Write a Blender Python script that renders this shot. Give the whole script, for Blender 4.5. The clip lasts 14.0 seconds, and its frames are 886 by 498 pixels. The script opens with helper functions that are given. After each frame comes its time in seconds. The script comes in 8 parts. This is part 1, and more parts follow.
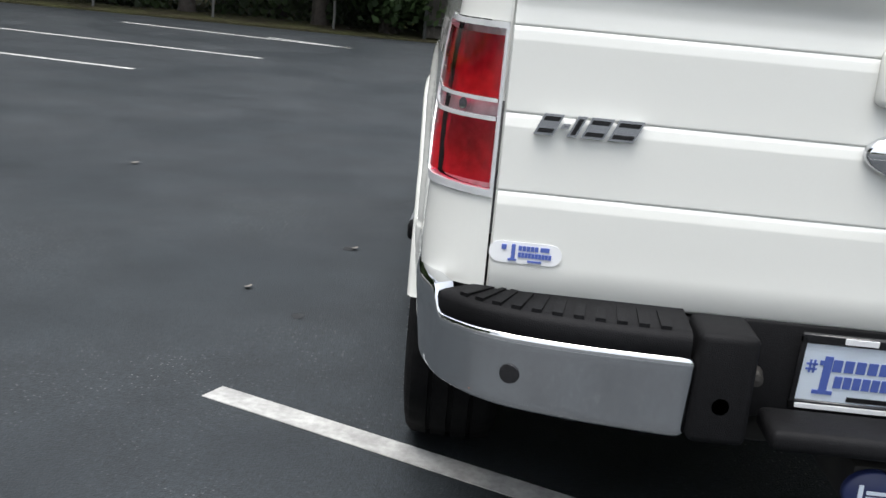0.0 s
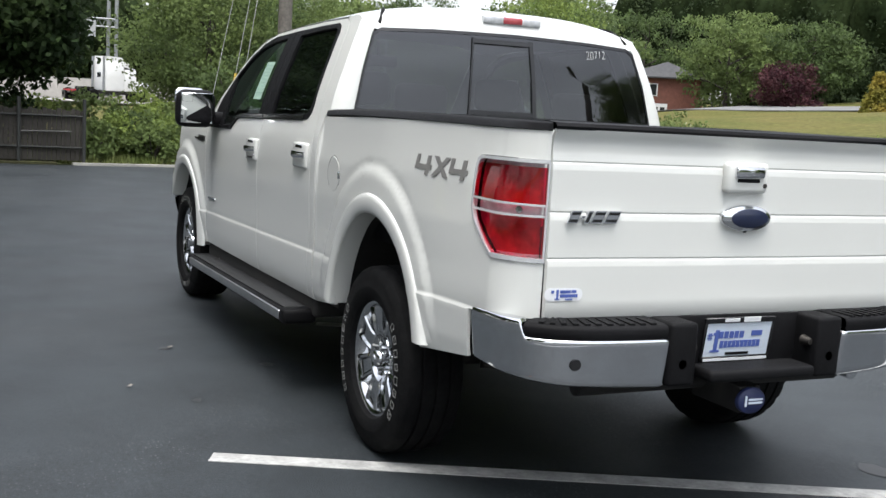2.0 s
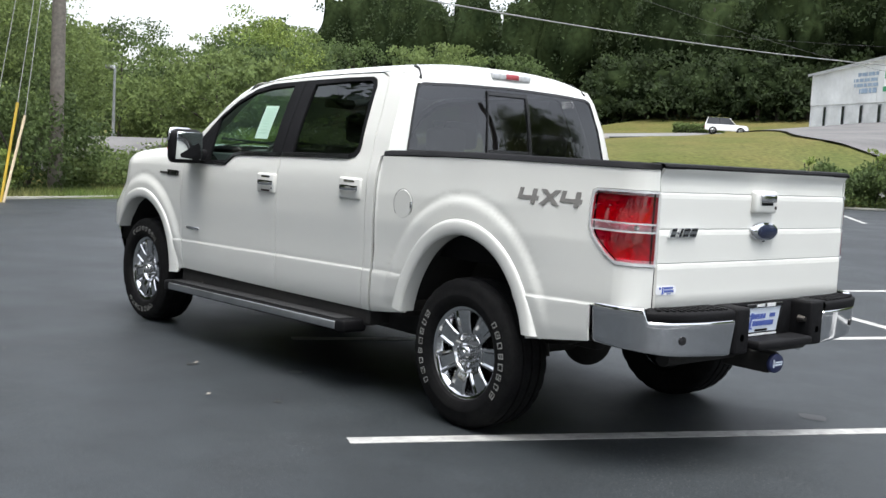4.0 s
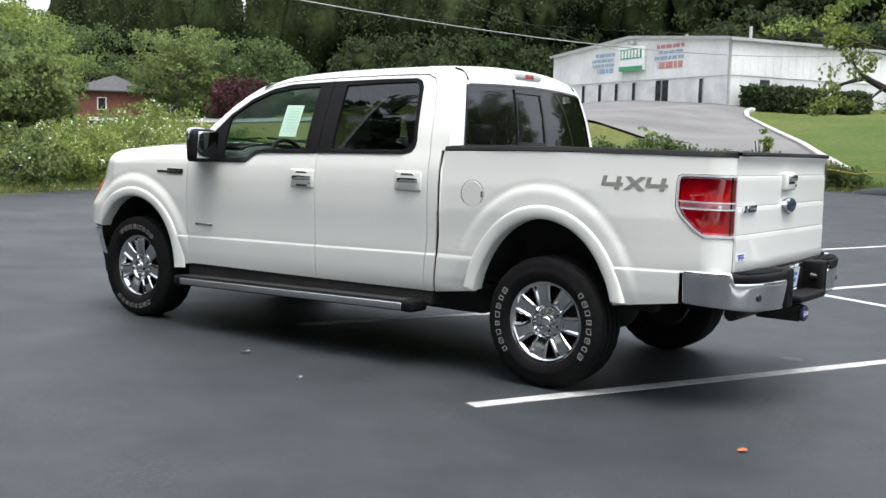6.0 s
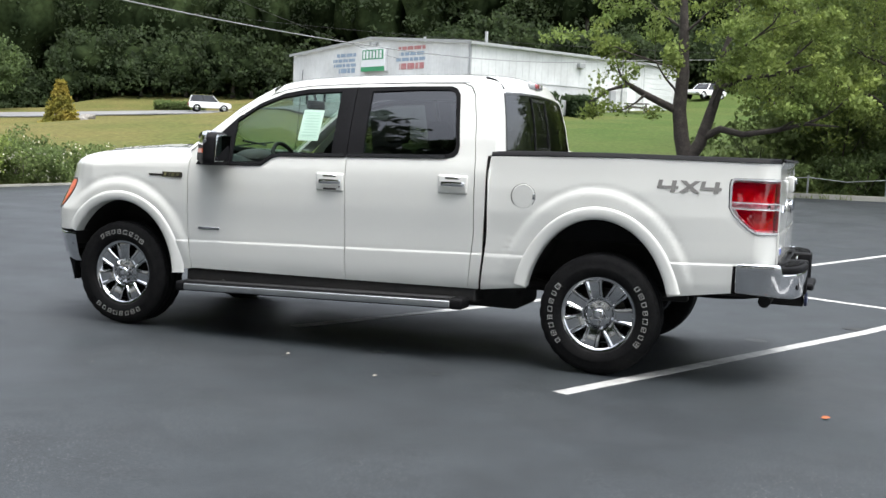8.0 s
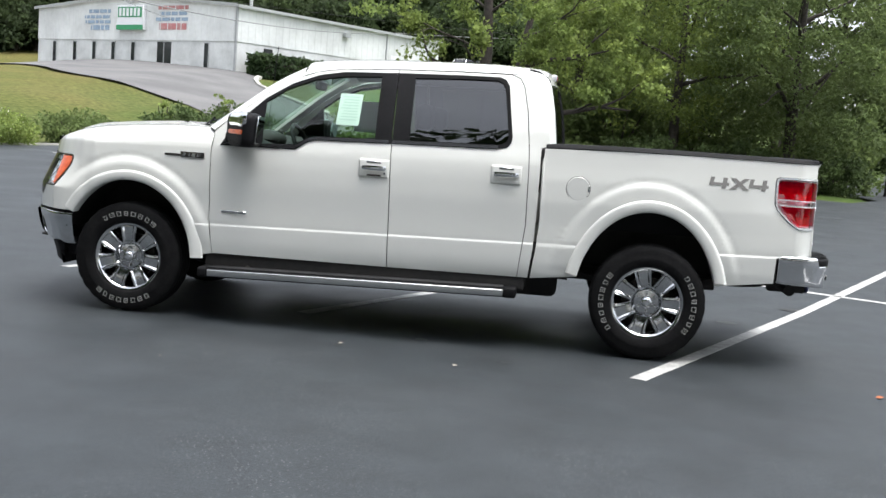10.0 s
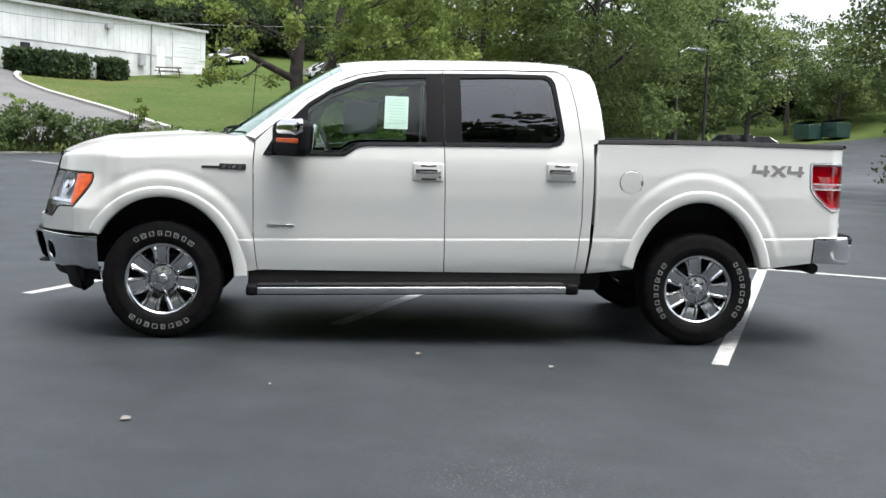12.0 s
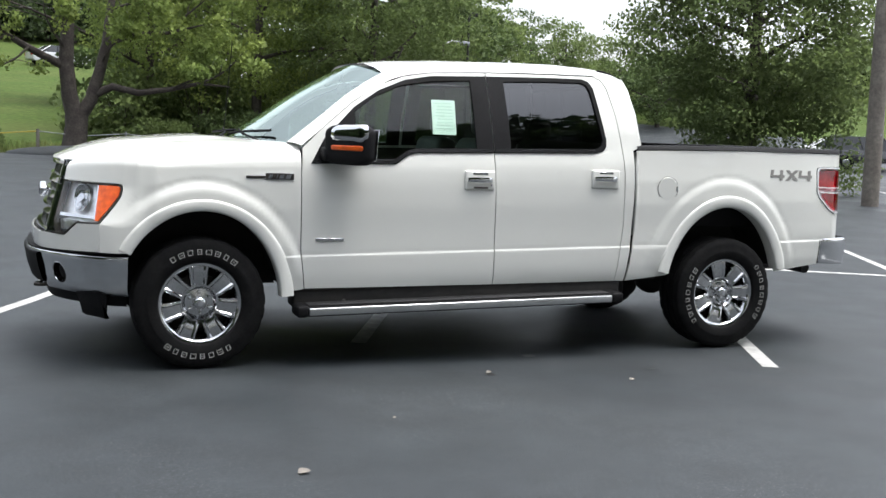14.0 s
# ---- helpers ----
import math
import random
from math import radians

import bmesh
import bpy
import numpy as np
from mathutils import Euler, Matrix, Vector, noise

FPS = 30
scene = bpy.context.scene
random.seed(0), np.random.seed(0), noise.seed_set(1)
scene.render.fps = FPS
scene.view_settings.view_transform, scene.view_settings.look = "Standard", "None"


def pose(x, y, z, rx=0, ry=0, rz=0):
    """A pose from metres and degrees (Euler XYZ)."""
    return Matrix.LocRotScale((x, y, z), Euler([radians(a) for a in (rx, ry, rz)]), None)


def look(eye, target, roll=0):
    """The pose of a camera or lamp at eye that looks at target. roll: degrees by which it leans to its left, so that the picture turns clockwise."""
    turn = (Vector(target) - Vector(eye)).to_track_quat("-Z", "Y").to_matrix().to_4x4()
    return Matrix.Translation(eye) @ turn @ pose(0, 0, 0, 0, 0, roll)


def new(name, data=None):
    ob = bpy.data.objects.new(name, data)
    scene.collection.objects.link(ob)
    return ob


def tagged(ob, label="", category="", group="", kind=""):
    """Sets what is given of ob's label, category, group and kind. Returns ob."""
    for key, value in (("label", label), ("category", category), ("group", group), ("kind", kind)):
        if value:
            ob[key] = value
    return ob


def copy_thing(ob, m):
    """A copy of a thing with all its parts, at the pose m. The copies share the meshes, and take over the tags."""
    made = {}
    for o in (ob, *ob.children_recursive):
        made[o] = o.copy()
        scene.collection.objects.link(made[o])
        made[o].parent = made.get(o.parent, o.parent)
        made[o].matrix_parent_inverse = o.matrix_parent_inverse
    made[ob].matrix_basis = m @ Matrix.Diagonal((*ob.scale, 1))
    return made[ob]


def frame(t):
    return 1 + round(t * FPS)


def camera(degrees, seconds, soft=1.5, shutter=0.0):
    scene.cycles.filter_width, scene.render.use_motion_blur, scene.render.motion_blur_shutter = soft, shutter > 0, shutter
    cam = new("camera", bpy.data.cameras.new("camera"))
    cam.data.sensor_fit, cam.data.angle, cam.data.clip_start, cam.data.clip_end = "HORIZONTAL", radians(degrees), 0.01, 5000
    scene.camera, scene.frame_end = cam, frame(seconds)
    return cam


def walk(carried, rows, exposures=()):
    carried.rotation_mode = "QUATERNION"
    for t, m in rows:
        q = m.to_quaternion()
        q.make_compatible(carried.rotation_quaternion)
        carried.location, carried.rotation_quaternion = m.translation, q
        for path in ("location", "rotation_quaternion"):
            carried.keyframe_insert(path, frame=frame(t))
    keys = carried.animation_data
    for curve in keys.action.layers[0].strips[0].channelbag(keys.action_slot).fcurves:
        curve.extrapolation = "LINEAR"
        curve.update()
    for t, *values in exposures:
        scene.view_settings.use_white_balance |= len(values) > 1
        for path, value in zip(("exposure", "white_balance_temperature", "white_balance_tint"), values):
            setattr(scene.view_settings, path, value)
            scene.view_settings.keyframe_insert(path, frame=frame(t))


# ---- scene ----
cam = camera(44.2, 14.0)
PATH = [
    (0, (-3.209, 0.824, 1.407), (-1.275, 0.883, 0.903), 5.3),
    (0.5, (-3.508, 1.245, 1.421), (-1.556, 1.083, 1.019), 5.0),
    (1, (-3.825, 1.673, 1.467), (-1.889, 1.28, 1.156), 3.1),
    (1.5, (-3.986, 2.156, 1.466), (-2.127, 1.486, 1.157), 3.5),
    (2, (-4.185, 2.649, 1.468), (-2.392, 1.801, 1.208), 3.3),
    (2.5, (-4.308, 3.169, 1.46), (-2.596, 2.155, 1.256), 3.1),
    (3, (-4.266, 3.686, 1.448), (-2.637, 2.55, 1.206), 3.5),
    (3.5, (-4.273, 4.249, 1.469), (-2.718, 3.007, 1.265), 4.1),
    (4, (-4.138, 4.75, 1.444), (-2.637, 3.441, 1.262), 3.3),
    (6.5, (-2.811, 6.899, 1.432), (-1.775, 5.2, 1.235), 2.2),
    (7, (-2.362, 7.218, 1.436), (-1.44, 5.454, 1.239), 2.7),
    (7.5, (-1.955, 7.589, 1.447), (-1.152, 5.766, 1.26), 2.9),
    (8, (-1.488, 7.858, 1.405), (-0.792, 5.991, 1.227), 2.2),
    (8.2, (-1.281, 7.96, 1.429), (-0.63, 6.078, 1.236), 2.4),
    (8.9, (-0.5465, 8.2271, 1.4332), (-0.062, 6.299, 1.217), 2.6),
    (9.6, (0.176, 8.3713, 1.4348), (0.494, 6.408, 1.222), 2.9),
    (10.3, (0.862, 8.444, 1.435), (1.022, 6.461, 1.226), 3.8),
    (10.5, (1.052, 8.454, 1.424), (1.17, 6.469, 1.212), 2.5),
    (11, (1.583, 8.414, 1.449), (1.593, 6.425, 1.242), 1.6),
    (11.5, (2.126, 8.385, 1.436), (2.028, 6.398, 1.23), 3.3),
    (12, (2.625, 8.312, 1.427), (2.406, 6.335, 1.216), 2.0),
    (12.5, (3.152, 8.144, 1.437), (2.811, 6.185, 1.221), 1.4),
    (13, (3.674, 7.972, 1.451), (3.198, 6.04, 1.249), 1.9),
    (13.5, (4.159, 7.698, 1.472), (3.561, 5.801, 1.265), 1.9),
    (14, (4.655, 7.441, 1.465), (3.939, 5.586, 1.251), 2.2),
]
EXPOSURES = [(0, 1.34), (1.5, 1.40), (3, 1.48), (4, 1.54), (6.5, 1.68), (8, 1.70), (11, 1.68), (12.5, 1.66), (14, 1.64)]
walk(cam, [(t, look(eye, target, roll)) for t, eye, target, roll in PATH], EXPOSURES)

# ---- world, sun and exposure ----
world = bpy.data.worlds.new("overcast_sky")
scene.world = world
world.use_nodes = True
wn = world.node_tree
wn.nodes.clear()
sky = wn.nodes.new("ShaderNodeTexSky")
sky.sky_type, sky.sun_disc = "NISHITA", False
sky.sun_elevation, sky.sun_rotation = radians(75), radians(-63)
sky.air_density, sky.dust_density, sky.ozone_density = 1.0, 1.5, 1.0
pale = wn.nodes.new("ShaderNodeHueSaturation")
pale.inputs["Saturation"].default_value = 0.28
coord = wn.nodes.new("ShaderNodeTexCoord")
cloud = wn.nodes.new("ShaderNodeTexNoise")
cloud.inputs["Scale"].default_value, cloud.inputs["Detail"].default_value = 2.2, 6.0
stretch = wn.nodes.new("ShaderNodeMapping")
stretch.inputs["Scale"].default_value = (1, 1, 2.5)
ramp = wn.nodes.new("ShaderNodeMapRange")
ramp.inputs["From Min"].default_value, ramp.inputs["From Max"].default_value = 0.3, 0.7
ramp.inputs["To Min"].default_value, ramp.inputs["To Max"].default_value = 0.8, 1.2
mul = wn.nodes.new("ShaderNodeMix")
mul.data_type, mul.blend_type = "RGBA", "MULTIPLY"
mul.inputs[0].default_value = 1.0
back = wn.nodes.new("ShaderNodeBackground")
back.inputs["Strength"].default_value = 0.12
wout = wn.nodes.new("ShaderNodeOutputWorld")
wn.links.new(sky.outputs[0], pale.inputs["Color"])
wn.links.new(coord.outputs["Generated"], stretch.inputs[0])
wn.links.new(stretch.outputs[0], cloud.inputs["Vector"])
wn.links.new(cloud.outputs[0], ramp.inputs[0])
wn.links.new(pale.outputs[0], mul.inputs[6])
wn.links.new(ramp.outputs[0], mul.inputs[7])
axes = wn.nodes.new("ShaderNodeSeparateXYZ")
wn.links.new(coord.outputs["Generated"], axes.inputs[0])
overcast = wn.nodes.new("ShaderNodeMapRange")
overcast.inputs["From Min"].default_value, overcast.inputs["From Max"].default_value = 0.0, 1.0
overcast.inputs["To Min"].default_value, overcast.inputs["To Max"].default_value = 0.62, 1.75
wn.links.new(axes.outputs[2], overcast.inputs[0])
zenith = wn.nodes.new("ShaderNodeMix")
zenith.data_type, zenith.blend_type = "RGBA", "MULTIPLY"
zenith.inputs[0].default_value = 1.0
wn.links.new(mul.outputs[2], zenith.inputs[6])
wn.links.new(overcast.outputs[0], zenith.inputs[7])
wn.links.new(zenith.outputs[2], back.inputs["Color"])
wn.links.new(back.outputs[0], wout.inputs[0])
sun = new("sun", bpy.data.lights.new("sun", "SUN"))
sun.data.energy, sun.data.angle, sun.data.color = 1.5, radians(38), (1.0, 0.985, 0.955)
sun.matrix_world = look((-8, 4, 34), (0, 0, 0))

# ---- materials ----
def mat(name, color, rough=0.5, metal=0.0, vary=0.0, scale=8.0, bump=0.0, bump_scale=60.0, coat=0.0, second=None, mix_scale=2.0, spec=0.5, per_piece=0.0):
    m = bpy.data.materials.new(name)
    m.use_nodes = True
    n, l = m.node_tree.nodes, m.node_tree.links
    b = n["Principled BSDF"]
    b.inputs["Base Color"].default_value = (*color, 1)
    b.inputs["Roughness"].default_value, b.inputs["Metallic"].default_value = rough, metal
    b.inputs["Specular IOR Level"].default_value = spec
    if coat:
        b.inputs["Coat Weight"].default_value, b.inputs["Coat Roughness"].default_value = coat, 0.03
    tc = n.new("ShaderNodeTexCoord")
    if second or vary:
        big = n.new("ShaderNodeTexNoise")
        big.inputs["Scale"].default_value, big.inputs["Detail"].default_value = mix_scale, 5.0
        l.new(tc.outputs["Object"], big.inputs["Vector"])
        fine = n.new("ShaderNodeTexNoise")
        fine.inputs["Scale"].default_value, fine.inputs["Detail"].default_value = scale, 8.0
        l.new(tc.outputs["Object"], fine.inputs["Vector"])
        mr = n.new("ShaderNodeMapRange")
        mr.inputs[1].default_value, mr.inputs[2].default_value = 0.35, 0.65
        l.new(big.outputs[0], mr.inputs[0])
        mx = n.new("ShaderNodeMix")
        mx.data_type = "RGBA"
        mx.inputs[6].default_value, mx.inputs[7].default_value = (*color, 1), (*(second or color), 1)
        l.new(mr.outputs[0], mx.inputs[0])
        gain = n.new("ShaderNodeMapRange")
        gain.inputs[1].default_value, gain.inputs[2].default_value = 0.25, 0.75
        gain.inputs[3].default_value, gain.inputs[4].default_value = 1 - vary, 1 + vary
        l.new(fine.outputs[0], gain.inputs[0])
        last = gain.outputs[0]
        if per_piece:
            geo = n.new("ShaderNodeNewGeometry")
            pr = n.new("ShaderNodeMapRange")
            pr.inputs[3].default_value, pr.inputs[4].default_value = 1 - per_piece, 1 + per_piece
            l.new(geo.outputs["Random Per Island"], pr.inputs[0])
            both = n.new("ShaderNodeMath")
            both.operation = "MULTIPLY"
            l.new(last, both.inputs[0])
            l.new(pr.outputs[0], both.inputs[1])
            last = both.outputs[0]
        mul_ = n.new("ShaderNodeMix")
        mul_.data_type, mul_.blend_type = "RGBA", "MULTIPLY"
        mul_.inputs[0].default_value = 1.0
        l.new(mx.outputs[2], mul_.inputs[6])
        l.new(last, mul_.inputs[7])
        l.new(mul_.outputs[2], b.inputs["Base Color"])
    if bump:
        bn = n.new("ShaderNodeTexNoise")
        bn.inputs["Scale"].default_value, bn.inputs["Detail"].default_value = bump_scale, 4.0
        l.new(tc.outputs["Object"], bn.inputs["Vector"])
        bp = n.new("ShaderNodeBump")
        bp.inputs["Strength"].default_value, bp.inputs["Distance"].default_value = bump, 0.01
        l.new(bn.outputs[0], bp.inputs["Height"])
        l.new(bp.outputs[0], b.inputs["Normal"])
    return m


def glass_mat(name, tint, gloss_color=(1, 1, 1), ior=1.5):
    """Thin pane: tinted see-through with Fresnel gloss."""
    m = bpy.data.materials.new(name)
    m.use_nodes = True
    n, l = m.node_tree.nodes, m.node_tree.links
    n.remove(n["Principled BSDF"])
    tr = n.new("ShaderNodeBsdfTransparent")
    tr.inputs[0].default_value = (*tint, 1)
    gl = n.new("ShaderNodeBsdfGlossy")
    gl.inputs["Color"].default_value, gl.inputs["Roughness"].default_value = (*gloss_color, 1), 0.01
    lw = n.new("ShaderNodeLayerWeight")
    lw.inputs[0].default_value = 0.5
    p5 = n.new("ShaderNodeMath")
    p5.operation, p5.inputs[1].default_value = "POWER", 5.0
    fr = n.new("ShaderNodeMath")
    fr.operation, fr.inputs[1].default_value, fr.inputs[2].default_value = "MULTIPLY_ADD", 1 - ((ior - 1) / (ior + 1)) ** 2, 1.6 * ((ior - 1) / (ior + 1)) ** 2
    fr.use_clamp = True
    l.new(lw.outputs["Facing"], p5.inputs[0])
    l.new(p5.outputs[0], fr.inputs[0])
    mx = n.new("ShaderNodeMixShader")
    l.new(fr.outputs[0], mx.inputs[0])
    l.new(tr.outputs[0], mx.inputs[1])
    l.new(gl.outputs[0], mx.inputs[2])
    l.new(mx.outputs[0], n["Material Output"].inputs[0])
    return m


def asphalt_mat():
    """Sealed dark asphalt: fine stone, broad worn patches, hairline cracks."""
    m = mat("asphalt", (0.0160, 0.0200, 0.0230), 0.75, 0, 0.5, 55, 0.3, 120, second=(0.0196, 0.0238, 0.0268), mix_scale=0.35, spec=0.40)
    n, l = m.node_tree.nodes, m.node_tree.links
    b = n["Principled BSDF"]
    src = b.inputs["Base Color"].links[0].from_socket
    tc = n.new("ShaderNodeTexCoord")
    v = n.new("ShaderNodeTexVoronoi")
    v.voronoi_dimensions = "2D"
    v.inputs["Scale"].default_value = 48
    l.new(tc.outputs["Object"], v.inputs["Vector"])
    dots = n.new("ShaderNodeMapRange")
    dots.inputs[1].default_value, dots.inputs[2].default_value = 0.20, 0.10
    l.new(v.outputs["Distance"], dots.inputs[0])
    patch = n.new("ShaderNodeTexNoise")
    patch.inputs["Scale"].default_value, patch.inputs["Detail"].default_value = 0.8, 6
    l.new(tc.outputs["Object"], patch.inputs["Vector"])
    where = n.new("ShaderNodeMapRange")
    where.inputs[1].default_value, where.inputs[2].default_value, where.inputs[4].default_value = 0.42, 0.64, 0.85
    l.new(patch.outputs[0], where.inputs[0])
    both = n.new("ShaderNodeMath")
    both.operation = "MULTIPLY"
    l.new(dots.outputs[0], both.inputs[0])
    l.new(where.outputs[0], both.inputs[1])
    pick = n.new("ShaderNodeMapRange")
    pick.inputs[1].default_value, pick.inputs[2].default_value = 0.66, 0.78
    l.new(v.outputs["Color"], pick.inputs[0])
    few = n.new("ShaderNodeMath")
    few.operation = "MULTIPLY"
    l.new(both.outputs[0], few.inputs[0])
    l.new(pick.outputs[0], few.inputs[1])
    mx = n.new("ShaderNodeMix")
    mx.data_type = "RGBA"
    mx.inputs[7].default_value = (0.20, 0.203, 0.196, 1)
    l.new(few.outputs[0], mx.inputs[0])
    l.new(src, mx.inputs[6])
    blot = n.new("ShaderNodeTexNoise")
    blot.inputs["Scale"].default_value, blot.inputs["Detail"].default_value, blot.inputs["Roughness"].default_value = 2.4, 12, 0.68
    l.new(tc.outputs["Object"], blot.inputs["Vector"])
    tone = n.new("ShaderNodeMapRange")
    tone.inputs[1].default_value, tone.inputs[2].default_value, tone.inputs[3].default_value, tone.inputs[4].default_value = 0.3, 0.7, 0.72, 1.28
    l.new(blot.outputs[0], tone.inputs[0])
    toned = n.new("ShaderNodeMix")
    toned.data_type, toned.blend_type = "RGBA", "MULTIPLY"
    toned.inputs[0].default_value = 1.0
    l.new(mx.outputs[2], toned.inputs[6])
    l.new(tone.outputs[0], toned.inputs[7])
    l.new(toned.outputs[2], b.inputs["Base Color"])
    rr = n.new("ShaderNodeMapRange")
    rr.inputs[1].default_value, rr.inputs[2].default_value, rr.inputs[3].default_value, rr.inputs[4].default_value = 0.35, 0.65, 0.50, 0.66
    l.new(patch.outputs[0], rr.inputs[0])
    l.new(rr.outputs[0], b.inputs["Roughness"])
    return m


def leaf_mat(name, a, b_, rough=0.6, thin=0.4, calm=0.45, differ=0.25):
    """Leaves: colour differs from leaf to leaf and through the crown; some light passes; calm turns their shading towards the crown's upper side."""
    m = mat(name, a, rough, 0, 0.2, 3.0, second=b_, mix_scale=0.5, per_piece=differ, spec=0.15)
    n, l = m.node_tree.nodes, m.node_tree.links
    b = n["Principled BSDF"]
    tl = n.new("ShaderNodeBsdfTranslucent")
    geo = n.new("ShaderNodeNewGeometry")
    turn = n.new("ShaderNodeMix")
    turn.data_type = "VECTOR"
    turn.inputs[0].default_value = calm
    turn.inputs[5].default_value = (0, 0, 1)
    l.new(geo.outputs["Normal"], turn.inputs[4])
    unit = n.new("ShaderNodeVectorMath")
    unit.operation = "NORMALIZE"
    l.new(turn.outputs[1], unit.inputs[0])
    l.new(unit.outputs[0], b.inputs["Normal"])
    l.new(b.inputs["Base Color"].links[0].from_socket, tl.inputs[0])
    mx = n.new("ShaderNodeMixShader")
    mx.inputs[0].default_value = thin
    l.new(b.outputs[0], mx.inputs[1])
    l.new(tl.outputs[0], mx.inputs[2])
    l.new(mx.outputs[0], n["Material Output"].inputs[0])
    return m


ASPHALT = asphalt_mat()
PAINT_LINE = mat("road_paint", (0.40, 0.40, 0.385), 0.7, 0, 0.18, 45, 0.2, 120, second=(0.26, 0.26, 0.25), mix_scale=9)
PEARL = mat("pearl_white_paint", (0.655, 0.66, 0.625), 0.42, 0.0, 0.01, 400, coat=1.0, second=(0.65, 0.655, 0.620), mix_scale=1.0, spec=0.3)
CHROME = mat("chrome", (0.74, 0.75, 0.77), 0.06, 1.0, 0.03, 30, second=(0.70, 0.71, 0.73))
CHROME_SOFT = mat("chrome_wheel", (0.62, 0.63, 0.64), 0.11, 1.0, 0.05, 25, second=(0.50, 0.51, 0.525))
BLACK_PLASTIC = mat("black_plastic", (0.0054, 0.0054, 0.0058), 0.55, 0, 0.2, 80, 0.2, 350, second=(0.011, 0.011, 0.012), spec=0.08)
GLOSS_BLACK = mat("gloss_black_trim", (0.010, 0.010, 0.011), 0.22, 0, 0.1, 40, second=(0.013, 0.013, 0.014))
RUBBER = mat("tyre_rubber", (0.007, 0.007, 0.0075), 0.72, 0, 0.25, 60, 0.3, 260, second=(0.010, 0.010, 0.010), mix_scale=14, spec=0.07)
WHITE_RAISED = mat("raised_white_rubber", (0.46, 0.46, 0.44), 0.7, 0, 0.1, 60, second=(0.42, 0.42, 0.40), mix_scale=30)
RED_LENS = mat("red_lamp_lens", (0.34, 0.006, 0.014), 0.10, 0, 0.35, 14, coat=1.0, second=(0.26, 0.006, 0.012), mix_scale=18)
CLEAR_LENS = mat("clear_lamp_lens", (0.52, 0.53, 0.54), 0.12, 0.55, 0.25, 22, coat=1.0, second=(0.28, 0.29, 0.30), mix_scale=26)
AMBER_LENS = mat("amber_lens", (0.68, 0.105, 0.008), 0.35, 0, 0.25, 30, coat=0.1, second=(0.50, 0.062, 0.006), mix_scale=25, spec=0.4)
BRUSHED = mat("brushed_aluminium", (0.55, 0.56, 0.57), 0.34, 1.0, 0.06, 60, second=(0.48, 0.49, 0.50), mix_scale=6)
BRAKE_CLEAR = mat("brake_lamp_clear", (0.66, 0.67, 0.68), 0.15, 0.1, 0.12, 40, coat=1.0, second=(0.50, 0.51, 0.52), mix_scale=30)
BRAKE_RED = mat("brake_lamp_red", (0.42, 0.07, 0.08), 0.15, 0, 0.2, 40, coat=1.0, second=(0.36, 0.05, 0.06), mix_scale=30)
TREAD = mat("grey_step_tread", (0.018, 0.0185, 0.019), 0.65, 0, 0.3, 90, 0.5, 160, second=(0.026, 0.0265, 0.027), mix_scale=9, spec=0.3)
CREAM = mat("cream_sleeve", (0.62, 0.52, 0.36), 0.6, 0, 0.08, 12, second=(0.55, 0.44, 0.29))
GLASS_FRONT = glass_mat("green_tinted_glass", (0.75, 0.90, 0.82), gloss_color=(0.6, 0.62, 0.6))
GLASS_DARK = glass_mat("privacy_glass", (0.12, 0.126, 0.132), ior=1.75, gloss_color=(0.62, 0.63, 0.65))
DARK_UNDER = mat("underbody_black", (0.010, 0.010, 0.010), 0.8, 0, 0.3, 20, second=(0.02, 0.018, 0.016))
STEEL_DARK = mat("dark_steel", (0.05, 0.05, 0.05), 0.5, 0.8, 0.3, 20, second=(0.08, 0.07, 0.06))
INTERIOR = mat("interior_black", (0.020, 0.020, 0.021), 0.75, 0, 0.15, 40, 0.2, 300, second=(0.028, 0.028, 0.028))
SEAT = mat("seat_leather", (0.045, 0.044, 0.043), 0.55, 0, 0.15, 30, 0.2, 200, second=(0.06, 0.058, 0.056))
HEADLINER = mat("headliner_grey", (0.28, 0.27, 0.26), 0.9, 0, 0.05, 60, second=(0.25, 0.245, 0.235))
PAPER = mat("window_paper", (0.72, 0.76, 0.73), 0.8, 0, 0.03, 30, second=(0.68, 0.73, 0.70))
PAPER_INK = mat("paper_print", (0.58, 0.66, 0.62), 0.8, 0, 0.1, 60, second=(0.52, 0.61, 0.57), mix_scale=40)
BLUE_INK = mat("blue_print", (0.07, 0.11, 0.36), 0.5, 0, 0.05, 30, second=(0.08, 0.13, 0.42))
# receiver cover's blue, halved to include the shadow below the bumper
COVER_BLUE_SHADED = mat("cover_blue_shaded", (0.0126, 0.0189, 0.0675), 0.5, 0, 0.1, 30, second=(0.016, 0.024, 0.085))
WHITE_PLAIN = mat("white_film", (0.74, 0.75, 0.76), 0.45, 0, 0.03, 30, second=(0.70, 0.71, 0.72))
PLATE = mat("plate_face", (0.62, 0.68, 0.74), 0.4, 0, 0.03, 20, second=(0.58, 0.65, 0.73), mix_scale=10)
DECAL_GREY = mat("decal_grey", (0.16, 0.155, 0.145), 0.45, 0, 0.1, 60, second=(0.20, 0.195, 0.185))
EMBLEM_BLUE = mat("emblem_blue", (0.008, 0.011, 0.028), 0.25, 0, 0.05, 20, coat=0.2, second=(0.015, 0.022, 0.055))
CHALK = mat("window_marker", (0.62, 0.62, 0.60), 0.9, 0, 0.2, 90, second=(0.5, 0.5, 0.48))
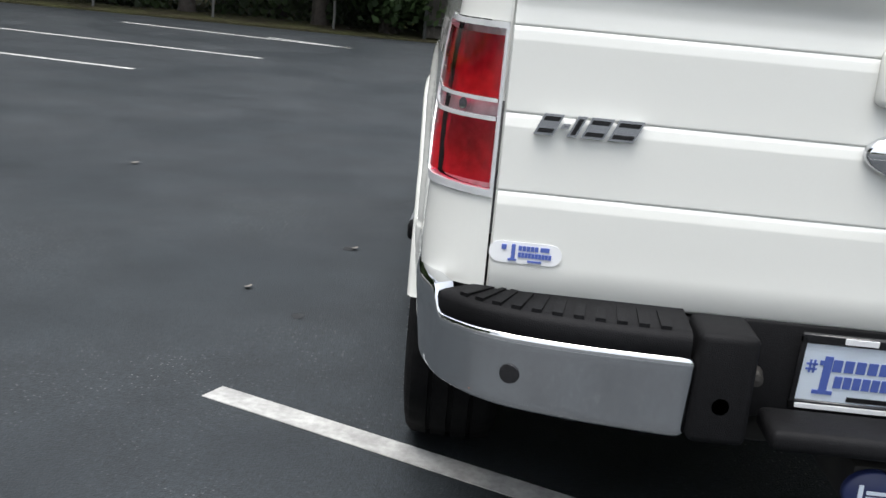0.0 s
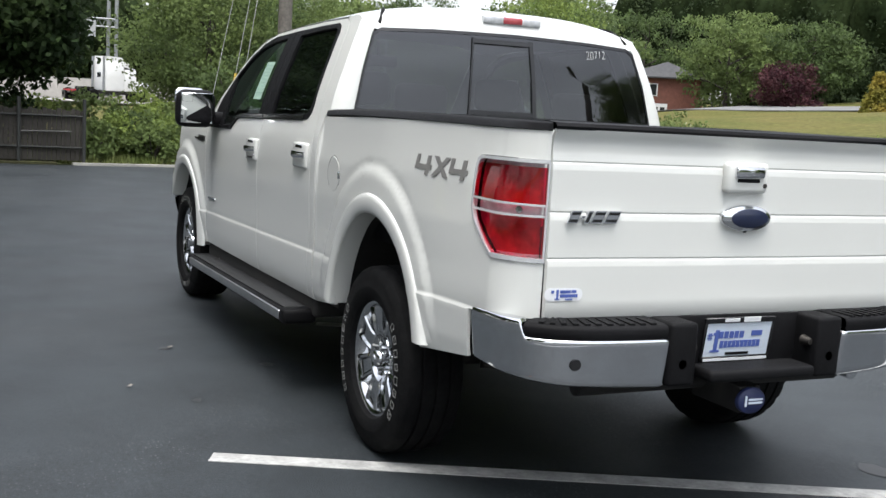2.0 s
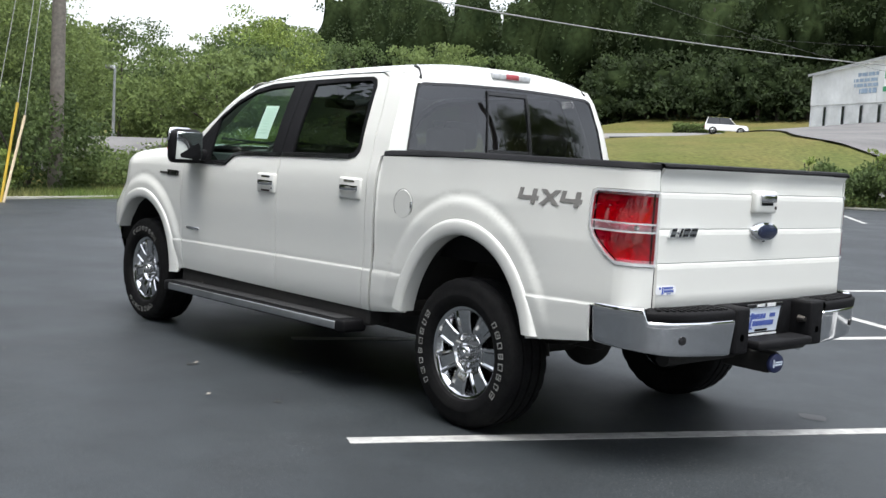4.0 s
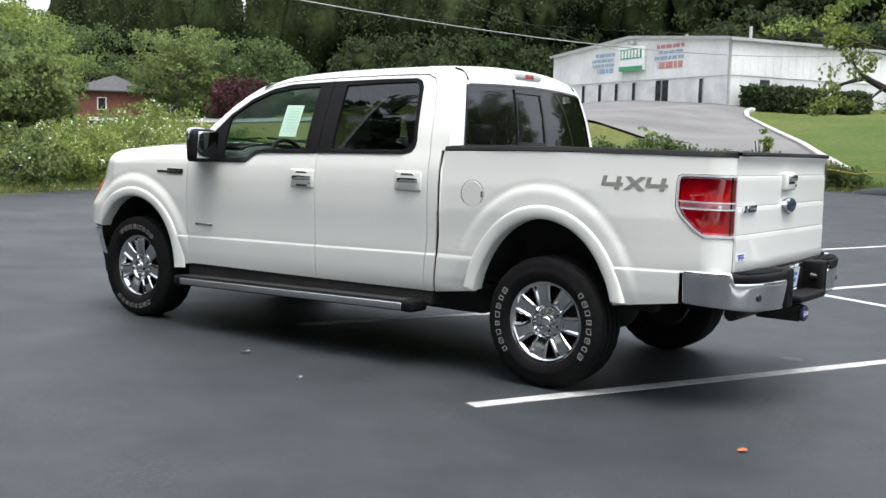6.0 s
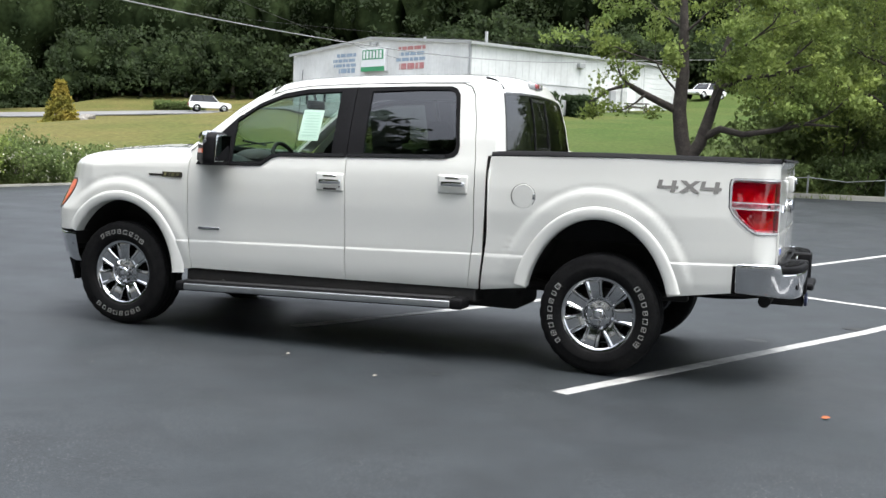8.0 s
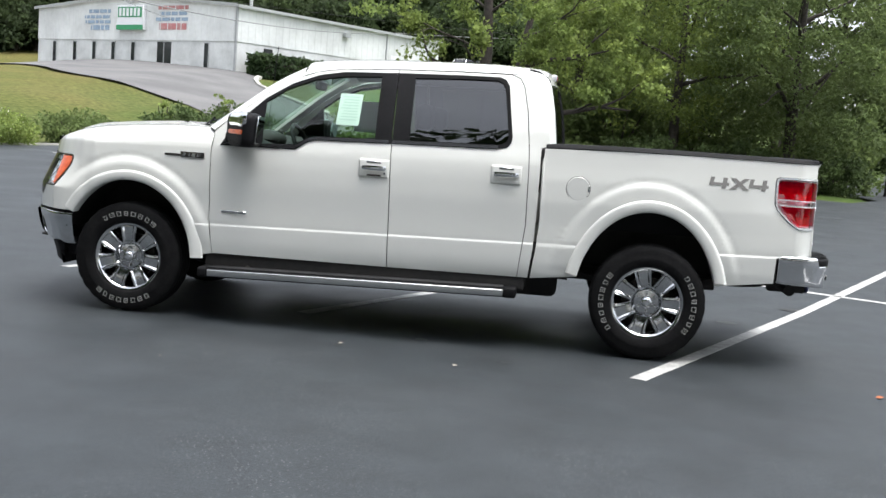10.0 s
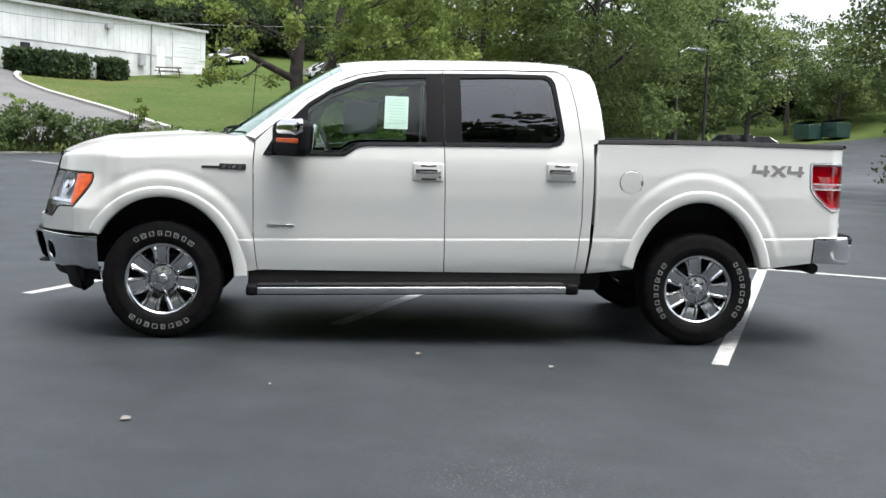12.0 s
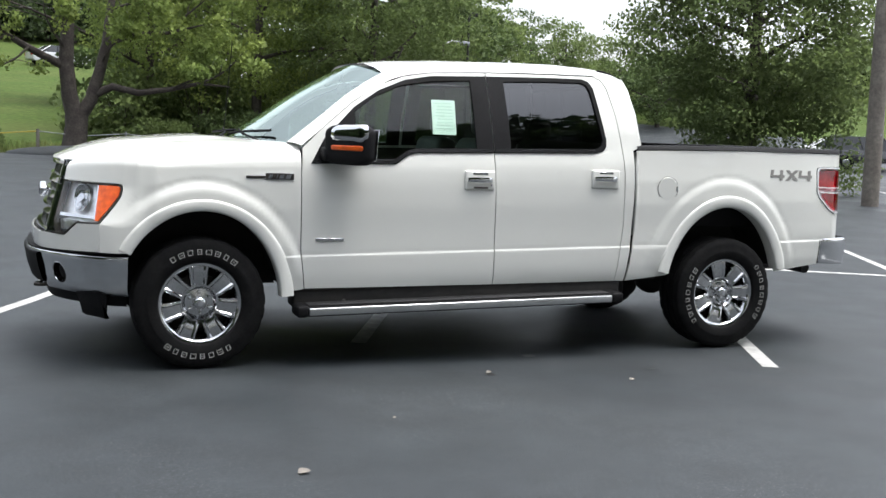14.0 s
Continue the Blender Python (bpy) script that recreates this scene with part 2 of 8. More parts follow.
MIRROR = mat("mirror_glass", (0.75, 0.78, 0.78), 0.02, 1.0, 0.01, 5, second=(0.74, 0.77, 0.77))
RED_GLASS = glass_mat("red_lens_cover", (0.66, 0.007, 0.045))
TAIL_REFLECT = mat("tail_lamp_reflector", (0.84, 0.85, 0.86), 0.4, 0.15, 0.2, 50, 0.5, 45, second=(0.52, 0.53, 0.54), mix_scale=14)
HLC_TAIL = glass_mat("clear_lens_cover", (0.80, 0.82, 0.83))
LAMP_SILVER = mat("lamp_reflector", (0.90, 0.91, 0.92), 0.36, 1.0, 0.08, 60, 0.25, 70, second=(0.76, 0.77, 0.78), mix_scale=20)
BEZEL_SILVER = mat("satin_bezel", (0.78, 0.79, 0.80), 0.25, 0.5, 0.05, 40, second=(0.70, 0.71, 0.72), mix_scale=12)
GLASS_SCREEN = glass_mat("windscreen_glass", (0.70, 0.86, 0.79), gloss_color=(0.80, 0.92, 0.87), ior=2.6)

# ---- building helpers ----
def part(name, bm, material, parent=None, label="", sharp=38, smooth=True):
    """Links a bmesh as one mesh object, under a thing or a part."""
    bmesh.ops.recalc_face_normals(bm, faces=bm.faces)
    me = bpy.data.meshes.new(name)
    bm.to_mesh(me)
    bm.free()
    me.materials.append(material)
    if smooth:
        me.polygons.foreach_set("use_smooth", [True] * len(me.polygons))
        me.set_sharp_from_angle(angle=radians(sharp))
    ob = new(name, me)
    if parent:
        ob.parent = parent
    return tagged(ob, label)


def thing(name, label, category, at=(0, 0, 0), group="", kind=""):
    ob = new(name)
    ob.location = at
    return tagged(ob, label, category, group, kind)


def sheet(outer, fmap, hole=None, du=0.05, dv=0.04, thick=0.0, extra_u=(), extra_v=()):
    """A panel: a flat outline (with a hole) cut into a grid, then laid on the surface fmap(u, v)."""
    bm = bmesh.new()
    for loop in [outer] + ([hole] if hole else []):
        vs = [bm.verts.new((u, v, 0)) for u, v in loop]
        for i in range(len(vs)):
            bm.edges.new((vs[i], vs[(i + 1) % len(vs)]))
    bmesh.ops.triangle_fill(bm, use_beauty=True, edges=bm.edges[:], normal=(0, 0, 1))
    us, vs_ = [p[0] for p in outer], [p[1] for p in outer]
    cu = [min(us) + du * i for i in range(1, int((max(us) - min(us)) / du) + 1)] + list(extra_u)
    cv = [min(vs_) + dv * i for i in range(1, int((max(vs_) - min(vs_)) / dv) + 1)] + list(extra_v)
    for c in cu:
        bmesh.ops.bisect_plane(bm, geom=bm.verts[:] + bm.edges[:] + bm.faces[:], plane_co=(c, 0, 0), plane_no=(1, 0, 0), dist=1e-5)
    for c in cv:
        bmesh.ops.bisect_plane(bm, geom=bm.verts[:] + bm.edges[:] + bm.faces[:], plane_co=(0, c, 0), plane_no=(0, 1, 0), dist=1e-5)
    bmesh.ops.remove_doubles(bm, verts=bm.verts[:], dist=1e-5)
    for v in bm.verts:
        v.co = Vector(fmap(v.co.x, v.co.y))
    if thick:
        bmesh.ops.recalc_face_normals(bm, faces=bm.faces)
        bm.normal_update()
        if sum(f.normal.dot(f.calc_center_median() - Vector((1.8, 0, 1.0))) * f.calc_area() for f in bm.faces) < 0:
            bmesh.ops.reverse_faces(bm, faces=bm.faces[:])
            bm.normal_update()
        bmesh.ops.solidify(bm, geom=bm.faces[:], thickness=thick)
    return bm


def loft(rows, closed=False, caps=False):
    """A surface through rows of points, each with the same count."""
    bm = bmesh.new()
    vs = [[bm.verts.new(p) for p in r] for r in rows]
    n = len(rows[0])
    for a, b in zip(vs, vs[1:]):
        for i in range(n if closed else n - 1):
            j = (i + 1) % n
            try:
                bm.faces.new((a[i], a[j], b[j], b[i]))
            except ValueError:
                pass
    if caps:
        bm.faces.new(vs[0])
        bm.faces.new(vs[-1])
    return bm


def lathe(profile, n=48, axis="y"):
    """Turns a profile of (radius, height) round an axis."""
    rows = []
    for k in range(n + 1):
        a = 2 * math.pi * k / n
        c, s = math.cos(a), math.sin(a)
        rows.append([(r * c, h, r * s) if axis == "y" else (r * c, r * s, h) if axis == "z" else (h, r * c, r * s) for r, h in profile])
    bm = loft(rows)
    bmesh.ops.remove_doubles(bm, verts=bm.verts[:], dist=1e-5)
    return bm


def box(x0, x1, y0, y1, z0, z1, bevel=0.0, segments=2):
    bm = bmesh.new()
    bmesh.ops.create_cube(bm, size=1, matrix=Matrix.LocRotScale(((x0 + x1) / 2, (y0 + y1) / 2, (z0 + z1) / 2), None, (x1 - x0, y1 - y0, z1 - z0)))
    if bevel:
        bmesh.ops.bevel(bm, geom=bm.edges[:], offset=bevel, segments=segments, affect="EDGES", profile=0.5)
    return bm


def tube(points, radius, n=10, taper=None):
    """A round bar along points; taper: radii at each point."""
    rows = []
    for i, p in enumerate(points):
        p = Vector(p)
        d = (Vector(points[min(i + 1, len(points) - 1)]) - Vector(points[max(i - 1, 0)])).normalized()
        side = d.cross(Vector((0.13, 0.31, 0.94))).normalized()
        up = side.cross(d)
        r = taper[i] if taper else radius
        rows.append([p + r * (math.cos(2 * math.pi * k / n) * side + math.sin(2 * math.pi * k / n) * up) for k in range(n)])
    return loft(rows, closed=True, caps=True)


def join(a, b):
    """Adds bmesh b to a."""
    me = bpy.data.meshes.new("temp")
    b.to_mesh(me)
    b.free()
    a.from_mesh(me)
    bpy.data.meshes.remove(me)
    return a


def flip(bm):
    """The other side's twin."""
    for v in bm.verts:
        v.co.y = -v.co.y
    return bm


def smooth(t):
    t = min(1.0, max(0.0, t))
    return t * t * (3 - 2 * t)


def lerp(x, xs, ys):
    return float(np.interp(x, xs, ys))


def letters(text, height, thick, m, thin=0.0):
    """Flat lettering as a mesh, laid by m (text runs along x, up is y)."""
    cu = bpy.data.curves.new("letters", "FONT")
    cu.body, cu.size, cu.extrude, cu.align_x, cu.offset = text, height, thick, "CENTER", -thin
    ob = bpy.data.objects.new("letters", cu)
    me = bpy.data.meshes.new_from_object(ob)
    bm = bmesh.new()
    bm.from_mesh(me)
    bmesh.ops.transform(bm, matrix=m, verts=bm.verts[:])
    bpy.data.objects.remove(ob)
    bpy.data.curves.remove(cu)
    bpy.data.meshes.remove(me)
    return bm


# ---- the pickup truck: nose to +x, driver's side to +y, rear axle over x = 0 ----
FRONT_X, HUB_Z = 3.683, 0.40
NOSE = [(3.95, 0.995), (4.05, 0.972), (4.13, 0.930), (4.205, 0.875), (4.29, 0.785), (4.37, 0.68), (4.435, 0.57), (4.478, 0.46), (4.50, 0.30), (4.515, 0.0)]
NOSE_S = [3.95]
for p, q in zip(NOSE, NOSE[1:]):
    NOSE_S.append(NOSE_S[-1] + math.dist(p, q))
NOSE_END = NOSE_S[-1]
TAIL_X, TAIL_Y, TAIL_A = -0.93, 0.80, 0.135
TAIL_END = 0.93 + 0.205


def fender_top(x):
    return lerp(x, [3.05, 3.45, 3.74, 4.0, 4.15, 4.28, 4.36, 4.45], [1.362, 1.352, 1.328, 1.302, 1.281, 1.256, 1.237, 1.212])


def top_round(x, z):
    """How far the fender's shoulder turns in below its top edge."""
    d, r = fender_top(x) - z, lerp(x, [3.9, 4.38], [0.12, 0.05])
    k = min(1.0, (r - d) / r) if d < r else 0.0
    return r * (1 - math.sqrt(max(0.0, 1 - k * k)))


def side_y(x, z):
    """Half width of the body at x, z: the doors' swell, the low crease, the wheel bulges and the tapers."""
    zr = z + 0.024 * (x - 1.8)
    if x < 0.765 and z < 1.425 and not (x > 0.70 and z > 1.404):
        y = lerp(zr, [0.44, 0.50, 0.58, 0.690, 0.705, 0.715, 0.740, 0.85, 1.0, 1.15, 1.25, 1.45], [0.945, 0.972, 0.985, 0.9905, 0.9905, 0.9845, 0.986, 0.987, 0.994, 0.988, 0.975, 0.955])
    else:
        y = lerp(zr, [0.44, 0.50, 0.58, 0.690, 0.705, 0.715, 0.740, 0.85, 1.0, 1.15, 1.25, 1.32, 1.36, 1.48, 1.60, 1.74, 1.88], [0.945, 0.972, 0.985, 0.9905, 0.9905, 0.9845, 0.986, 0.989, 0.997, 0.995, 0.986, 0.968, 0.955, 0.924, 0.880, 0.824, 0.760])
    if x < 0:
        y -= 0.078 * (-x) ** 1.3 * (0.65 + 0.35 * smooth((zr - 0.75) / 0.4))
    for cx, a, b in ((FRONT_X, 0.66, 0.745), (0.04, 0.675, 0.835)):
        dx, dz = (x - cx) / a, (z - HUB_Z) / b
        rho = math.hypot(dx, dz)
        if rho < 1 and dz > 0.2:
            d = 1 - rho
            y += ((0.024 if cx > 1 else 0.017) * smooth((d - 0.010) / (0.105 if cx > 1 else 0.075)) - 0.004 * smooth(d / 0.02)) * smooth((dz - 0.12) / 0.35)
    return y - (top_round(x, z) if x > 3.0935 else 0.0)


def nose_x(s):
    return s if s <= 3.95 else lerp(s, NOSE_S, [p[0] for p in NOSE])


def at_side(s, z, out=0.0):
    """Body surface by length along the plan from the rear axle: straight flank, then round the nose."""
    if s <= 3.95:
        return (s, side_y(s, z) + out, z)
    nx_, ny_ = [p[0] for p in NOSE], [p[1] for p in NOSE]
    x, y = lerp(s, NOSE_S, nx_), lerp(s, NOSE_S, ny_)
    dx = lerp(s + 0.06, NOSE_S, nx_) - lerp(s - 0.06, NOSE_S, nx_)
    dy = lerp(s + 0.06, NOSE_S, ny_) - lerp(s - 0.06, NOSE_S, ny_)
    n = Vector((-dy, dx)).normalized()
    k = smooth((s - 3.95) / 0.30)
    turned = top_round(x, z)
    y += (side_y(min(x, 4.15), z) + top_round(min(x, 4.15), z) - 0.995) * (1 - k)
    o = out - turned + k * (0.45 * (1.08 - min(1.08, max(0.86, z))) - 0.2 * max(0.0, z - 1.08))
    return (x + n.x * o, y + n.y * o, z)


def at_tail(s, z, out=0.0):
    """Bed side by length towards the rear, then round the corner to the tailgate."""
    if s <= 0.93:
        return (-s, side_y(-s, z) + out, z)
    a = min(1.0, (s - 0.93) / 0.205) * math.pi / 2
    b = side_y(TAIL_X, z) - TAIL_Y + out
    return (TAIL_X - (TAIL_A + out) * math.sin(a) ** 1.2, TAIL_Y + b * max(0.0, math.cos(a)) ** 1.2, z)


def ellipse(cx, a, b, t0, t1, n):
    return [(cx + a * math.cos(t0 + (t1 - t0) * i / n), HUB_Z + b * math.sin(t0 + (t1 - t0) * i / n)) for i in range(n + 1)]


truck = thing("pickup_truck", "pearl white four-door pickup truck with chrome bumpers parked across stalls", "pickup truck")
FINE_Z = [0.652 + 0.005 * i for i in range(24)]


def both_sides(name, make, material, label="", parent=None, sharp=38):
    """A part for the driver's side and its twin; returns the two objects."""
    made = []
    for sgn in (1, -1):
        bm = make()
        if sgn < 0:
            flip(bm)
        made.append(part(name, bm, material, parent[len(made)] if parent else truck, label, sharp))
    return made


# front fenders, with the wheel opening
def front_fender():
    arch = ellipse(FRONT_X, 0.475, 0.55, 0.578, math.pi - 0.09, 26)
    top = [(x, fender_top(nose_x(x)) - 0.0004) for x in (3.094, 3.2, 3.3, 3.45, 3.6, 3.74, 3.87, 4.0, 4.08, 4.15, 4.25, 4.35, 4.45, 4.55, 4.622)]
    rim = [(3.062, 0.475), (3.092, 0.715), (3.099, 1.178)] + top + [(4.622, 1.098), (4.45, 1.097), (4.30, 1.096), (4.165, 1.097), (4.145, 1.090), (4.136, 1.065), (4.14, 1.02), (4.2225, 0.864), (4.2225, 0.702), (4.16, 0.70)]
    return sheet(rim + arch, at_side, thick=0.012, du=0.022, dv=0.018, extra_v=FINE_Z + [1.20, 1.215, 1.225, 1.235, 1.245, 1.255, 1.265, 1.28, 1.29, 1.30, 1.31, 1.32, 1.33, 1.335, 1.34, 1.345])


fenders = both_sides("front_fender", front_fender, PEARL)

# doors
FD_HOLE = [(3.030, 1.249), (2.945, 1.390), (2.74, 1.592), (2.575, 1.702), (2.40, 1.776), (2.22, 1.810), (1.846, 1.828), (1.838, 1.345), (2.35, 1.332), (2.41, 1.317), (2.50, 1.257)]
FD_GLASS = [(2.745, 1.275), (2.745, 1.568), (2.60, 1.672), (2.42, 1.748), (2.22, 1.783), (1.95, 1.800), (1.945, 1.364), (2.335, 1.355), (2.425, 1.336), (2.495, 1.286)]
FD_RIM = [(3.056, 0.478), (3.086, 0.715), (3.093, 1.178), (3.084, 1.335), (2.985, 1.432), (2.75, 1.627), (2.58, 1.737), (2.40, 1.804), (2.22, 1.834), (1.8375, 1.855), (1.829, 1.36), (1.8165, 1.02), (1.8055, 0.485)]
RD_HOLE = [(1.824, 1.828), (1.40, 1.842), (1.125, 1.846), (1.085, 1.83), (1.058, 1.79), (1.004, 1.446), (1.010, 1.405), (1.036, 1.376), (1.09, 1.364), (1.818, 1.347)]
RD_GLASS = [(1.715, 1.806), (1.40, 1.822), (1.140, 1.828), (1.100, 1.812), (1.080, 1.775), (1.026, 1.450), (1.034, 1.416), (1.06, 1.394), (1.10, 1.386), (1.705, 1.372)]
RD_RIM = [(1.799, 0.485), (1.810, 1.02), (1.823, 1.36), (1.8315, 1.855), (1.40, 1.868), (1.045, 1.872), (0.985, 1.848), (0.953, 1.80), (0.912, 1.623), (0.880, 1.36), (0.872, 1.241), (0.865, 0.857), (0.876, 0.741), (0.897, 0.495)]
doors = both_sides("front_door", lambda: sheet(FD_RIM, at_side, FD_HOLE, thick=0.02, extra_v=FINE_Z, du=0.08), PEARL)
rear_doors = both_sides("rear_door", lambda: sheet(RD_RIM, at_side, RD_HOLE, thick=0.02, extra_v=FINE_Z, du=0.08), PEARL)
FD_TRIM = [(3.036, 1.243), (2.95, 1.394), (2.745, 1.598), (2.578, 1.708), (2.40, 1.782), (2.22, 1.816), (1.8365, 1.834), (1.8285, 1.339), (2.352, 1.326), (2.405, 1.313), (2.496, 1.251)]
RD_TRIM = [(1.8305, 1.834), (1.40, 1.848), (1.122, 1.852), (1.080, 1.835), (1.052, 1.794), (0.998, 1.446), (1.004, 1.400), (1.032, 1.370), (1.088, 1.358), (1.8225, 1.341)]
both_sides("window_trim", lambda: sheet(FD_TRIM, lambda u, v: at_side(u, v, 0.004), FD_GLASS, thick=0.02, du=0.1, dv=0.1), BLACK_PLASTIC, "black window surround and pillar cover", doors)
both_sides("window_trim", lambda: sheet(RD_TRIM, lambda u, v: at_side(u, v, 0.004), RD_GLASS, thick=0.02, du=0.1, dv=0.1), BLACK_PLASTIC, "black window surround and pillar cover", rear_doors)


def grown(loop, k):
    cx, cz = sum(p[0] for p in loop) / len(loop), sum(p[1] for p in loop) / len(loop)
    return [(cx + (u - cx) * k, cz + (v - cz) * k) for u, v in loop]


for pair, loop, m, lab in ((doors, FD_GLASS, GLASS_FRONT, "lightly tinted door window"), (rear_doors, RD_GLASS, GLASS_DARK, "dark privacy door window")):
    for pane in both_sides("window_pane", lambda: sheet(grown(loop, 1.015), lambda u, v: at_side(u, v, -0.009), du=0.12, dv=0.12), m, lab, pair):
        pane.visible_shadow = False


# lower and upper edge seals along the belt
def belt_seal(pts):
    return loft([[at_side(u, v + dz, o) for u, v in pts] for dz, o in ((-0.010, 0.004), (-0.008, 0.011), (0.012, 0.011), (0.014, 0.003))])


both_sides("belt_seal", lambda: belt_seal([(3.02, 1.256), (2.8, 1.259), (2.6, 1.263), (2.50, 1.265), (2.455, 1.295), (2.41, 1.325), (2.35, 1.338), (2.1, 1.344), (1.845, 1.351)]), GLOSS_BLACK, "", doors)
both_sides("belt_seal", lambda: belt_seal([(1.82, 1.352), (1.5, 1.360), (1.3, 1.364), (1.09, 1.369)]), GLOSS_BLACK, "", rear_doors)


def door_handle(x0, z0, pair, keyed):
    """Painted plate with a cupped recess and a chrome pull."""
    def plate():
        bm = box(x0 - 0.105, x0 + 0.105, -0.012, 0.014, z0 - 0.062, z0 + 0.062, 0.012, 3)
        for v in bm.verts:
            v.co.y += side_y(x0, z0)
        return bm

    def cup():
        bm = bmesh.new()
        bmesh.ops.create_uvsphere(bm, u_segments=20, v_segments=10, radius=1, matrix=Matrix.LocRotScale((x0, side_y(x0, z0) + 0.013, z0 - 0.012), None, (0.050, 0.003, 0.022)))
        return bm

    def pull():
        rows = []
        for i in range(13):
            t = i / 12
            x = x0 + 0.085 - 0.17 * t
            o = 0.014 + 0.028 * math.sin(math.pi * min(1, max(0, t))) ** 0.4
            h = 0.013 + 0.003 * math.sin(math.pi * t)
            y = side_y(x0, z0) + o
            rows.append([(x, y - 0.010, z0 + 0.004 - h), (x, y, z0 + 0.004 - h), (x, y + 0.004, z0 + 0.004), (x, y, z0 + 0.004 + h), (x, y - 0.010, z0 + 0.004 + h)])
        return loft(rows, closed=True, caps=True)

    def slot():
        y = side_y(x0, z0)
        return box(x0 - 0.052, x0 + 0.052, y + 0.012, y + 0.0155, z0 + 0.035, z0 + 0.050, 0.0015, 1)
    plates = both_sides("door_handle", plate, PEARL, "body-coloured handle plate", pair)
    for ob in plates:
        sgn = 1 if ob.parent is pair[0] else -1
        for nm, mk, m, lab in (("handle_cup", cup, PEARL, ""), ("pull", pull, CHROME, "chrome pull"), ("slot", slot, CHROME_SOFT, "")):
            bm = mk()
            if sgn < 0:
                flip(bm)
            part(nm, bm, m, ob, lab)
    if keyed:
        y = side_y(x0, z0)
        pad = box(x0 - 0.055, x0 + 0.045, y + 0.012, y + 0.016, z0 - 0.053, z0 - 0.040, 0.0015, 1)
        part("keypad", pad, STEEL_DARK, plates[0], "dark entry keypad")
        lock = lathe([(0.0001, 0.017), (0.007, 0.017), (0.008, 0.013)], 14)
        bmesh.ops.translate(lock, verts=lock.verts[:], vec=(x0 - 0.078, y, z0 - 0.03))
        part("lock", lock, CHROME, plates[0])


door_handle(1.932, 1.163, doors, True)
door_handle(1.019, 1.187, rear_doors, False)

# cab corner panels behind the rear doors
CORNER = [(0.893, 0.495), (0.870, 0.741), (0.859, 0.857), (0.866, 1.241), (0.874, 1.36), (0.906, 1.623), (0.947, 1.80), (0.98, 1.853), (1.04, 1.878), (0.90, 1.885), (0.835, 1.868), (0.803, 1.80), (0.765, 1.628), (0.742, 1.44), (0.742, 1.405), (0.795, 1.385), (0.792, 1.05), (0.801, 0.704), (0.823, 0.495)]
both_sides("cab_corner", lambda: sheet(CORNER, at_side, thick=0.015, extra_v=FINE_Z), PEARL)

# roof and pillars
ROOF_X = [2.50, 2.44, 2.37, 2.22, 2.025, 1.836, 1.6, 1.4, 1.165, 1.02, 0.94, 0.88, 0.84, 0.815]


def roof_mid(x):
    return lerp(x, [0.80, 0.84, 0.90, 1.165, 1.595, 2.025, 2.37, 2.50, 2.56], [1.922, 1.944, 1.963, 1.976, 1.968, 1.955, 1.930, 1.908, 1.885])


def roof_edge(x):
    return lerp(x, [0.81, 0.84, 0.90, 1.02, 1.4, 1.836, 2.22, 2.40, 2.50], [1.858, 1.872, 1.884, 1.882, 1.876, 1.862, 1.840, 1.812, 1.776])


def roof_row(x, n=28):
    row = []
    ye, ze, zm = side_y(min(x, 2.5), roof_edge(x)), roof_edge(x), roof_mid(x)
    for i in range(n + 1):
        v = -1 + 2 * i / n
        v = math.copysign(abs(v) ** 0.8, v)
        bow = 0.055 * (1 - v * v) * smooth((x - 2.2) / 0.3) - 0.035 * (1 - v * v) * smooth((0.95 - x) / 0.12)
        row.append((x + bow, ye * v, ze + (zm - ze) * (1 - abs(v) ** 3.0)))
    return row


part("roof", loft([roof_row(x) for x in ROOF_X]), PEARL, truck)
A_DOOR = [(3.090, 1.350), (2.985, 1.437), (2.75, 1.632), (2.62, 1.715), (2.50, 1.776)]
A_GLASS = [(3.165, 0.800, 1.352), (3.005, 0.770, 1.478), (2.765, 0.728, 1.668), (2.63, 0.700, 1.757), (2.495, 0.660, 1.836)]


def a_pillar():
    rows = []
    for (u, v), g in zip(A_DOOR, A_GLASS):
        a, b = Vector(at_side(u, v)), Vector(g)
        mid1, mid2 = a.lerp(b, 0.35) + Vector((0.012, 0.018, 0.012)), a.lerp(b, 0.7) + Vector((0.014, 0.016, 0.016))
        rows.append([a + Vector((0, -0.02, -0.01)), a, mid1, mid2, b, b + Vector((-0.02, -0.01, -0.015))])
    return loft(rows)


both_sides("windscreen_pillar", a_pillar, PEARL, sharp=60)


def windscreen(inset=0.0):
    rows = []
    for i in range(13):
        v = -1 + 2 * i / 12
        row = []
        for k in range(9):
            t = k / 8
            e = [lerp(t, [0, 0.27, 0.66, 0.86, 1.0], [g[c] for g in A_GLASS]) for c in range(3)]
            row.append((e[0] + (1 - v * v) * lerp(t, [0, 1], [0.255, 0.062]) , (e[1] - inset) * v, e[2] + (1 - v * v) * lerp(t, [0, 1], [-0.012, 0.062])))
        rows.append(row)
    return loft(rows)


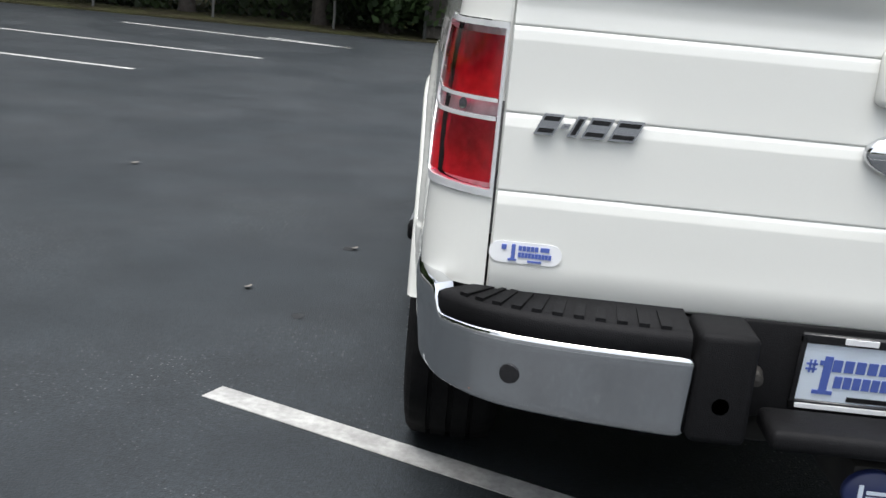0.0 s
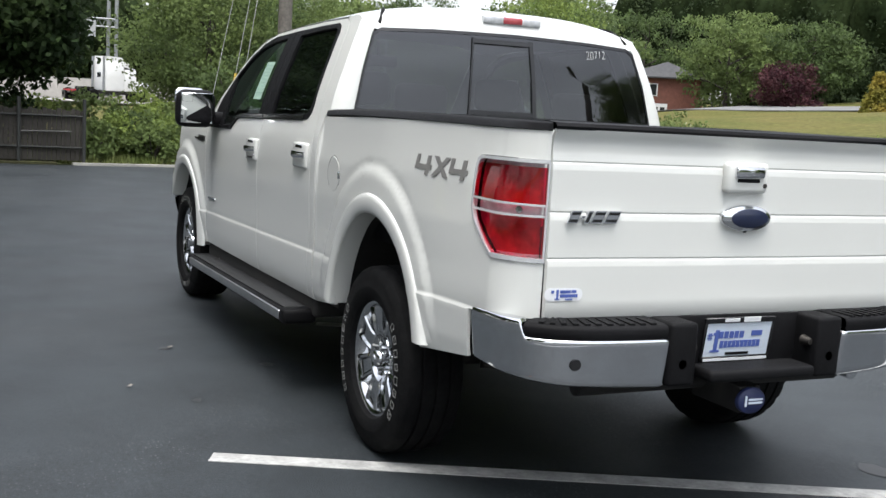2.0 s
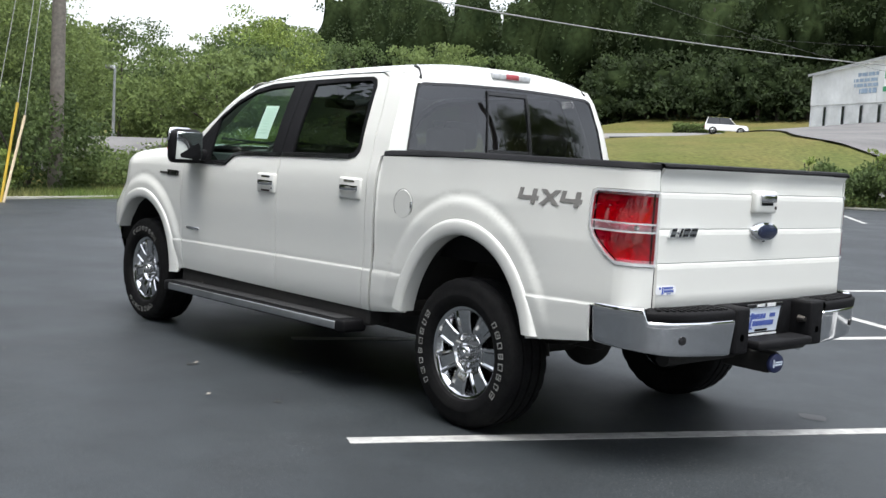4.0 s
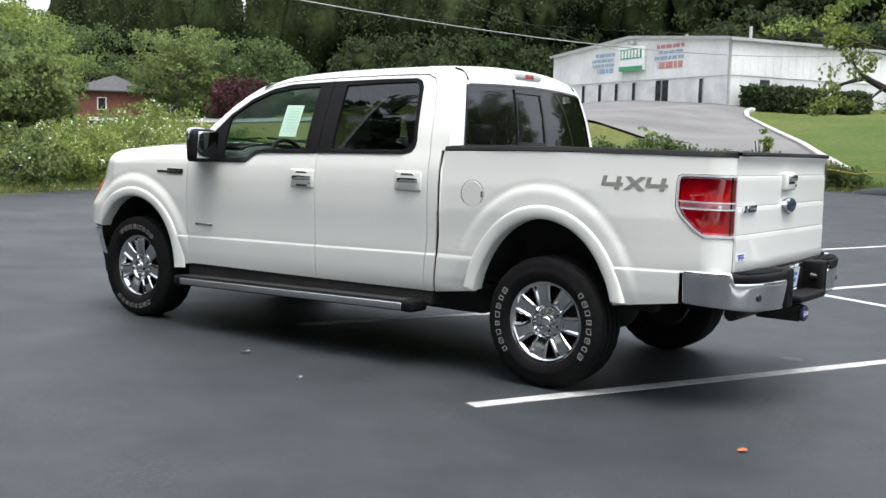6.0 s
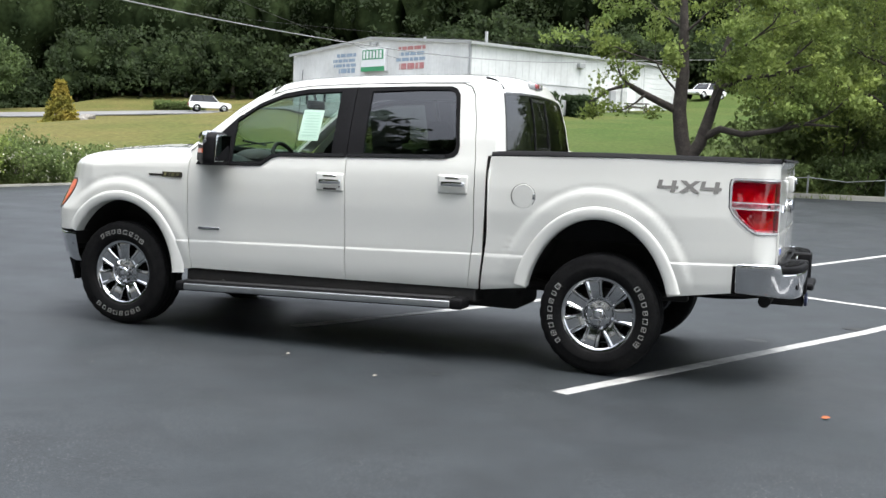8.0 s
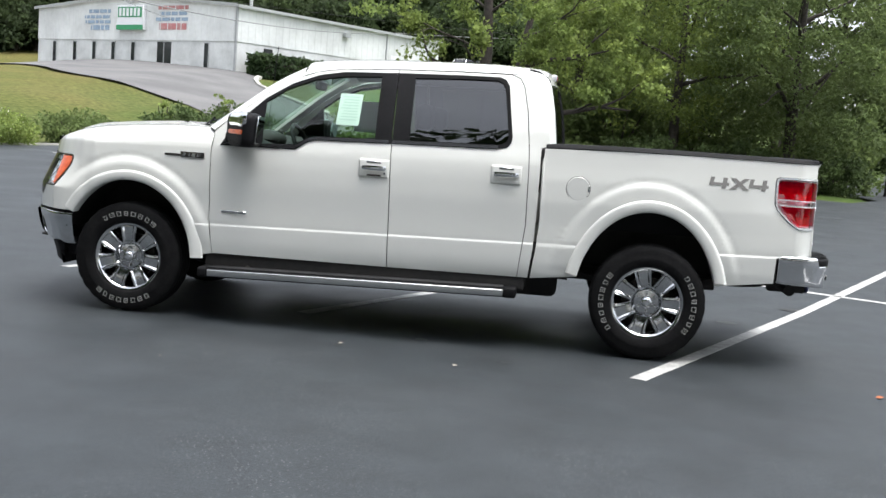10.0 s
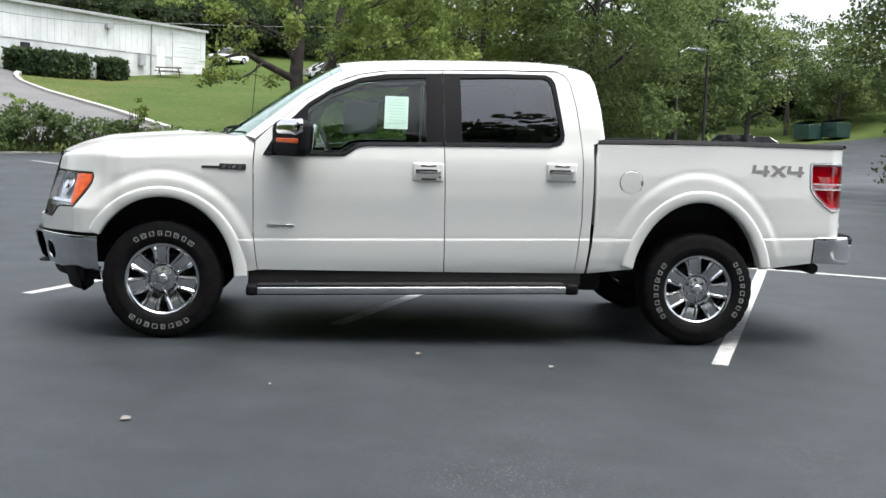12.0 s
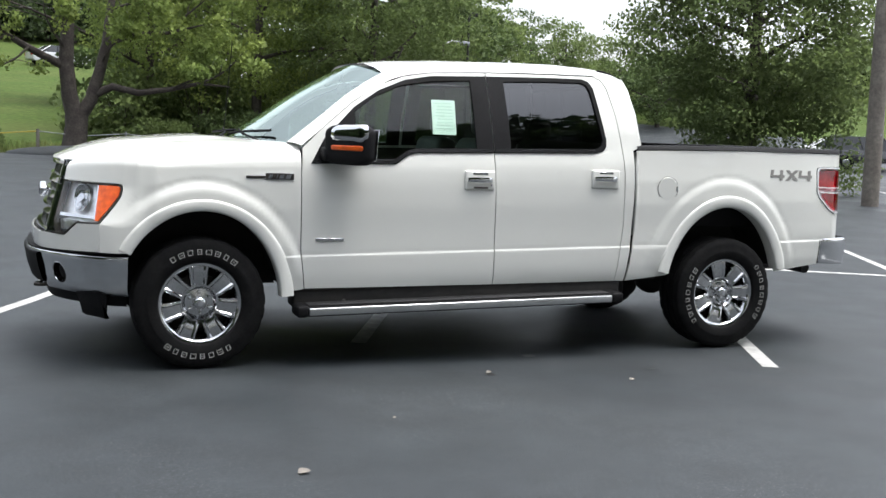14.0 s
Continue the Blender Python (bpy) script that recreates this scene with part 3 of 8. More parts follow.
shield = part("windscreen", windscreen(), GLASS_SCREEN, truck, "sloping clear windscreen")
shield.visible_shadow = False
cowl = loft([[(lerp(abs(v), [0, 1], [3.43, 3.165]) + dx - 0.0 * v, 0.84 * v, 1.352 - 0.012 * (1 - v * v) + dz) for v in [-1 + i / 8 for i in range(17)]] for dx, dz in ((-0.02, 0.006), (0.03, 0.004), (0.10, -0.012), (0.12, -0.05))])
part("cowl_grille", cowl, BLACK_PLASTIC, truck)
for y0, y1 in ((0.62, 0.02), (-0.02, -0.62)):
    arm = tube([(3.28 if abs(y0) > 0.3 else 3.44, y0, 1.365), (3.335, (y0 + y1) / 2, 1.405), (3.30, y1, 1.428)], 0.007, 6)
    blade = tube([(3.21, y0 * 0.9 + 0.05, 1.43), (3.315, (y0 + y1) / 2, 1.418), (3.37, y1, 1.40)], 0.009, 6)
    part("wiper", join(arm, blade), BLACK_PLASTIC, truck)

# cab back: pillars round to the rear window
B_SIDE = [(0.742, 1.405), (0.742, 1.44), (0.765, 1.628), (0.803, 1.80), (0.835, 1.868)]
B_GLASS = [(0.700, 0.850, 1.40), (0.704, 0.842, 1.44), (0.728, 0.800, 1.63), (0.765, 0.745, 1.80), (0.795, 0.70, 1.868)]


def back_pillar():
    rows = []
    for (u, v), g in zip(B_SIDE, B_GLASS):
        a, b = Vector(at_side(u, v)), Vector(g)
        rows.append([a, a.lerp(b, 0.4) + Vector((-0.014, 0.012, 0.0)), a.lerp(b, 0.75) + Vector((-0.012, 0.008, 0)), b, b + Vector((0.02, -0.01, 0))])
    return loft(rows)


both_sides("rear_pillar", back_pillar, PEARL, sharp=60)


def back_surface(v, z, out=0.0):
    """Bowed back of the cab: v from -1 to 1 across."""
    x = lerp(z, [0.9, 1.40, 1.44, 1.63, 1.80, 1.868, 1.95], [0.70, 0.700, 0.704, 0.728, 0.765, 0.795, 0.835])
    y = lerp(z, [0.9, 1.40, 1.44, 1.63, 1.80, 1.868, 1.95], [0.85, 0.850, 0.842, 0.800, 0.745, 0.70, 0.66])
    return (x - 0.045 * (1 - v * v) - out, y * v, z)


HEAD = [[back_surface(v, z + d * (1 - v * v)) for v in [math.copysign(abs(-1 + i / 10) ** 0.8, -1 + i / 10) for i in range(21)]] for z, d in ((1.815, 0.016), (1.85, 0.02))] + [roof_row(min(ROOF_X), 20)]
part("rear_header", loft(HEAD), PEARL, truck, sharp=60)
part("cab_back_panel", loft([[back_surface(v, z) for v in [-1 + i / 6 for i in range(13)]] for z in (0.80, 1.0, 1.2, 1.40, 1.425)]), PEARL, truck)
WIN_FRAME = [(-0.998, 1.415), (0.998, 1.415), (0.998, 1.44), (0.995, 1.80), (0.96, 1.823), (0.6, 1.835), (0.0, 1.842), (-0.6, 1.835), (-0.96, 1.823), (-0.995, 1.80), (-0.998, 1.44)]
WIN_HOLE = [(-0.985, 1.432), (0.985, 1.432), (0.982, 1.785), (0.95, 1.807), (0.6, 1.820), (0.0, 1.827), (-0.6, 1.820), (-0.95, 1.807), (-0.982, 1.785)]
rear_window = part("rear_window", sheet(WIN_FRAME, lambda u, v: back_surface(u, v, 0.004), WIN_HOLE, du=0.1, dv=0.1, thick=0.012), GLOSS_BLACK, truck, "black-framed sliding rear window")
pane = part("pane", sheet(grown(WIN_HOLE, 1.01), lambda u, v: back_surface(u, v, 0.0), du=0.1, dv=0.1), GLASS_DARK, rear_window, "dark tinted glass")
pane.visible_shadow = False
for v0 in (0.31, -0.125):
    bar = loft([[back_surface(v0 + dv, z, o) for z in (1.43, 1.55, 1.68, 1.81)] for dv, o in ((-0.016 if v0 < 0 else -0.008, 0.0), (-0.014 if v0 < 0 else -0.006, 0.009), (0.014 if v0 < 0 else 0.006, 0.009), (0.016 if v0 < 0 else 0.008, 0.0))])
    part("slider_frame", bar, GLOSS_BLACK, rear_window)
for z0 in (1.445, 1.795):
    bar = loft([[back_surface(v, z0 + dz, o) for v in (-0.125, 0.0, 0.15, 0.31)] for dz, o in ((-0.012, 0.0), (-0.010, 0.009), (0.010, 0.009), (0.012, 0.0))])
    part("slider_rail", bar, GLOSS_BLACK, rear_window)
mark = letters("20712", 0.062, 0.0, Matrix.Identity(4), 0.0016)
for v in mark.verts:
    y, z = -0.49 - 0.82 * v.co.x, 1.752 + v.co.y + 0.008 * math.sin(22 * v.co.x) - 0.06 * v.co.x
    w = back_surface(1.0, z)[1]
    v.co = back_surface(y / w, z, 0.006)
part("window_writing", mark, CHALK, rear_window, "white hand-written stock number", smooth=False)

# high brake lamp
lamp = part("high_brake_lamp", box(0.748, 0.835, -0.165, 0.165, 1.886, 1.930, 0.012, 3), BRAKE_CLEAR, truck, "clear and red high brake lamp")
part("red_lens", box(0.744, 0.80, -0.055, 0.055, 1.891, 1.925, 0.006, 2), BRAKE_RED, lamp)
both_sides("drain_trim", lambda: tube([(0.93, 0.63, 1.924), (0.86, 0.66, 1.908), (0.815, 0.685, 1.880), (0.782, 0.705, 1.845)], 0.009, 8), BLACK_PLASTIC)

# bed sides, with the wheel opening and the lamp cut-out
LAMP_CUT = [(TAIL_END, 1.312), (0.93, 1.312), (0.80, 1.310), (0.778, 1.300), (0.772, 1.27), (0.776, 1.128), (0.80, 1.085), (0.885, 1.006), (0.915, 0.985), (0.96, 0.968), (TAIL_END, 0.962)]


def bed_side():
    arch = [(-x, z) for x, z in ellipse(0.026, 0.474, 0.61, 0.22, math.pi - 0.24, 28)]
    rim = [(-0.806, 0.495), (-0.782, 0.703), (-0.769, 0.858), (-0.771, 1.385), (-0.2, 1.402), (0.4, 1.409), (1.0, 1.413), (TAIL_END, 1.413)] + LAMP_CUT + [(TAIL_END, 0.778), (0.90, 0.775), (0.825, 0.772), (0.82, 0.598), (0.5, 0.556)]
    rim2 = rim + arch[::-1]
    return sheet(rim2, at_tail, thick=0.014, du=0.022, dv=0.018, extra_v=[0.74 + 0.006 * i for i in range(10)], extra_u=[0.93 + 0.02 * i for i in range(11)])


bed = both_sides("bed_side", bed_side, PEARL)


def arch_trim(cx, a0, b0, a1, b1, t0, t1):
    prof = [(0.0, -0.09), (0.0, -0.004), (0.04, 0.004), (0.14, 0.008), (0.40, 0.011), (0.70, 0.011), (0.86, 0.009), (0.95, 0.003), (1.0, -0.012)]
    rows = []
    for i in range(49):
        t = t0 + (t1 - t0) * i / 48
        row = []
        for f, o in prof:
            x, z = cx + (a0 + (a1 - a0) * f) * math.cos(t), HUB_Z + (b0 + (b1 - b0) * f) * math.sin(t)
            z = max(z, 0.538 + 0.03 * abs(x - cx - 0.5)) if cx < 1 else z
            if x > 3.95:
                y = at_side(x + 0.3 * (x - 3.95) ** 2, max(z, 0.80))[1]
            else:
                y = side_y(x, max(z, 0.80))
            row.append((x, y + o, z))
        rows.append(row)
    return loft(rows)


both_sides("wheel_arch_moulding", lambda: arch_trim(FRONT_X, 0.475, 0.55, 0.562, 0.622, 0.555, math.pi - 0.06), PEARL, sharp=50)
both_sides("wheel_arch_moulding", lambda: arch_trim(0.026, 0.474, 0.61, 0.557, 0.695, 0.235, math.pi - 0.205), PEARL, sharp=50)


def wheel_well(cx, a, b):
    rows = []
    for y in (0.955, 0.80, 0.60, 0.50):
        rows.append([(cx + a * math.cos(t), y, HUB_Z + b * math.sin(t)) for t in [0.32 + (math.pi - 0.62) * i / 20 for i in range(21)]])
    bm = loft(rows)
    n = len(bm.verts)
    return bm


both_sides("wheel_well_liner", lambda: wheel_well(FRONT_X, 0.50, 0.57), DARK_UNDER)
both_sides("wheel_well_liner", lambda: wheel_well(0.026, 0.50, 0.63), DARK_UNDER)

# fuel filler flap
flap = lathe([(0.0001, 0.004), (0.076, 0.004), (0.080, 0.0005)], 40)
bmesh.ops.translate(flap, verts=flap.verts[:], vec=(0.527, side_y(0.527, 1.133), 1.133))
fuel = part("fuel_door", flap, PEARL, bed[0], "round body-coloured fuel flap")
ring = lathe([(0.080, 0.0012), (0.0835, 0.0012)], 40)
bmesh.ops.translate(ring, verts=ring.verts[:], vec=(0.527, side_y(0.527, 1.133) + 0.001, 1.133))
part("gap", ring, STEEL_DARK, fuel)
pull = box(0.447, 0.463, side_y(0.45, 1.133) + 0.002, side_y(0.45, 1.133) + 0.008, 1.115, 1.150, 0.003, 2)
part("finger_pull", pull, CHROME, fuel)


# side decal: four strokes, a cross and four strokes
def decal_4x4():
    """Wide block figures: a four, a cross, a four."""
    four = [[(0, 1), (0.22, 1), (0.16, 0.52), (-0.06, 0.52)], [(-0.06, 0.52), (1.04, 0.52), (1.02, 0.26), (-0.09, 0.26)], [(0.70, 0.98), (0.94, 0.98), (0.86, 0.0), (0.62, 0.0)]]
    cross = [[(0.0, 1), (0.30, 1), (1.04, 0), (0.72, 0)], [(0.76, 1), (1.06, 1), (0.26, 0), (-0.06, 0)]]
    bm = bmesh.new()
    for x0, w, shapes in ((-0.345, 0.118, four), (-0.476, 0.118, cross), (-0.607, 0.118, four)):
        for sh in shapes:
            q = sheet([(x0 - w * a, 1.207 + 0.075 * b) for a, b in sh], lambda u, v: (u, side_y(u, v) + 0.003, v), thick=0.001)
            join(bm, q)
    return bm


both_sides("side_decal", decal_4x4, DECAL_GREY, "grey drive-type decal", bed)

# tail lamps
UP_LENS = [(TAIL_END - 0.014, 1.284), (0.93, 1.286), (0.812, 1.285), (0.796, 1.274), (0.795, 1.160), (0.93, 1.158), (TAIL_END - 0.014, 1.156)]
LOW_LENS = [(TAIL_END - 0.014, 1.122), (0.93, 1.122), (0.817, 1.124), (0.838, 1.087), (0.907, 1.024), (0.947, 0.998), (TAIL_END - 0.014, 0.994)]
MID_LENS = [(TAIL_END - 0.014, 1.154), (0.93, 1.156), (0.800, 1.158), (0.800, 1.135), (0.812, 1.126), (0.93, 1.124), (TAIL_END - 0.014, 1.124)]
BEZEL_IN = [(TAIL_END - 0.012, 1.298), (0.93, 1.299), (0.812, 1.298), (0.796, 1.288), (0.791, 1.264), (0.794, 1.130), (0.816, 1.090), (0.898, 1.015), (0.942, 0.988), (TAIL_END - 0.012, 0.980)]
BEZEL_OUT = [(TAIL_END - 0.001, 1.310), (0.93, 1.310), (0.805, 1.308), (0.785, 1.298), (0.779, 1.27), (0.783, 1.128), (0.806, 1.085), (0.889, 1.008), (0.919, 0.987), (0.96, 0.970), (TAIL_END - 0.001, 0.966)]
lamp_cuts = [0.93 + 0.02 * i for i in range(11)]
lamps = both_sides("tail_lamp", lambda: sheet(BEZEL_OUT, lambda u, v: at_tail(u, v, 0.006), BEZEL_IN, thick=0.02, extra_u=lamp_cuts), BEZEL_SILVER, "silver-edged red tail lamp with a clear band")


def facets(u, v):
    """Stepped silver reflector behind the lenses: two shallow bowls and fine flutes."""
    d = 0.0
    for cu, cv in ((1.01, 1.215), (1.02, 1.06)):
        d += 0.016 * math.exp(-((u - cu) / 0.06) ** 2 - ((v - cv) / 0.045) ** 2)
    return at_tail(u, v, -0.024 - d + 0.0008 * math.sin(u * 110) + 0.0006 * math.sin(v * 160))


both_sides("reflector", lambda: sheet(grown(BEZEL_IN, 1.01), facets, extra_u=lamp_cuts, du=0.01, dv=0.008, thick=0.004), TAIL_REFLECT, "silvered reflector", lamps)
for nm, loop, lab in (("upper_lens", UP_LENS, "red upper lens"), ("lower_lens", LOW_LENS, "red lower lens")):
    both_sides(nm, lambda: sheet(loop, lambda u, v: at_tail(u, v, 0.004), extra_u=lamp_cuts), RED_GLASS, lab, lamps)
both_sides("reversing_lens", lambda: sheet(MID_LENS, lambda u, v: at_tail(u, v, 0.003), extra_u=lamp_cuts), HLC_TAIL, "clear reversing band", lamps)
both_sides("lens_divider", lambda: join(sheet([(TAIL_END - 0.015, 1.162), (0.93, 1.164), (0.797, 1.166), (0.797, 1.158), (0.93, 1.156), (TAIL_END - 0.015, 1.154)], lambda u, v: at_tail(u, v, 0.006), thick=0.012, extra_u=lamp_cuts), sheet([(TAIL_END - 0.015, 1.126), (0.93, 1.126), (0.803, 1.128), (0.806, 1.120), (0.93, 1.118), (TAIL_END - 0.015, 1.118)], lambda u, v: at_tail(u, v, 0.006), thick=0.012, extra_u=lamp_cuts)), BEZEL_SILVER, "", lamps)
both_sides("reversing_bulb", lambda: sheet([(1.03 + 0.012 * math.cos(2 * math.pi * i / 14), 1.141 + 0.012 * math.sin(2 * math.pi * i / 14)) for i in range(14)], lambda u, v: at_tail(u, v, -0.006), thick=0.012), CHROME, "", lamps)


# tailgate with its three pressed ledges and turned-out top lip
GATE_LINES = (0.966, 1.122, 1.290)


def gate_x(z):
    x = lerp(z, [0.765, 0.778, 1.30, 1.35, 1.38, 1.405, 1.418], [-1.080, -1.092, -1.080, -1.073, -1.075, -1.092, -1.098])
    for z0 in GATE_LINES:
        d = z - z0
        x += 0.003 * max(0.0, 1 - abs(d - 0.016) / 0.004)
        if -0.11 < d < 0.012:
            x -= 0.0030 * min(1.0, (0.012 - d) / 0.022) * min(1.0, (d + 0.11) / 0.10)
    return x


GATE_Z = sorted([0.770, 0.778, 0.84, 1.05, 1.22, 1.335, 1.35, 1.365, 1.38, 1.395, 1.407, 1.416] + [z0 + d for z0 in GATE_LINES for d in (-0.11, -0.08, -0.05, -0.03, -0.016, -0.012, -0.010, -0.007, 0.0, 0.006, 0.012, 0.0145, 0.016, 0.0175, 0.020, 0.022)])
GATE_Y = [-0.795, -0.791, -0.76, -0.6, -0.4, -0.2, 0, 0.2, 0.4, 0.6, 0.76, 0.791, 0.795]
rows = [[(gate_x(z) + 0.012 * (y / 0.787) ** 2 + (0.012 if abs(y) > 0.793 else 0), y, z) for y in GATE_Y] for z in GATE_Z]
rows = [[(p[0] + 0.03, p[1], p[2]) for p in rows[0]]] + rows + [[(p[0] + 0.10, p[1], p[2] + 0.002) for p in rows[-1]]]
tailgate = part("tailgate", loft(rows), PEARL, truck, "pearl white tailgate with three pressed lines", sharp=50)
cap = loft([[(x, y, z) for y in (-0.80, -0.6, -0.3, 0, 0.3, 0.6, 0.80)] for x, z in ((-1.088, 1.414), (-1.092, 1.425), (-1.084, 1.436), (-1.03, 1.441), (-0.985, 1.436), (-0.985, 1.41))])
part("gate_cap", cap, BLACK_PLASTIC, tailgate, "black moulded top cap")
plate_ = box(-1.112, -1.07, -0.090, 0.098, 1.218, 1.328, 0.016, 3)
gh = part("tailgate_handle", plate_, PEARL, tailgate, "body-coloured handle plate")
part("pull", box(-1.128, -1.10, -0.062, 0.068, 1.272, 1.314, 0.010, 3), CHROME, gh, "chrome pull")
part("recess", box(-1.1145, -1.105, -0.05, 0.055, 1.256, 1.272, 0.004, 1), BLACK_PLASTIC, gh)
key = lathe([(0.0001, -0.006), (0.008, -0.006), (0.009, 0.0)], 14, "x")
bmesh.ops.translate(key, verts=key.verts[:], vec=(-1.110, -0.072, 1.247))
part("lock", key, STEEL_DARK, gh)


def oval(ax, az, depth, n=40):
    return loft([[(-d, ax * k * math.cos(2 * math.pi * i / n), az * k * math.sin(2 * math.pi * i / n)) for i in range(n)] for d, k in ((0.0, 1.0), (depth * 0.7, 1.0), (depth, 0.93), (depth * 1.08, 0.02))], closed=True)


em = oval(0.112, 0.048, 0.022)
bmesh.ops.translate(em, verts=em.verts[:], vec=(-1.086, -0.012, 1.128))
emblem = part("emblem", em, CHROME, tailgate, "chrome-rimmed dark blue oval emblem", sharp=60)
em = oval(0.083, 0.035, 0.006)
bmesh.ops.translate(em, verts=em.verts[:], vec=(-1.107, -0.022, 1.128))
part("emblem_face", em, EMBLEM_BLUE, emblem)
cm = lathe([(0.0001, -0.005), (0.007, -0.004), (0.008, 0.004)], 14, "x")
bmesh.ops.translate(cm, verts=cm.verts[:], vec=(-1.098, -0.012, 1.083))
part("camera_lens", cm, BLACK_PLASTIC, emblem)


BADGE_CELLS = ((0.0, 0.20, 0.0, 1.0), (0.235, 0.31, 0.36, 0.60), (0.335, 0.43, 0.0, 1.0), (0.475, 0.70, 0.0, 1.0), (0.745, 1.0, 0.0, 1.0))


def badge_stroke(cell, band, x, out, inset=0.0):
    """One plain slanted stroke of the model badge, or a band of its height."""
    y0, y1, z0, z1, slant = 0.735, 0.540, 1.104, 1.146, 0.45
    q = box(-1, 1, -1, 1, -1, 1)
    for v in q.verts:
        yy = y0 + (y1 - y0) * (cell[0] if v.co.y < 0 else cell[1]) + (-inset if v.co.y < 0 else inset)
        zz = z0 + (z1 - z0) * (band[0] if v.co.z < 0 else band[1]) + (inset if v.co.z < 0 else -inset)
        v.co = (x - out * (v.co.x + 1) / 2, yy - slant * (zz - z0), zz)
    return q


for cell in BADGE_CELLS:
    part("badge_stroke", badge_stroke(cell, cell[2:], -1.080, 0.011), CHROME, tailgate, "chrome stroke of the model badge")
    for band in ([cell[2:]] if cell[1] - cell[0] < 0.15 else [(0.0, 0.43), (0.57, 1.0)]):
        part("badge_fill", badge_stroke(cell, band, -1.0905, 0.003, 0.0045), GLOSS_BLACK, tailgate, "black inlay of the model badge")
stk = sheet([(0.672 - 0.022 * math.cos(t), 0.861 + 0.022 * math.sin(t)) for t in [math.pi / 2 - math.pi * i / 10 for i in range(11)]] + [(0.775 + 0.022 * math.cos(t), 0.861 + 0.022 * math.sin(t)) for t in [-math.pi / 2 + math.pi * i / 10 for i in range(11)]], lambda u, v: (gate_x(v) - 0.0 + 0.012 * (u / 0.787) ** 2 - 0.003, u, v), thick=0.0015)
sticker = part("dealer_sticker", stk, WHITE_PLAIN, tailgate, "small white oval sticker with blue bars")
bars = bmesh.new()
for y0, y1, z0, z1 in [(0.762, 0.772, 0.866, 0.876), (0.744, 0.752, 0.846, 0.878), (0.740, 0.758, 0.844, 0.848), (0.676, 0.694, 0.867, 0.876), (0.690, 0.718, 0.843, 0.847)] + [(0.731 - 0.0082 * k, 0.738 - 0.0082 * k, 0.866, 0.876) for k in range(5)] + [(0.732 - 0.0068 * k, 0.738 - 0.0068 * k, 0.852, 0.862) for k in range(10)]:
    join(bars, box(-1.0985, -1.0965, y0, y1, z0, z1))
for v in bars.verts:
    v.co.x = gate_x(v.co.z) + 0.012 * (v.co.y / 0.787) ** 2 - (0.0055 if v.co.x < -1.0975 else 0.003)
part("blue_print", bars, BLUE_INK, sticker)

# bed floor, inner walls, rail caps
part("bed_floor", box(-1.02, 0.66, -0.845, 0.845, 0.86, 0.88), BLACK_PLASTIC, truck)
both_sides("bed_inner_wall", lambda: box(-0.93, 0.68, 0.845, 0.857, 0.88, 1.40), BLACK_PLASTIC)


def rail_cap():
    rows = []
    for s in [-0.765, -0.4, 0.0, 0.4, 0.8, 0.93] + [0.93 + 0.205 * i / 8 for i in range(1, 9)]:
        zt = lerp(-s, [-1.06, -0.5, 0.2, 0.77], [1.437, 1.438, 1.438, 1.420])
        rows.append([at_tail(s, z, o) for o, z in ((-0.075, zt - 0.05), (-0.072, zt - 0.004), (-0.055, zt), (-0.008, zt), (0.004, zt - 0.006), (0.006, zt - 0.028), (-0.004, zt - 0.032))])
    return loft(rows)


both_sides("bed_rail_cap", rail_cap, BLACK_PLASTIC, "black bed rail cap")

# hood
def hood_z(x):
    return lerp(x, [3.05, 3.45, 3.64, 3.75, 3.97, 4.15, 4.31, 4.38, 4.43, 4.475], [1.366, 1.380, 1.378, 1.370, 1.350, 1.331, 1.286, 1.258, 1.236, 1.214])


rows = []
for k in range(29):
    t = k / 28
    se = 3.11 + (4.622 - 3.11) * t
    e = at_side(se, fender_top(nose_x(se)) - 0.0004)
    xc = 3.43 + (4.478 - 3.43) * t ** 0.95
    row = []
    for i in range(25):
        v = -1 + 2 * i / 24
        fold = 0.010 * smooth((0.66 - abs(v)) / 0.10) * smooth((t - 0.02) / 0.15)
        row.append((xc + (e[0] - xc) * abs(v) ** 2.2, (e[1] - 0.003) * v, hood_z(xc) - (hood_z(xc) - e[2] - 0.001) * abs(v) ** 2.4 + fold))
    rows.append(row)
rows.append([(x + 0.006, y * 0.995, z - 0.012) for x, y, z in rows[-1]])
rows.append([(x - 0.03, y * 0.98, z - 0.022) for x, y, z in rows[-1]])
part("hood", loft(rows), PEARL, truck, "long white hood with a raised middle", sharp=60)
both_sides("washer_jet", lambda: box(3.52, 3.55, 0.28, 0.31, 1.378, 1.39, 0.004, 2), BLACK_PLASTIC)


# front: valance, grille, head lamps, bumper
def across(u, z, out=0.0):
    """Nose surface by length across it from the middle; negative on the passenger side."""
    p = at_side(NOSE_END - abs(u), z, out)
    return (p[0], math.copysign(p[1], u), p[2])


def near_u(s):
    return NOSE_END - s


half = [(near_u(4.2255), 0.864), (near_u(4.375), 0.858), (near_u(4.388), 0.846), (near_u(4.473), 0.782), (near_u(4.55), 0.782), (0.4, 0.782), (0.15, 0.782)]
VALANCE = [(u, z) for u, z in half] + [(-u, z) for u, z in half[::-1]] + [(-near_u(4.2255), 0.704), (-0.55, 0.690), (0.55, 0.690), (near_u(4.2255), 0.704)]
part("front_valance", sheet(VALANCE, across, thick=0.012, du=0.05, dv=0.03), PEARL, truck, "white panel below the grille and lamps", sharp=50)


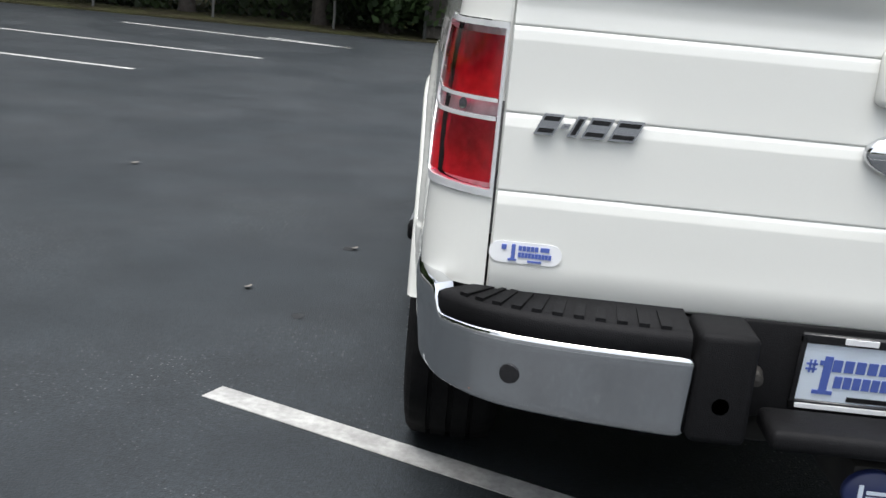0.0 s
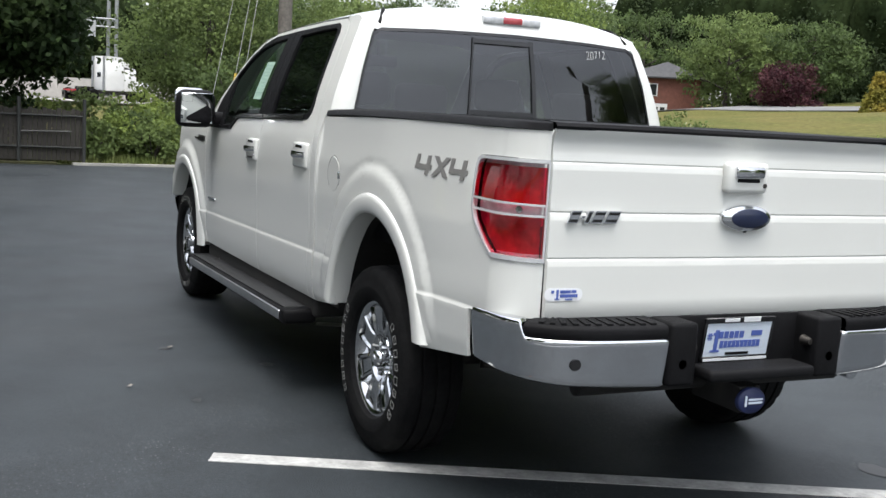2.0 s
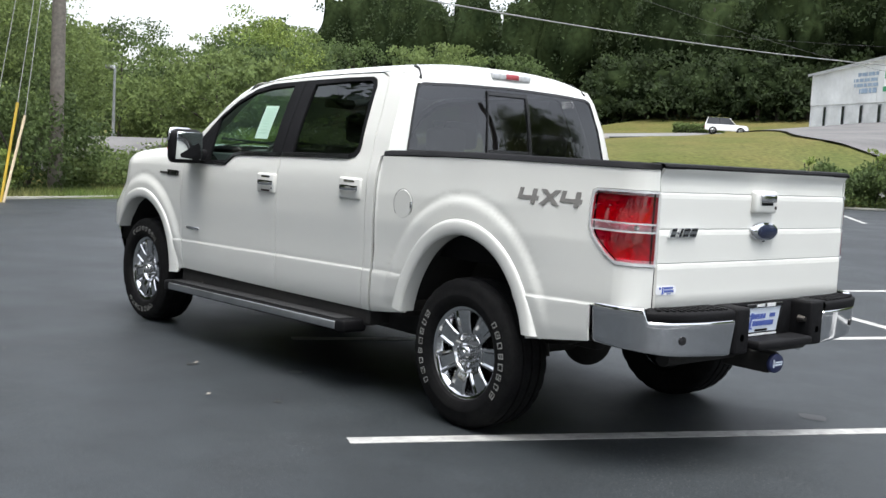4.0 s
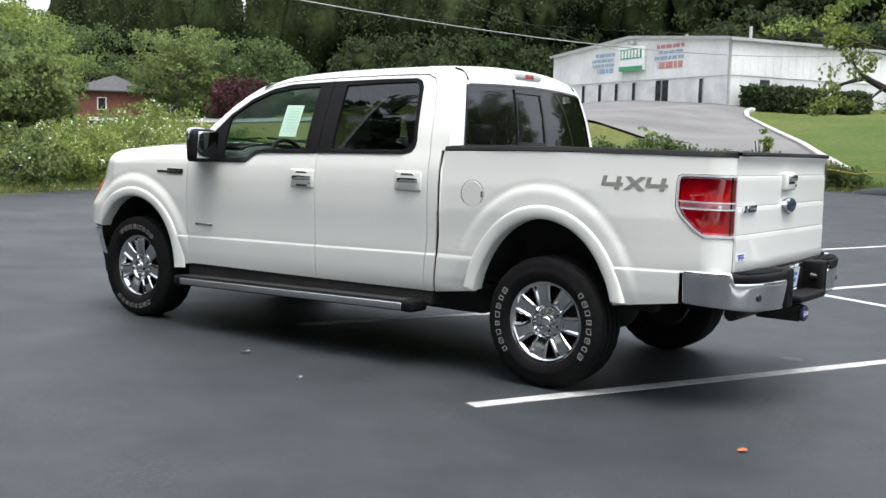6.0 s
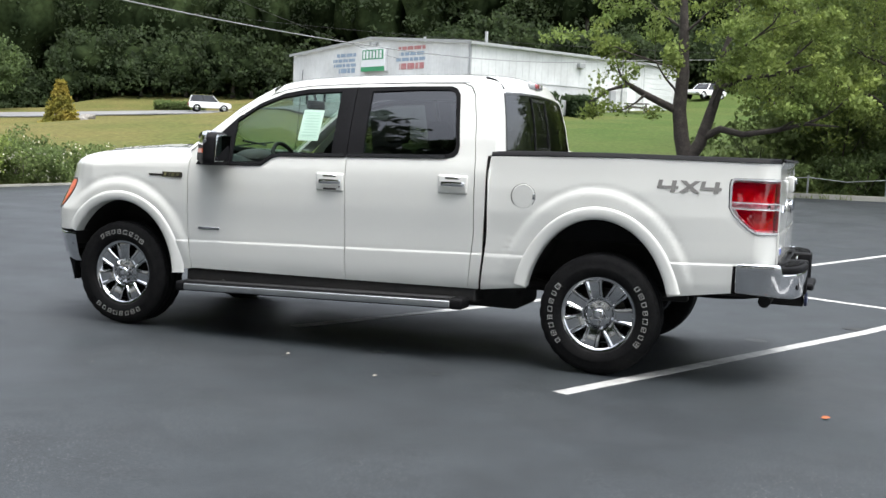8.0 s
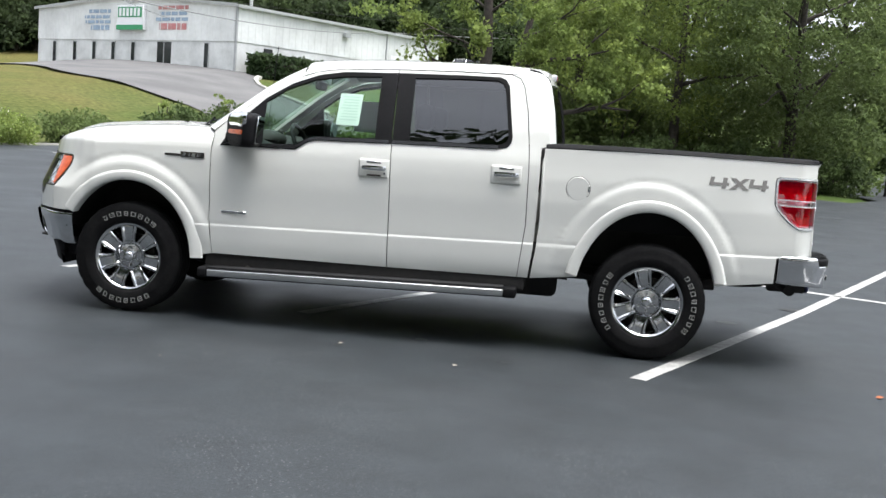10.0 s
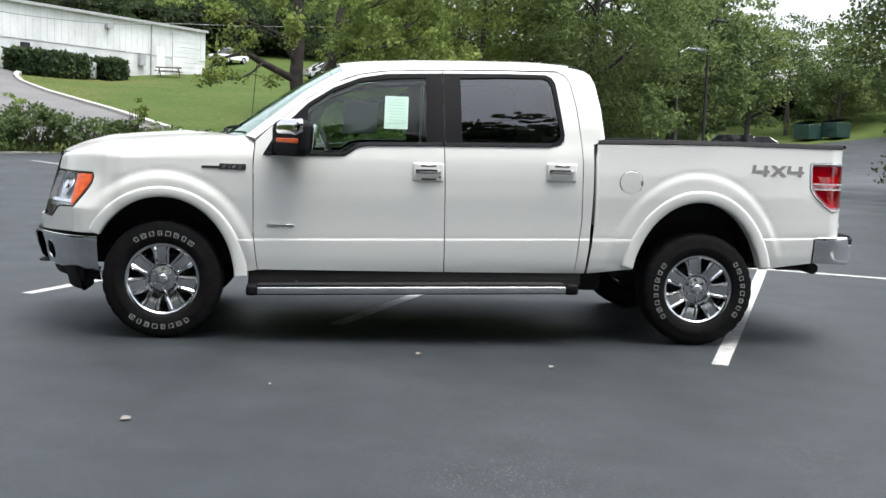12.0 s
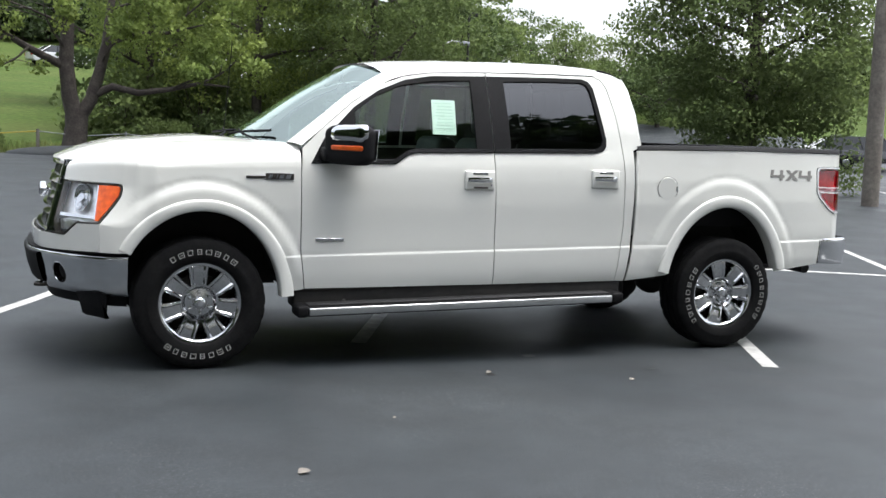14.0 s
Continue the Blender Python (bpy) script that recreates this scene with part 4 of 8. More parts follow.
def grille_x(y, z):
    return 4.580 - 0.26 * (z - 0.80) - 0.16 * y * y


def rail_y(z):
    return lerp(z, [0.79, 1.21], [0.545, 0.500])


def grille_band(z0, z1, ymax, front, back, n=16):
    ys = [-ymax + 2 * ymax * i / n for i in range(n + 1)]
    m = (z0 + z1) / 2
    return loft([[(grille_x(y, z) + o, y, z) for y in ys] for z, o in ((z0, back), (z0 + 0.004, front * 0.6), (m, front), (z1 - 0.004, front * 0.6), (z1, back))])


GRILLE_Y = [-0.54 + 0.09 * i for i in range(13)]
grille = part("grille", loft([[(grille_x(y, z) - 0.045, y, z) for y in GRILLE_Y] for z in (0.785, 0.9, 1.0, 1.1, 1.21)]), GLOSS_BLACK, truck, "tall black mesh grille with chrome bars and rails")
part("grille_surround", grille_band(1.178, 1.212, 0.535, 0.004, -0.05), CHROME, grille, "chrome surround")
part("grille_surround", grille_band(0.788, 0.815, 0.56, 0.004, -0.05), CHROME, grille, "chrome surround")
for z0 in (0.905, 1.0, 1.092):
    part("grille_bar", grille_band(z0 - 0.026, z0 + 0.026, 0.53, -0.006, -0.04), CHROME, grille, "chrome bar")
for k in range(-10, 11):
    y = 0.05 * k
    rows = [[(grille_x(y, z) + o, y + w, z) for z in (0.81, 1.0, 1.18)] for w, o in ((-0.004, -0.045), (-0.004, -0.022), (0.004, -0.022), (0.004, -0.045))]
    part("grille_mesh", loft(rows), CHROME_SOFT, grille)
RAIL_Z = [0.785, 0.85, 0.95, 1.05, 1.13, 1.213]
for sgn in (1, -1):
    rows = [[(grille_x(0.55, z) + o, sgn * (rail_y(z) + w), z) for z in RAIL_Z] for w, o in ((-0.042, -0.045), (-0.042, -0.004), (-0.032, 0.008), (-0.008, 0.006), (0.0, -0.006), (0.004, -0.034))]
    part("grille_rail", loft(rows), CHROME, grille, "chrome upright rail")
    edge = []
    for z in RAIL_Z:
        p = at_side(lerp(z, [0.79, 1.09, 1.2], [4.553, 4.62, 4.626]), z, -0.012)
        edge.append((p[0], sgn * p[1], z))
    rows = [[(grille_x(0.55, z) - 0.034, sgn * (rail_y(z) + 0.004), z) for z in RAIL_Z], edge]
    part("grille_side", loft(rows), GLOSS_BLACK, grille, "black side of the grille")
em = oval(0.115, 0.050, 0.035)
for v in em.verts:
    v.co.x = -v.co.x
bmesh.ops.translate(em, verts=em.verts[:], vec=(grille_x(0, 1.0), 0, 1.005))
badge_ = part("emblem", em, CHROME, grille, "chrome-rimmed oval emblem", sharp=60)
em = oval(0.088, 0.037, 0.004)
for v in em.verts:
    v.co.x = -v.co.x
bmesh.ops.translate(em, verts=em.verts[:], vec=(grille_x(0, 1.0) + 0.0365, 0, 1.005))
part("emblem_face", em, EMBLEM_BLUE, badge_)

# head lamps: chrome housing, bowls and bars behind a clear cover
HL = [(4.619, 1.094), (4.45, 1.093), (4.30, 1.092), (4.166, 1.093), (4.149, 1.087), (4.141, 1.064), (4.145, 1.022), (4.2275, 0.868), (4.375, 0.863), (4.391, 0.850), (4.476, 0.787), (4.551, 0.787)]
AMB = [(4.300, 1.080), (4.172, 1.082), (4.157, 1.076), (4.152, 1.058), (4.156, 1.028), (4.236, 0.882), (4.256, 0.882), (4.280, 1.0)]
hl_cut = [4.15 + 0.03 * i for i in range(17)]
lights = both_sides("head_lamp", lambda: sheet(HL, lambda u, v: at_side(u, v, -0.045), thick=0.01, extra_u=hl_cut), LAMP_SILVER, "large clear head lamp with amber corner")
both_sides("lamp_bowl", lambda: sheet([(4.43 + 0.066 * math.cos(t) + 0.02 * math.sin(t), 1.002 + 0.080 * math.sin(t)) for t in [2 * math.pi * i / 28 for i in range(28)]], lambda u, v: at_side(u, v, -0.012 - 0.9 * max(0.0, 0.0064 - (u - 4.43) ** 2 - (v - 1.002) ** 2) / 0.16), thick=0.006, du=0.02, dv=0.02), CHROME_SOFT, "chrome bowl", lights)
both_sides("bulb_cover", lambda: sheet([(4.43 + 0.026 * math.cos(t), 1.002 + 0.026 * math.sin(t)) for t in [2 * math.pi * i / 16 for i in range(16)]], lambda u, v: at_side(u, v, -0.014), thick=0.02), CHROME, "", lights)
both_sides("reflector_bar", lambda: sheet([(4.585, 0.912), (4.27, 0.905), (4.262, 0.890), (4.58, 0.893)], lambda u, v: at_side(u, v, -0.012), thick=0.03, extra_u=hl_cut), CHROME, "", lights)
both_sides("lower_reflector", lambda: sheet([(4.545, 0.878), (4.40, 0.872), (4.47, 0.812), (4.545, 0.808)], lambda u, v: at_side(u, v, -0.03), thick=0.01, extra_u=hl_cut), CLEAR_LENS, "", lights)
both_sides("inner_divider", lambda: sheet([(4.322, 1.085), (4.306, 1.085), (4.262, 0.885), (4.276, 0.885)], lambda u, v: at_side(u, v, -0.010), thick=0.03), CHROME, "", lights)
both_sides("amber_lens", lambda: sheet(AMB, lambda u, v: at_side(u, v, 0.003), thick=0.010, extra_u=hl_cut), AMBER_LENS, "amber corner lens", lights)
HLC = glass_mat("head_lamp_cover", (0.93, 0.94, 0.95), gloss_color=(0.55, 0.56, 0.57))
for ob in both_sides("lamp_cover", lambda: sheet(HL, lambda u, v: at_side(u, v, 0.001), extra_u=hl_cut), HLC, "clear cover", lights):
    ob.visible_shadow = False
HL_IN = [(4.612, 1.088), (4.45, 1.087), (4.30, 1.086), (4.170, 1.087), (4.156, 1.081), (4.148, 1.062), (4.152, 1.026), (4.232, 0.875), (4.380, 0.870), (4.396, 0.856), (4.479, 0.794), (4.546, 0.794)]
both_sides("lamp_edge", lambda: sheet(HL, lambda u, v: at_side(u, v, 0.002), HL_IN, thick=0.04, extra_u=hl_cut), STEEL_DARK, "", lights)

# front bumper
BUMP = [(4.645, 0.0), (4.640, 0.25), (4.622, 0.40), (4.585, 0.51), (4.52, 0.63), (4.44, 0.745), (4.35, 0.85), (4.24, 0.94), (4.10, 0.990)]
BUMP_S = [0.0]
for p, q in zip(BUMP, BUMP[1:]):
    BUMP_S.append(BUMP_S[-1] + math.dist(p, q))


def on_bumper(u, z, out=0.0):
    """Front bumper face by length from its middle."""
    s, bx, by = abs(u), [p[0] for p in BUMP], [p[1] for p in BUMP]
    x, y = lerp(s, BUMP_S, bx), lerp(s, BUMP_S, by)
    dx = lerp(s + 0.08, BUMP_S, bx) - lerp(s - 0.08, BUMP_S, bx)
    dy = lerp(s + 0.08, BUMP_S, by) - lerp(s - 0.08, BUMP_S, by)
    n = Vector((dy, -dx)).normalized()
    o = out - lerp(z, [0.43, 0.445, 0.47, 0.51, 0.60, 0.66, 0.674, 0.682], [0.10, 0.072, 0.052, 0.036, 0.014, 0.0, 0.004, 0.02])
    return (x + n.x * o, math.copysign(y + n.y * o, u), z)


BU = BUMP_S[-1]
FOG_U, FOG_Z = 0.715, 0.552
ring_ = [(FOG_U + 0.062 * math.cos(2 * math.pi * i / 32), FOG_Z + 0.062 * math.sin(2 * math.pi * i / 32)) for i in range(32)]
chrome_face = sheet([(0.0, 0.445), (BU - 0.02, 0.430), (BU, 0.682), (0.0, 0.682)], on_bumper, ring_, du=0.04, dv=0.03, extra_v=(0.666, 0.67, 0.674, 0.678))
join(chrome_face, flip(sheet([(0.0, 0.445), (BU - 0.02, 0.430), (BU, 0.682), (0.0, 0.682)], on_bumper, ring_, du=0.04, dv=0.03, extra_v=(0.666, 0.67, 0.674, 0.678))))
bmesh.ops.remove_doubles(chrome_face, verts=chrome_face.verts[:], dist=1e-4)
fb = part("front_bumper", chrome_face, CHROME, truck, "wrap-around chrome front bumper", sharp=50)
BU_ROW = [-BU + 2 * BU * i / 40 for i in range(41)]
part("top_pad", loft([[on_bumper(u, 0.68, o)[:2] + (z,) for u in BU_ROW] for z, o in ((0.676, 0.012), (0.686, 0.010), (0.689, -0.02), (0.688, -0.10))]), BLACK_PLASTIC, fb, "black strip on the bumper's top")
part("bumper_pad", loft([[on_bumper(u, z, o) for u in [-0.53 + 1.06 * i / 24 for i in range(25)]] for z, o in ((0.662, -0.03), (0.658, 0.008), (0.645, 0.018), (0.57, 0.022), (0.49, 0.018), (0.475, 0.008), (0.468, -0.05))]), BLACK_PLASTIC, fb, "black centre pad", sharp=50)
for sgn in (1, -1):
    rows = [[on_bumper(sgn * (FOG_U + r * math.cos(a)), FOG_Z + r * math.sin(a), o) for a in [2 * math.pi * i / 32 for i in range(32)]] for r, o in ((0.0635, 0.0005), (0.062, 0.0015), (0.0600, -0.003))]
    fog = part("fog_lamp", loft(rows, closed=True), CHROME, fb, "round recessed fog lamp")
    rows = [[on_bumper(sgn * (FOG_U + r * math.cos(a)), FOG_Z + r * math.sin(a), o) for a in [2 * math.pi * i / 32 for i in range(32)]] for r, o in ((0.0605, -0.002), (0.056, -0.04), (0.03, -0.055), (0.002, -0.058))]
    part("lens", loft(rows, closed=True), GLOSS_BLACK, fog, "dark lens")
    th = tube([(4.45, 0.44 * sgn, 0.452), (4.57, 0.44 * sgn, 0.448), (4.595, 0.42 * sgn, 0.448), (4.595, 0.38 * sgn, 0.448), (4.57, 0.36 * sgn, 0.448), (4.45, 0.36 * sgn, 0.452)], 0.011, 8)
    part("tow_hook", th, STEEL_DARK, fb, "steel tow hook")
DAM_ROW = [(BU - 0.04) * (-1 + 2 * i / 40) for i in range(41)]
both_sides("air_dam_end", lambda: loft([[(4.195 + k, y, 0.46), (4.38 - k - 0.7 * max(0.0, y - 0.70), y, 0.46), (4.355 - k - 0.7 * max(0.0, y - 0.70), y, 0.39), (4.335 - k - 0.7 * max(0.0, y - 0.70), y, 0.315), (4.315 - k - 0.7 * max(0.0, y - 0.70), y, 0.300), (4.205 + k, y, 0.295)] for y, k in ((0.56, 0.0), (0.70, 0.0), (0.80, 0.0), (0.845, 0.002), (0.858, 0.012))], closed=True, caps=True), BLACK_PLASTIC, "black end of the air dam")
part("air_dam", loft([[on_bumper(u, 0.5, o)[:2] + (z,) for u in DAM_ROW] for z, o in ((0.46, -0.09), (0.44, -0.07), (0.40, -0.075), (0.372, -0.09), (0.362, -0.13))]), BLACK_PLASTIC, truck, "black lower air dam")

# fender vents with plain badge shapes; small side badges
def vent():
    bm = bmesh.new()
    for u0, u1, v0, v1 in ((3.305, 3.43, 1.147, 1.160), (3.142, 3.315, 1.142, 1.178)):
        q = box(u0, u1, -0.002, 0.008, v0, v1, 0.004, 2)
        for v in q.verts:
            v.co.y += side_y(v.co.x, 1.16)
        join(bm, q)
    return bm


vents = both_sides("fender_vent", vent, STEEL_DARK, "dark fender vent with bright bars", fenders)


def vent_bars():
    bm = bmesh.new()
    for c0, c1, h0, h1 in BADGE_CELLS:
        q = box(3.300 - 0.140 * c1 + 0.003, 3.300 - 0.140 * c0 - 0.003, 0.007, 0.011, 1.148 + 0.024 * h0, 1.148 + 0.024 * h1)
        for v in q.verts:
            v.co.x -= 0.35 * (v.co.z - 1.16)
        for v in q.verts:
            v.co.y += side_y(v.co.x, 1.16)
        join(bm, q)
    for u0, u1, v0, v1 in ((3.31, 3.432, 1.160, 1.163), (3.145, 3.315, 1.176, 1.180), (3.145, 3.315, 1.140, 1.143)):
        q = box(u0, u1, 0.003, 0.009, v0, v1)
        for v in q.verts:
            v.co.y += side_y(v.co.x, 1.16)
        join(bm, q)
    return bm


both_sides("bright_bars", vent_bars, CHROME, "", vents)
both_sides("side_badge", lambda: box(2.82, 3.0, side_y(2.9, 0.78) - 0.002, side_y(2.9, 0.78) + 0.006, 0.771, 0.789, 0.002, 1), CHROME_SOFT, "small chrome bar badge", doors)

# mirrors
def swept(bm):
    """Draws the mirror's front back towards its outer end."""
    for v in bm.verts:
        if v.co.x > 2.76:
            k = (v.co.x - 2.76) / 0.22
            v.co.x = 2.76 + k * (0.22 - 0.80 * max(0.0, v.co.y - 1.04))
    return bm


def turned_in(bm):
    """Sets a mirror pane at the driver's angle."""
    bmesh.ops.rotate(bm, verts=bm.verts[:], cent=(2.712, 1.146, 1.366), matrix=Matrix.Rotation(radians(3), 3, "Z") @ Matrix.Rotation(radians(-5), 3, "Y"))
    bmesh.ops.translate(bm, verts=bm.verts[:], vec=(-0.004, 0, 0))
    return bm


def mirror_body():
    return swept(box(2.706, 2.985, 1.020, 1.266, 1.245, 1.480, 0.058, 5))


def mirror_cap():
    bm = box(2.775, 2.995, 1.070, 1.274, 1.385, 1.490, 0.045, 5)
    for v in bm.verts:
        v.co.z -= 0.08 * max(0.0, v.co.x - 2.83)
    return swept(bm)


mirrors = both_sides("door_mirror", mirror_body, BLACK_PLASTIC, "large black door mirror with chrome cap")
both_sides("cap", mirror_cap, CHROME, "chrome mirror cap", mirrors)
both_sides("arm", lambda: box(2.79, 2.98, 0.93, 1.07, 1.262, 1.345, 0.025, 3), BLACK_PLASTIC, "", mirrors)
both_sides("turn_signal", lambda: swept(box(2.83, 2.993, 1.09, 1.262, 1.330, 1.362, 0.010, 2)), AMBER_LENS, "amber repeater", mirrors)
both_sides("mirror_glass", lambda: turned_in(box(2.7085, 2.714, 1.046, 1.246, 1.272, 1.460, 0.002, 1)), MIRROR, "", mirrors)
both_sides("spot_mirror", lambda: turned_in(box(2.7055, 2.710, 1.175, 1.24, 1.405, 1.452, 0.002, 1)), MIRROR, "", mirrors)


# running boards
def board(x0, x1, y0, y1, dz0, dz1, bevel):
    bm = box(x0, x1, y0, y1, dz0, dz1, bevel, 3)
    for v in bm.verts:
        v.co.z += lerp(v.co.x, [0.89, 3.10], [0.398, 0.352])
    return bm


boards = both_sides("running_board", lambda: board(0.895, 3.115, 0.925, 1.090, -0.034, 0.026, 0.018), BLACK_PLASTIC, "black running board with a chrome strip")
both_sides("tread_pad", lambda: board(0.98, 3.05, 0.935, 1.062, 0.0265, 0.036, 0.003), TREAD, "ribbed black tread", boards)
both_sides("chrome_strip", lambda: board(0.975, 3.05, 1.070, 1.096, -0.026, 0.020, 0.007), BRUSHED, "brushed metal edge strip", boards)
both_sides("end_cap", lambda: board(0.885, 0.975, 0.922, 1.094, -0.038, 0.036, 0.02), BLACK_PLASTIC, "", boards)
both_sides("end_cap", lambda: board(3.05, 3.125, 0.922, 1.094, -0.038, 0.036, 0.02), BLACK_PLASTIC, "", boards)
for xb in (1.25, 2.0, 2.8):
    both_sides("bracket", lambda: tube([(xb, 0.70, 0.50), (xb, 0.86, 0.42), (xb, 1.0, 0.365)], 0.022, 8), DARK_UNDER, "", boards)
both_sides("rocker_sill", lambda: board(0.84, 3.12, 0.78, 0.950, 0.0, 0.12, 0.02), DARK_UNDER)

# rear bumper
RB = [(-1.250, 0.0), (-1.250, 0.42), (-1.240, 0.60), (-1.212, 0.76), (-1.155, 0.868), (-1.06, 0.930), (-0.96, 0.946), (-0.90, 0.948), (-0.815, 0.946)]


rear_bumper = part("rear_bumper", box(-1.12, -1.02, -0.86, 0.86, 0.60, 0.765, 0.02, 2), BLACK_PLASTIC, truck, "chrome-ended rear step bumper with black pads")
RB_S = [0.0]
for p, q in zip(RB, RB[1:]):
    RB_S.append(RB_S[-1] + math.dist(p, q))


def on_rear(s, z, out=0.0):
    """Rear bumper's face by length from its middle outwards."""
    bx, by = [p[0] for p in RB], [p[1] for p in RB]
    x = sum(lerp(s + d, RB_S, bx) for d in (-0.06, -0.03, 0.0, 0.03, 0.06)) / 5
    y = sum(lerp(s + d, RB_S, by) for d in (-0.06, -0.03, 0.0, 0.03, 0.06)) / 5
    dx = lerp(s + 0.09, RB_S, bx) - lerp(s - 0.09, RB_S, bx)
    dy = lerp(s + 0.09, RB_S, by) - lerp(s - 0.09, RB_S, by)
    n = Vector((-dy, dx)).normalized()
    return (x + n.x * out, y + n.y * out, z)


S_END, S_STEP = RB_S[-1] - 0.01, RB_S[4] + 0.045


def chrome_end(sgn):
    """A bumper end: rounded outline, rolled edges, a narrow rise beside the step pad."""
    r, rows = 0.024, []
    span = [0.385 + d for d in (0.0, 0.003, 0.007, 0.012, 0.018, 0.026)]
    n = int((S_END - 0.45) / 0.009)
    span += [0.42 + (S_END - 0.446) * i / n for i in range(n + 1)] + [S_END - d for d in (0.018, 0.012, 0.007, 0.003, 0.0)]
    for s in span:
        d = min(s - 0.385, S_END - s)
        turn = r - math.sqrt(max(0.0, r * r - max(0.0, r - d) ** 2))
        low = lerp(s, [0.385, RB_S[3], RB_S[5], S_END], [0.556, 0.570, 0.588, 0.598]) + turn
        high = 0.733 + 0.055 * smooth((s - S_STEP + 0.012) / 0.030) - turn
        zs = [low + e for e in (0.0, 0.003, 0.007, 0.012, 0.019)] + [low + 0.019 + (high - low - 0.038) * k / 9 for k in range(1, 9)] + [high - e for e in (0.019, 0.012, 0.007, 0.003, 0.0)]
        row = [on_rear(s, low, -0.045)]
        for z in zs:
            e = min(d, z - low, high - z)
            row.append(on_rear(s, z, -0.11 * max(0.0, 0.745 - z) - 0.014 * (1 - math.sqrt(max(0.0, 1 - (1 - min(1.0, e / 0.019)) ** 2)))))
        row.append(on_rear(s, high, -0.045))
        rows.append([(x, sgn * y, z) for x, y, z in row])
    return loft(rows)


for sgn in (1, -1):
    face = chrome_end(sgn)
    part("chrome_end", face, CHROME, rear_bumper, "polished chrome bumper end", sharp=50)
    pad = loft([[(x, sgn * y, z) for x, y, z in [on_rear(0.40 + (S_STEP - 0.40) * i / 20, z, o) for i in range(21)]] for z, o in ((0.712, -0.018), (0.732, -0.006), (0.763, -0.003), (0.775, -0.010), (0.779, -0.03), (0.781, -0.10), (0.781, -0.19))])
    part("step_pad", pad, BLACK_PLASTIC, rear_bumper, "ribbed black step pad", sharp=50)
    for k in range(11):
        q = [on_rear(0.45 + 0.042 * k + w, 0.0, o)[:2] for w, o in ((-0.010, -0.02), (0.010, -0.02), (0.010, -0.12), (-0.010, -0.12))]
        rib = loft([[(x, sgn * y, z) for x, y in q] for z in (0.772, 0.7845)], closed=True, caps=True)
        part("pad_rib", rib, BLACK_PLASTIC, rear_bumper)
    sens = lathe([(0.0001, -0.002), (0.019, -0.002), (0.021, 0.004)], 24, "x")
    sx, sy, _ = on_rear(RB_S[3] - 0.022, 0.65, -0.009)
    bmesh.ops.rotate(sens, verts=sens.verts[:], matrix=Matrix.Rotation(radians(-14 * sgn), 3, "Z"))
    bmesh.ops.translate(sens, verts=sens.verts[:], vec=(sx - 0.002, sy * sgn, 0.648))
    part("parking_sensor", sens, GLOSS_BLACK, rear_bumper, "round black sensor")
    sens = lathe([(0.0001, -0.004), (0.017, -0.004), (0.02, 0.01)], 20, "x")
    bmesh.ops.translate(sens, verts=sens.verts[:], vec=(-1.242, 0.33 * sgn, 0.64))
    part("parking_sensor", sens, BLACK_PLASTIC, rear_bumper)
    post = box(-1.246, -1.10, min(0.27 * sgn, 0.386 * sgn), max(0.27 * sgn, 0.386 * sgn), 0.56, 0.783, 0.016, 3)
    part("bumper_block", post, BLACK_PLASTIC, rear_bumper)
    kn = lathe([(0.0001, -0.02), (0.012, -0.018), (0.016, 0.0), (0.02, 0.02)], 14, "x")
    bmesh.ops.translate(kn, verts=kn.verts[:], vec=(-1.20, 0.262 * sgn, 0.69))
    part("plate_lamp", kn, STEEL_DARK, rear_bumper)
part("plate_recess", box(-1.128, -1.112, -0.28, 0.28, 0.58, 0.783, 0.006, 2), BLACK_PLASTIC, rear_bumper)
part("tow_step", box(-1.285, -1.15, -0.235, 0.235, 0.575, 0.618, 0.015, 3), BLACK_PLASTIC, rear_bumper, "black centre step")
part("gate_gap_filler", box(-1.07, -1.0, -0.80, 0.80, 0.73, 0.772, 0.01, 2), STEEL_DARK, rear_bumper)
PLATE_M = Matrix.Translation((-1.138, 0.014, 0.692)) @ Matrix.Rotation(radians(-8), 4, "Y")


def on_plate(bm):
    bmesh.ops.transform(bm, matrix=PLATE_M, verts=bm.verts[:])
    return bm


pl = part("licence_plate", on_plate(box(-0.004, 0.0, -0.152, 0.152, -0.076, 0.076, 0.0015, 1)), PLATE, truck, "pale blue dealer plate with blue bars in a dark frame")
fr_ = bmesh.new()
for y0, y1, z0, z1 in ((-0.157, 0.157, -0.082, -0.060), (-0.157, 0.157, 0.066, 0.086), (0.146, 0.157, -0.08, 0.08), (-0.157, -0.146, -0.08, 0.08)):
    join(fr_, on_plate(box(-0.009, 0.002, y0, y1, z0, z1, 0.002, 1)))
part("plate_frame", fr_, GLOSS_BLACK, pl)
shapes = [(0.120, 0.124, 0.002, 0.030), (0.128, 0.132, 0.002, 0.030), (0.116, 0.138, 0.008, 0.012), (0.116, 0.138, 0.019, 0.023), (0.088, 0.104, -0.036, 0.040), (0.104, 0.112, 0.020, 0.030), (0.076, 0.116, -0.044, -0.036), (-0.108, -0.060, 0.014, 0.034)]
shapes += [(0.068 - 0.023 * k, 0.086 - 0.023 * k, 0.008, 0.034) for k in range(5)]
shapes += [(0.062 - 0.0185 * k, 0.077 - 0.0185 * k, -0.028, -0.002) for k in range(10)]
for y0, y1, z0, z1 in shapes:
    part("blue_bar", on_plate(box(-0.006, -0.003, y0, y1, z0, z1)), BLUE_INK, pl)
